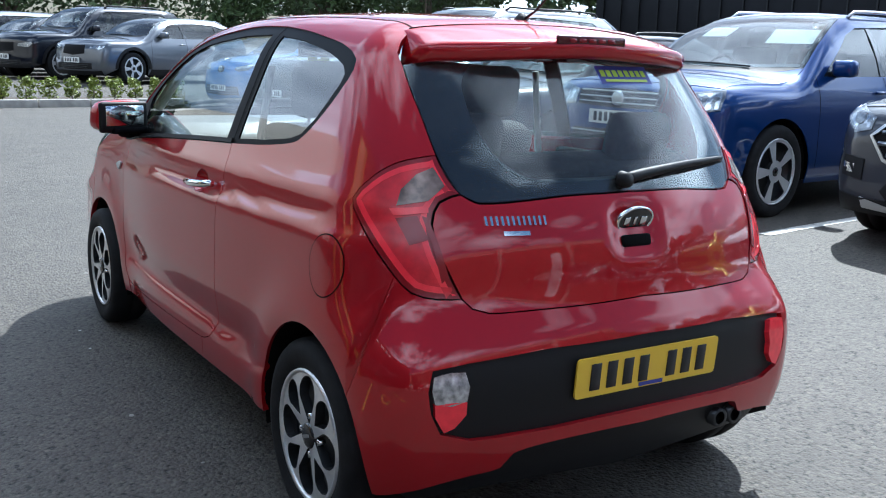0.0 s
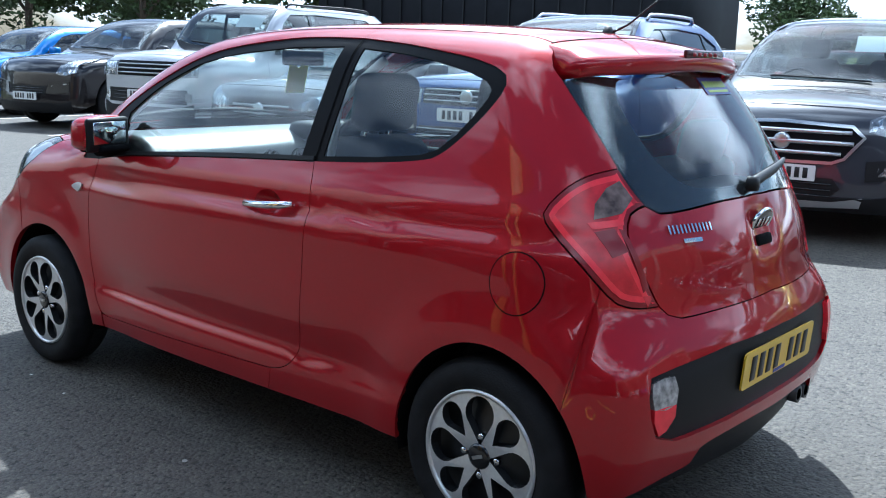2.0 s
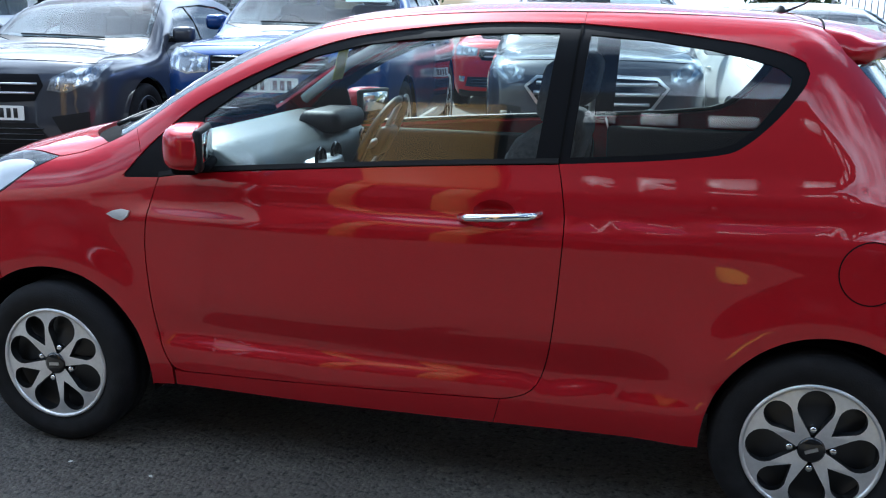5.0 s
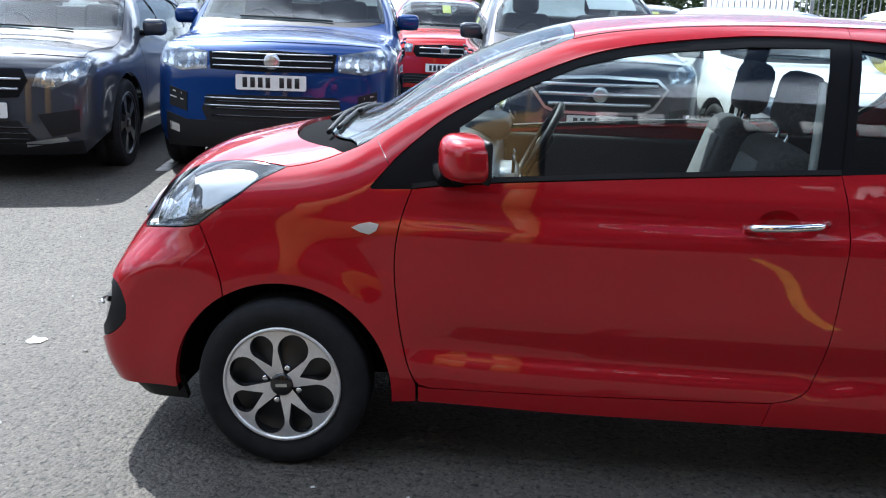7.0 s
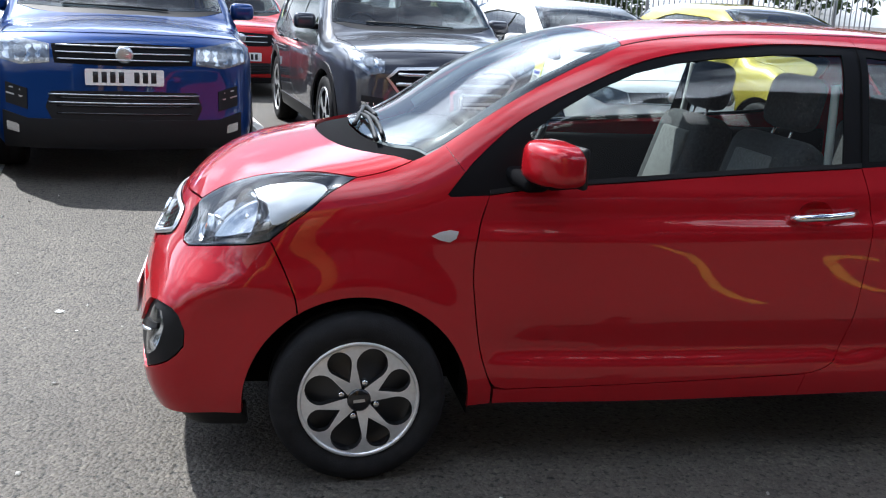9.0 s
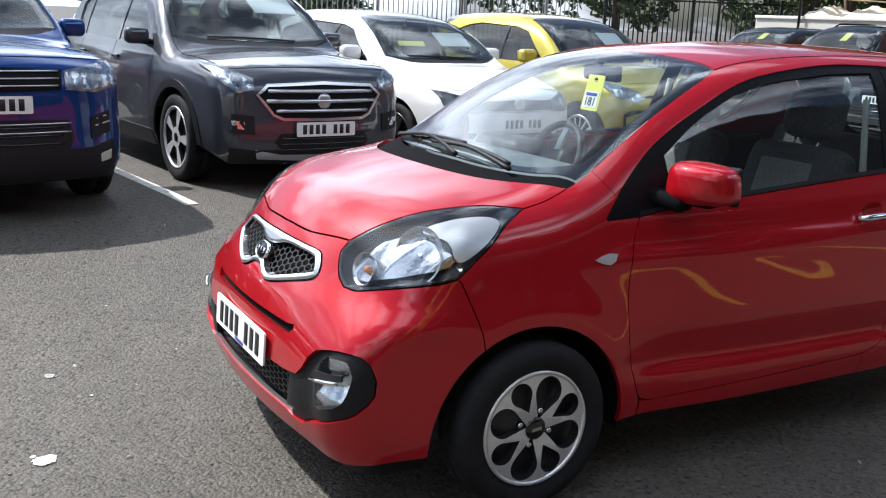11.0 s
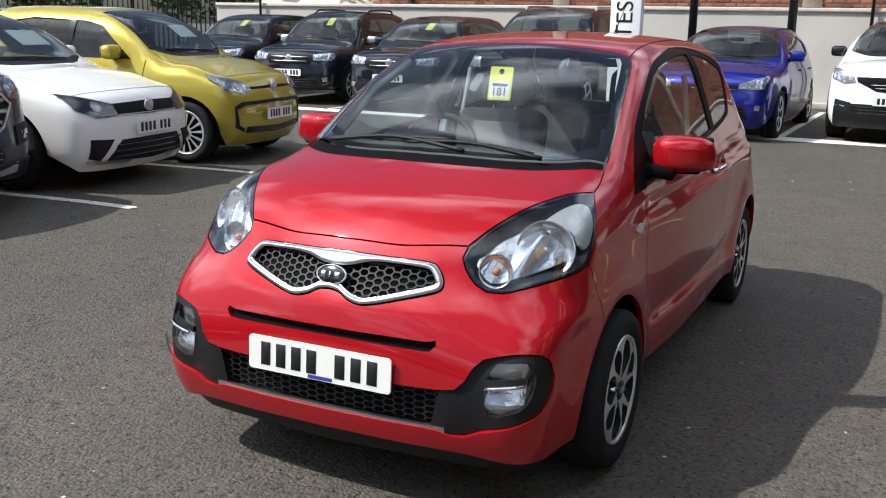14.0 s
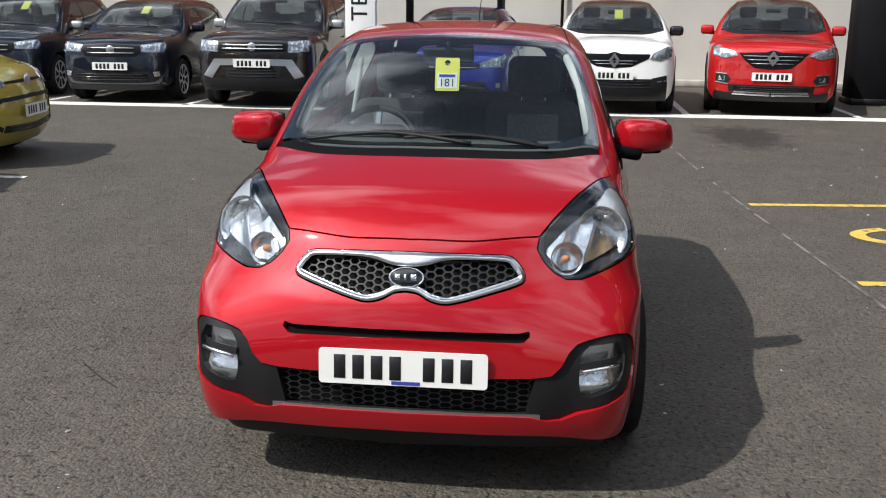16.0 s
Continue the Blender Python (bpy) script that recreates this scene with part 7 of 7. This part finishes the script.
for a, b in (((-3.35, 3.80), (-3.98, 8.6)), ((-1.05, 3.85), (-1.75, 9.0)), ((1.10, 3.60), (0.62, 8.6)), ((2.95, 3.9), (2.45, 8.8)), ((-5.9, 3.4), (-6.6, 8.2)), ((-6.9, 4.0), (-7.6, 8.8)), ((-9.9, 3.9), (-10.7, 8.6)), ((-12.9, 3.9), (-13.7, 8.6))):
    marking(a, b, 0.10, LINE_WHITE)
marking((9.0, 9.5), (9.1, -8.0), 0.42, LINE_FRESH, label="wide white painted line along the wall bays")
for y in (4.85, 7.1, -2.35, 0.05, -4.7):
    marking((9.1, y), (14.0, y - 0.1), 0.10, LINE_WHITE)
marking((3.35, -2.08), (3.62, -4.8), 0.09, LINE_YELLOW, label="yellow bay line")
marking((1.0, -2.25), (1.2, -4.8), 0.09, LINE_YELLOW, label="yellow bay line")
# rounded yellow symbol on the asphalt
arc = [(2.30 + 0.26 * math.cos(a), -3.05 + 0.42 * math.sin(a)) for a in np.linspace(0.4, 5.6, 22)]
vs = []
for k, (x, y) in enumerate(arc):
    nx, ny2 = x - 2.30, y + 3.05
    r = math.hypot(nx, ny2)
    for q in (-0.055, 0.055):
        vs.append((x + nx / r * q, y + ny2 / r * q, gz(x, y) + 0.004))
me = bpy.data.meshes.new("symbol")
me.from_pydata(vs, [], [(2 * k, 2 * k + 1, 2 * k + 3, 2 * k + 2) for k in range(21)])
tagged(part("symbol", me, LINE_YELLOW), "worn rounded yellow road symbol", "road marking", kind="structure")
JOINT = material("asphalt joint", (0.19, 0.18, 0.165), 0.9, second=(0.06, 0.058, 0.055), scale=5, mask=(0.40, 0.56))
marking((8.7, -1.6), (-0.6, -2.33), 0.022, JOINT, "joint", "pale narrow joint between two asphalt strips")
CRACK = material("dark crack in the asphalt", (0.016, 0.016, 0.015), 0.95, vary=0.3, scale=20)
for a, b in (((-0.86, 1.56), (-1.00, 1.42)), ((-1.00, 1.42), (-1.10, 1.30))):
    marking(a, b, 0.007, CRACK, "crack", "thin dark crack in the asphalt")


def paint_spot(x, y, size, seed):
    """A small irregular splash of white paint on the ground."""
    r_ = random.Random(seed)
    bm = bmesh.new()
    lobes = [(0.0, 0.0, 1.0), (r_.uniform(-1.1, 1.1), r_.uniform(-1.1, 1.1), 0.55), (r_.uniform(-1.6, 1.6), r_.uniform(-1.6, 1.6), 0.25)]
    for u, v, k in lobes:
        ring_ = []
        for i in range(26):
            a = 2 * math.pi * i / 26
            r = size * k * r_.uniform(0.65, 1.1)
            px, py = x + size * u + r * math.cos(a), y + size * v + r * math.sin(a)
            ring_.append(bm.verts.new((px, py, gz(px, py) + 0.004 + 0.0006 * k)))
        bm.faces.new(ring_)
    tagged(part("paint_spot", bm, LINE_WHITE), "small splash of white paint on the asphalt", "paint spot", kind="structure")


for k, (x, y, size) in enumerate(((-2.52, 0.19, 0.045), (-2.40, 1.00, 0.024), (-0.76, -0.93, 0.007), (-1.06, -0.91, 0.008), (-2.28, 0.72, 0.008))):
    paint_spot(x, y, size, 60 + k)
rng = random.Random(4)
GRIT = material("pale grit", (0.36, 0.35, 0.32), 0.9)
gb = bmesh.new()
for _ in range(150):
    x, y = rng.uniform(-7, 7), rng.uniform(-4.5, 4)
    if abs(x) < 1.9 and abs(y) < 0.8:
        continue
    s = rng.uniform(0.003, 0.010)
    bmesh.ops.create_icosphere(gb, subdivisions=1, radius=s, matrix=Matrix.Translation((x, y, gz(x, y) + s * 0.3)) @ pose(0, 0, 0, rng.uniform(0, 90), 0, rng.uniform(0, 360)) @ Matrix.Diagonal((1.5, 1, 0.6, 1)))
tagged(part("grit", gb, GRIT), "loose pale grit scattered on the asphalt", "grit", kind="stuff")

# far wall: rendered base, coping, brickwork above
WX = 14.8
wall = tagged(part("wall_east", box(0.35, 26.4, 1.75, (WX + 0.175, 0.6, 0.105 + 0.875)), RENDER_WALL), "pale grey rendered retaining wall", "wall", kind="structure")
part("coping", box(0.42, 26.4, 0.07, (WX + 0.165, 0.6, 1.89), 0.012, 2), COPING, wall)
part("kerb", box(0.30, 26.4, 0.13, (WX - 0.152, 0.6, 0.13 + 0.062), 0.02, 2), CONCRETE, wall)
brick_wall = tagged(part("wall_brick", box(0.30, 23.5, 4.2, (WX + 0.36, -2.1, 1.92 + 2.10)), MORTAR), "brown brick building with buff piers", "wall", kind="structure")
for y in (5.2, 0.4, -4.4, -9.2):
    part("pier", box(0.36, 0.34, 4.18, (WX + 0.335, y, 1.94 + 2.09), 0.01, 1), MORTAR, brick_wall)
part("downpipe", rod([(WX + 0.13, 8.6, 1.95), (WX + 0.13, 8.6, 6.0)], 0.055, 12), POST_BLACK, brick_wall)
# steel posts; the thin third one stands in for a joint in the wall
for i, (x, y) in enumerate(((12.6, 2.02), (12.6, 0.435), (14.70, -0.64), (14.70, 12.45), (14.70, 14.9))):
    p = thing("fence_post", pose(x, y, gz(x, y)), "black upright standing before the wall", "post", "black posts")
    part("shaft", lathe([(0.0, 0.0), (0.07 if i < 2 else 0.03, 0.0), (0.07 if i < 2 else 0.03, 4.4), (0.0, 4.42)], 16, "z"), POST_BLACK, p)
    part("foot_plate", box(0.20 if i < 2 else 0.09, 0.20 if i < 2 else 0.09, 0.015, (0, 0, 0.0075), 0.004, 1), POST_BLACK, p)
# dark pier at the end of the wall bays
pier = thing("dark_pier", pose(11.6, -5.62, gz(11.6, -5.6)), "black clad pier beside the wall bays", "pier")
part("cladding", box(0.6, 0.9, 3.6, (0, 0, 1.8), 0.01, 1), DARK_CLAD, pier)
part("plinth", box(0.66, 0.96, 0.10, (0, 0, 0.05), 0.01, 1), POST_BLACK, pier)
# white totem with a word running upward
totem = thing("totem_sign", pose(9.55, 2.30, gz(9.5, 2.3)), "white totem sign lettered TEST in black", "sign")
part("panel", box(0.16, 0.44, 2.75, (0, 0, 1.40), 0.01, 2), material("white sign panel", (0.80, 0.80, 0.79), 0.35, coat=0.3), totem)
part("base", box(0.34, 0.56, 0.05, (0, 0, 0.025), 0.01, 1), POST_BLACK, totem)
txt = bpy.data.curves.new("word", "FONT")
txt.body, txt.size, txt.align_x, txt.align_y, txt.extrude = "TEST", 0.34, "LEFT", "CENTER", 0.001
tmp = new("tmp", txt)
me = bpy.data.meshes.new_from_object(tmp.evaluated_get(bpy.context.evaluated_depsgraph_get()))
bpy.data.objects.remove(tmp)
me.materials.clear()
w = part("word", me, INK, totem)
w.matrix_basis = Matrix(((0, 0, -1, -0.083), (0, -1, 0, -0.0), (1, 0, 0, 1.22), (0, 0, 0, 1))) @ Matrix.Rotation(math.pi, 4, "X")

# showroom behind the camera, seen in the glass and paint
FY = -7.5
CREAM = material("buff render", (0.48, 0.45, 0.39), 0.9, vary=0.08, scale=1.5, bump=0.2, bump_scale=90)
PORTAL = material("yellow portal panel", (0.38, 0.21, 0.04), 0.6, vary=0.05, scale=2)
show = thing("showroom", pose(0, 0, 0), "black showroom front with a yellow portal and pale sign bars", "building")
part("fascia", box(17.0, 0.4, 3.7, (3.4, FY - 0.2, 4.85), 0.02, 1), DARK_CLAD, show)
part("side_wing", box(26.0, 0.4, 2.9, (-18.2, FY - 0.2, 3.35), 0.02, 1), CREAM, show)
part("side_glazing", box(26.0, 0.3, 1.88, (-18.2, FY - 0.25, 0.96)), GLOSS_BLACK, show)
part("roof", box(17.0, 9.0, 0.3, (3.4, FY - 4.9, 6.55), 0.02, 1), DARK_CLAD, show)
part("glazing", box(17.0, 0.06, 2.9, (3.4, FY - 0.35, 1.5)), GLOSS_BLACK, show)
portal = part("portal", box(1.9, 0.62, 1.95, (-2.15, FY - 0.14, 5.245), 0.02, 1), PORTAL, show, "yellow entrance portal")
for x, w in ((-2.88, 0.44), (-1.42, 0.44)):
    part("portal_leg", box(w, 0.60, 4.25, (x, FY - 0.14, 2.135), 0.02, 1), PORTAL, portal)
part("entrance_glass", box(1.0, 0.10, 4.2, (-2.15, FY - 0.02, 2.11)), GLOSS_BLACK, portal)
for k in range(9):
    part("mullion", box(0.07, 0.12, 3.0, (-4.9 + 2.08 * k, FY - 0.25, 1.5), 0.01, 1), POST_BLACK, show)
for k in range(7):
    part("sign_bar", box(0.42, 0.05, 0.42, (4.35 - 0.72 * k, FY + 0.028, 6.02), 0.02, 1), PLATE_WHITE, show)

# shrub bed and kerb beyond the forecourt
LEAF = material("yellow-green leaves", (0.20, 0.24, 0.035), 0.6, vary=0.45, scale=12)
LEAF_DARK = material("green leaves", (0.055, 0.085, 0.022), 0.65, vary=0.5, scale=1.5)
BARK = material("bark", (0.12, 0.09, 0.065), 0.95, vary=0.3, scale=12, bump=0.8, bump_scale=40)
SOIL = material("bark mulch", (0.06, 0.045, 0.032), 0.95, vary=0.4, scale=20, bump=1.0, bump_scale=50)
kx = lambda y: -15.0 - 0.18 * (y - 1.0)
bed = bmesh.new()
q = [bed.verts.new((kx(y) - d, y, gz(kx(y), y) + 0.10)) for y, d in ((-6, 0.1), (4.55, 0.1), (4.55, 1.4), (-6, 1.4))]
bed.faces.new(q)
bmesh.ops.recalc_face_normals(bed, faces=bed.faces)
tagged(part("shrub_bed", bed, SOIL), "mulched shrub bed behind a concrete kerb", "bed", kind="structure")
kb = thing("kerb", pose(0, 0, 0), "pale concrete kerb round the shrub bed", "kerb", kind="structure")
for k in range(11):
    y = -5.6 + 0.93 * k
    part("kerb_stone", box(0.16, 0.915, 0.24, (kx(y), y, gz(kx(y), y) + 0.02), 0.015, 2, (0, 0, 10)), CONCRETE, kb)


def leaves(rng, n, spread, size, bottom=0.0):
    """Many small leaf blades in an uneven crown."""
    vs, fs = [], []
    lumps = [(Vector((rng.gauss(0, 0.45), rng.gauss(0, 0.45), rng.uniform(-0.6, 0.8))), rng.uniform(0.28, 0.55)) for _ in range(12)]
    for _ in range(n):
        c, r = rng.choice(lumps)
        d = Vector((rng.gauss(0, 1), rng.gauss(0, 1), rng.gauss(0, 1))).normalized() * r * rng.uniform(0.6, 1.05)
        p = c + d
        p = Vector((p.x * spread[0], p.y * spread[1], p.z * spread[2] + bottom))
        a = Vector((rng.gauss(0, 1), rng.gauss(0, 1), rng.gauss(0, 0.7))).normalized()
        b = a.cross(Vector((rng.gauss(0, 1), rng.gauss(0, 1), rng.gauss(0, 1)))).normalized()
        s = size * rng.uniform(0.6, 1.4)
        k = len(vs)
        vs += [tuple(p - a * s), tuple(p + b * s * 0.45), tuple(p + a * s), tuple(p - b * s * 0.45)]
        fs.append((k, k + 1, k + 2, k + 3))
    return np.array(vs), fs, None


shrub_mesh = [part("foliage", leaves(random.Random(20 + k), 420, (0.17, 0.17, 0.20), 0.035, 0.20), LEAF) for k in range(3)]
for k in range(15):
    y = -1.6 + 0.41 * k
    sh = thing("shrub", pose(kx(y) - 0.45, y, gz(kx(y), y) + 0.10, 0, 0, 47 * k), "small yellow-green shrub in the bed", "shrub", "shrubs in the bed")
    f = new("foliage", shrub_mesh[k % 3].data)
    f.parent = sh
    part("stem", rod([(0, 0, -0.02), (0.01, 0, 0.2)], 0.012, 6), BARK, sh)
for o in shrub_mesh:
    bpy.data.objects.remove(o)


def tree(x, y, h, seed, wide=1.0):
    rng = random.Random(seed)
    t = thing("tree", pose(x, y, gz(x, y) - 0.05), "leafy green tree beyond the forecourt", "tree", "trees round the forecourt")
    part("trunk", rod([(0, 0, 0), (0.05, 0.02, h * 0.3), (0.0, 0.1, h * 0.65)], h * 0.03, 10, h * 0.012), BARK, t)
    for k in range(5):
        a = rng.uniform(0, 6.28)
        part("limb", rod([(0.03, 0.03, h * (0.25 + 0.07 * k)), (math.cos(a) * h * 0.12, math.sin(a) * h * 0.12, h * (0.38 + 0.07 * k)), (math.cos(a) * h * 0.2, math.sin(a) * h * 0.2, h * (0.52 + 0.06 * k))], h * 0.012, 6, h * 0.004), BARK, t)
    part("crown", leaves(rng, 5200, (h * 0.34 * wide, h * 0.34 * wide, h * 0.36), h * 0.022, h * 0.52), LEAF_DARK, t)


for k, (x, y, h) in enumerate(((19.5, 10.4, 6.5), (21.5, 13.5, 7.5), (22.0, 17.0, 6.5), (24.5, 21.0, 8), (20.0, 25.5, 7), (14.5, 27.0, 7.5), (9.0, 26.5, 4.4), (3.0, 28.0, 4.0), (-2.5, 27.0, 3.8), (-9.0, 29.0, 4.2), (-33.0, 30.0, 9), (-42.0, 27.0, 9), (-50.0, 22.0, 10), (-54.0, 14.0, 10), (-56.0, 6.0, 10), (-55.0, -3.0, 10), (-28.5, 31.0, 8), (28.0, 15.0, 9), (-36.0, -8.0, 6.5), (-35.0, -4.0, 6.0), (-36.5, 0.0, 6.5), (-35.5, 4.0, 6.0), (-36.0, 8.0, 6.5), (-34.5, 12.0, 6.0), (-34.0, 16.0, 6.5), (-32.5, 20.0, 6.5), (-38.0, 24.0, 7.0))):
    tree(x, y, h, 100 + k, 1.25)

# dark building and fences at the back
shed = thing("dark_building", pose(-19.5, 27.5, 0), "long black-clad building behind the parked rows", "building")
part("wall", box(15.0, 6.0, 5.2, (0, 0, 2.6), 0.02, 1), DARK_CLAD, shed)
part("roof", box(15.4, 6.4, 0.18, (0, 0, 5.29), 0.02, 1), POST_BLACK, shed)
for k in range(15):
    part("cladding_rib", box(0.06, 0.05, 5.1, (-7.0 + k, -3.03, 2.56)), POST_BLACK, shed)


def palisade(a, b, h, mat, label):
    a, b = Vector(a), Vector(b)
    fe = thing("palisade_fence", pose(a.x, a.y, gz(a.x, a.y), 0, 0, math.degrees(math.atan2(b.y - a.y, b.x - a.x))), label, "fence")
    L = (b - a).length
    pale = None
    for k in range(int(L / 0.15)):
        if pale is None:
            bm = box(0.068, 0.02, h, (0, 0, h / 2 + 0.05), 0.006, 1)
            for v in bm.verts:
                if v.co.z > h:
                    v.co.x *= 0.25
            pale = part("pale", bm, mat, fe)
            data = pale.data
            pale.matrix_basis = pose(0, 0, 0)
        else:
            o = new("pale", data)
            o.parent = fe
            o.matrix_basis = pose(0.15 * k, 0, 0)
    for z in (0.35, h - 0.25):
        part("rail", box(L, 0.035, 0.05, (L / 2, 0.03, z)), mat, fe)
    for k in range(int(L / 2.7) + 1):
        part("fence_post", box(0.09, 0.09, h - 0.1, (2.7 * k, 0.07, (h - 0.1) / 2)), mat, fe)


palisade((16.5, 21.6), (21.5, 18.6), 2.5, POST_BLACK, "black steel palisade fence under the trees")
palisade((4.0, 23.6), (16.0, 22.0), 2.5, material("galvanised steel", (0.32, 0.32, 0.32), 0.5, 0.5, vary=0.2, scale=3), "grey steel palisade fence behind the parked rows")

# heap of tarpaulins and pallets behind the wall's end
SHEET = material("cream tarpaulin", (0.62, 0.55, 0.44), 0.7, vary=0.2, scale=2.5, bump=0.6, bump_scale=8)
WOOD = material("pallet wood", (0.36, 0.25, 0.14), 0.85, vary=0.35, scale=14, bump=0.5, bump_scale=60)
heap = bmesh.new()
bmesh.ops.create_grid(heap, x_segments=22, y_segments=44, size=1)
for v in heap.verts:
    x, y = v.co.x, v.co.y
    e = max(0.0, 1 - max(abs(x), abs(y)) ** 6)
    v.co = (x * 0.9, y * 2.3, e * (1.95 + 0.22 * noise.noise(Vector((x * 1.5, y * 3.5, 2))) + 0.10 * noise.noise(Vector((x * 5, y * 10, 5)))))
hp = thing("covered_heap", pose(16.4, 12.0, 0.12), "heap of pallets under cream tarpaulins", "heap")
part("tarpaulin", smooth(heap), SHEET, hp)
for k in range(4):
    part("pallet_board", box(0.12, 3.8, 0.03, (-0.6 + 0.3 * k, 0.3, 2.22), 0.004, 1, (3, 0, 4)), WOOD, hp)

# brick courses on the building's foot
def brick_rows(y0, y1, rows):
    out = []
    for r in range(rows):
        y = y1 - (0.1125 if r % 2 else 0)
        while y > y0:
            out.append((y, 1.965 + 0.075 * r))
            y -= 0.225
    return out


bm = box(0.03, 0.213, 0.064, (0, 0, 0), 0.003, 1)
brick_mesh = bpy.data.meshes.new("brick")
bm.to_mesh(brick_mesh)
bm.free()
bn = BRICK.node_tree.nodes
info = bn.new("ShaderNodeObjectInfo")
hue = bn.new("ShaderNodeHueSaturation")
rngv = bn.new("ShaderNodeMapRange")
rngv.inputs["To Min"].default_value, rngv.inputs["To Max"].default_value = 0.55, 1.35
BRICK.node_tree.links.new(info.outputs["Random"], rngv.inputs["Value"])
BRICK.node_tree.links.new(rngv.outputs["Result"], hue.inputs["Value"])
src = bn["Principled BSDF"].inputs["Base Color"].links[0].from_socket
BRICK.node_tree.links.new(src, hue.inputs["Color"])
BRICK.node_tree.links.new(hue.outputs["Color"], bn["Principled BSDF"].inputs["Base Color"])
brick_mesh.materials.append(BRICK)
spots = brick_rows(-4.2, 9.5, 5)
for y, z in spots[:300]:
    o = new("brick", brick_mesh)
    o.parent = brick_wall
    o.matrix_basis = pose(WX + 0.207, y, z)
vs, fs = [], []
rest = spots[300:] + [(y, z + 0.375) for y, z in brick_rows(-13.5, 9.5, 42)] + [(y, z) for y, z in brick_rows(-13.5, -4.3, 5)]
for y, z in rest:
    k = len(vs)
    x, a, b = WX + 0.194, 0.1065, 0.032
    vs += [(x, y - a, z - b), (x, y + a, z - b), (x, y + a, z + b), (x, y - a, z + b), (x + 0.02, y - a, z - b), (x + 0.02, y + a, z - b), (x + 0.02, y + a, z + b), (x + 0.02, y - a, z + b)]
    fs += [(k, k + 3, k + 2, k + 1), (k, k + 1, k + 5, k + 4), (k + 1, k + 2, k + 6, k + 5), (k + 2, k + 3, k + 7, k + 6), (k + 3, k, k + 4, k + 7)]
me = bpy.data.meshes.new("brickwork")
me.from_pydata(vs, [], fs)
tagged(part("brickwork", me, material("brown brick courses", (0.20, 0.085, 0.055), 0.9, vary=0.5, scale=5.0, bump=0.4, bump_scale=120), brick_wall), kind="stuff")
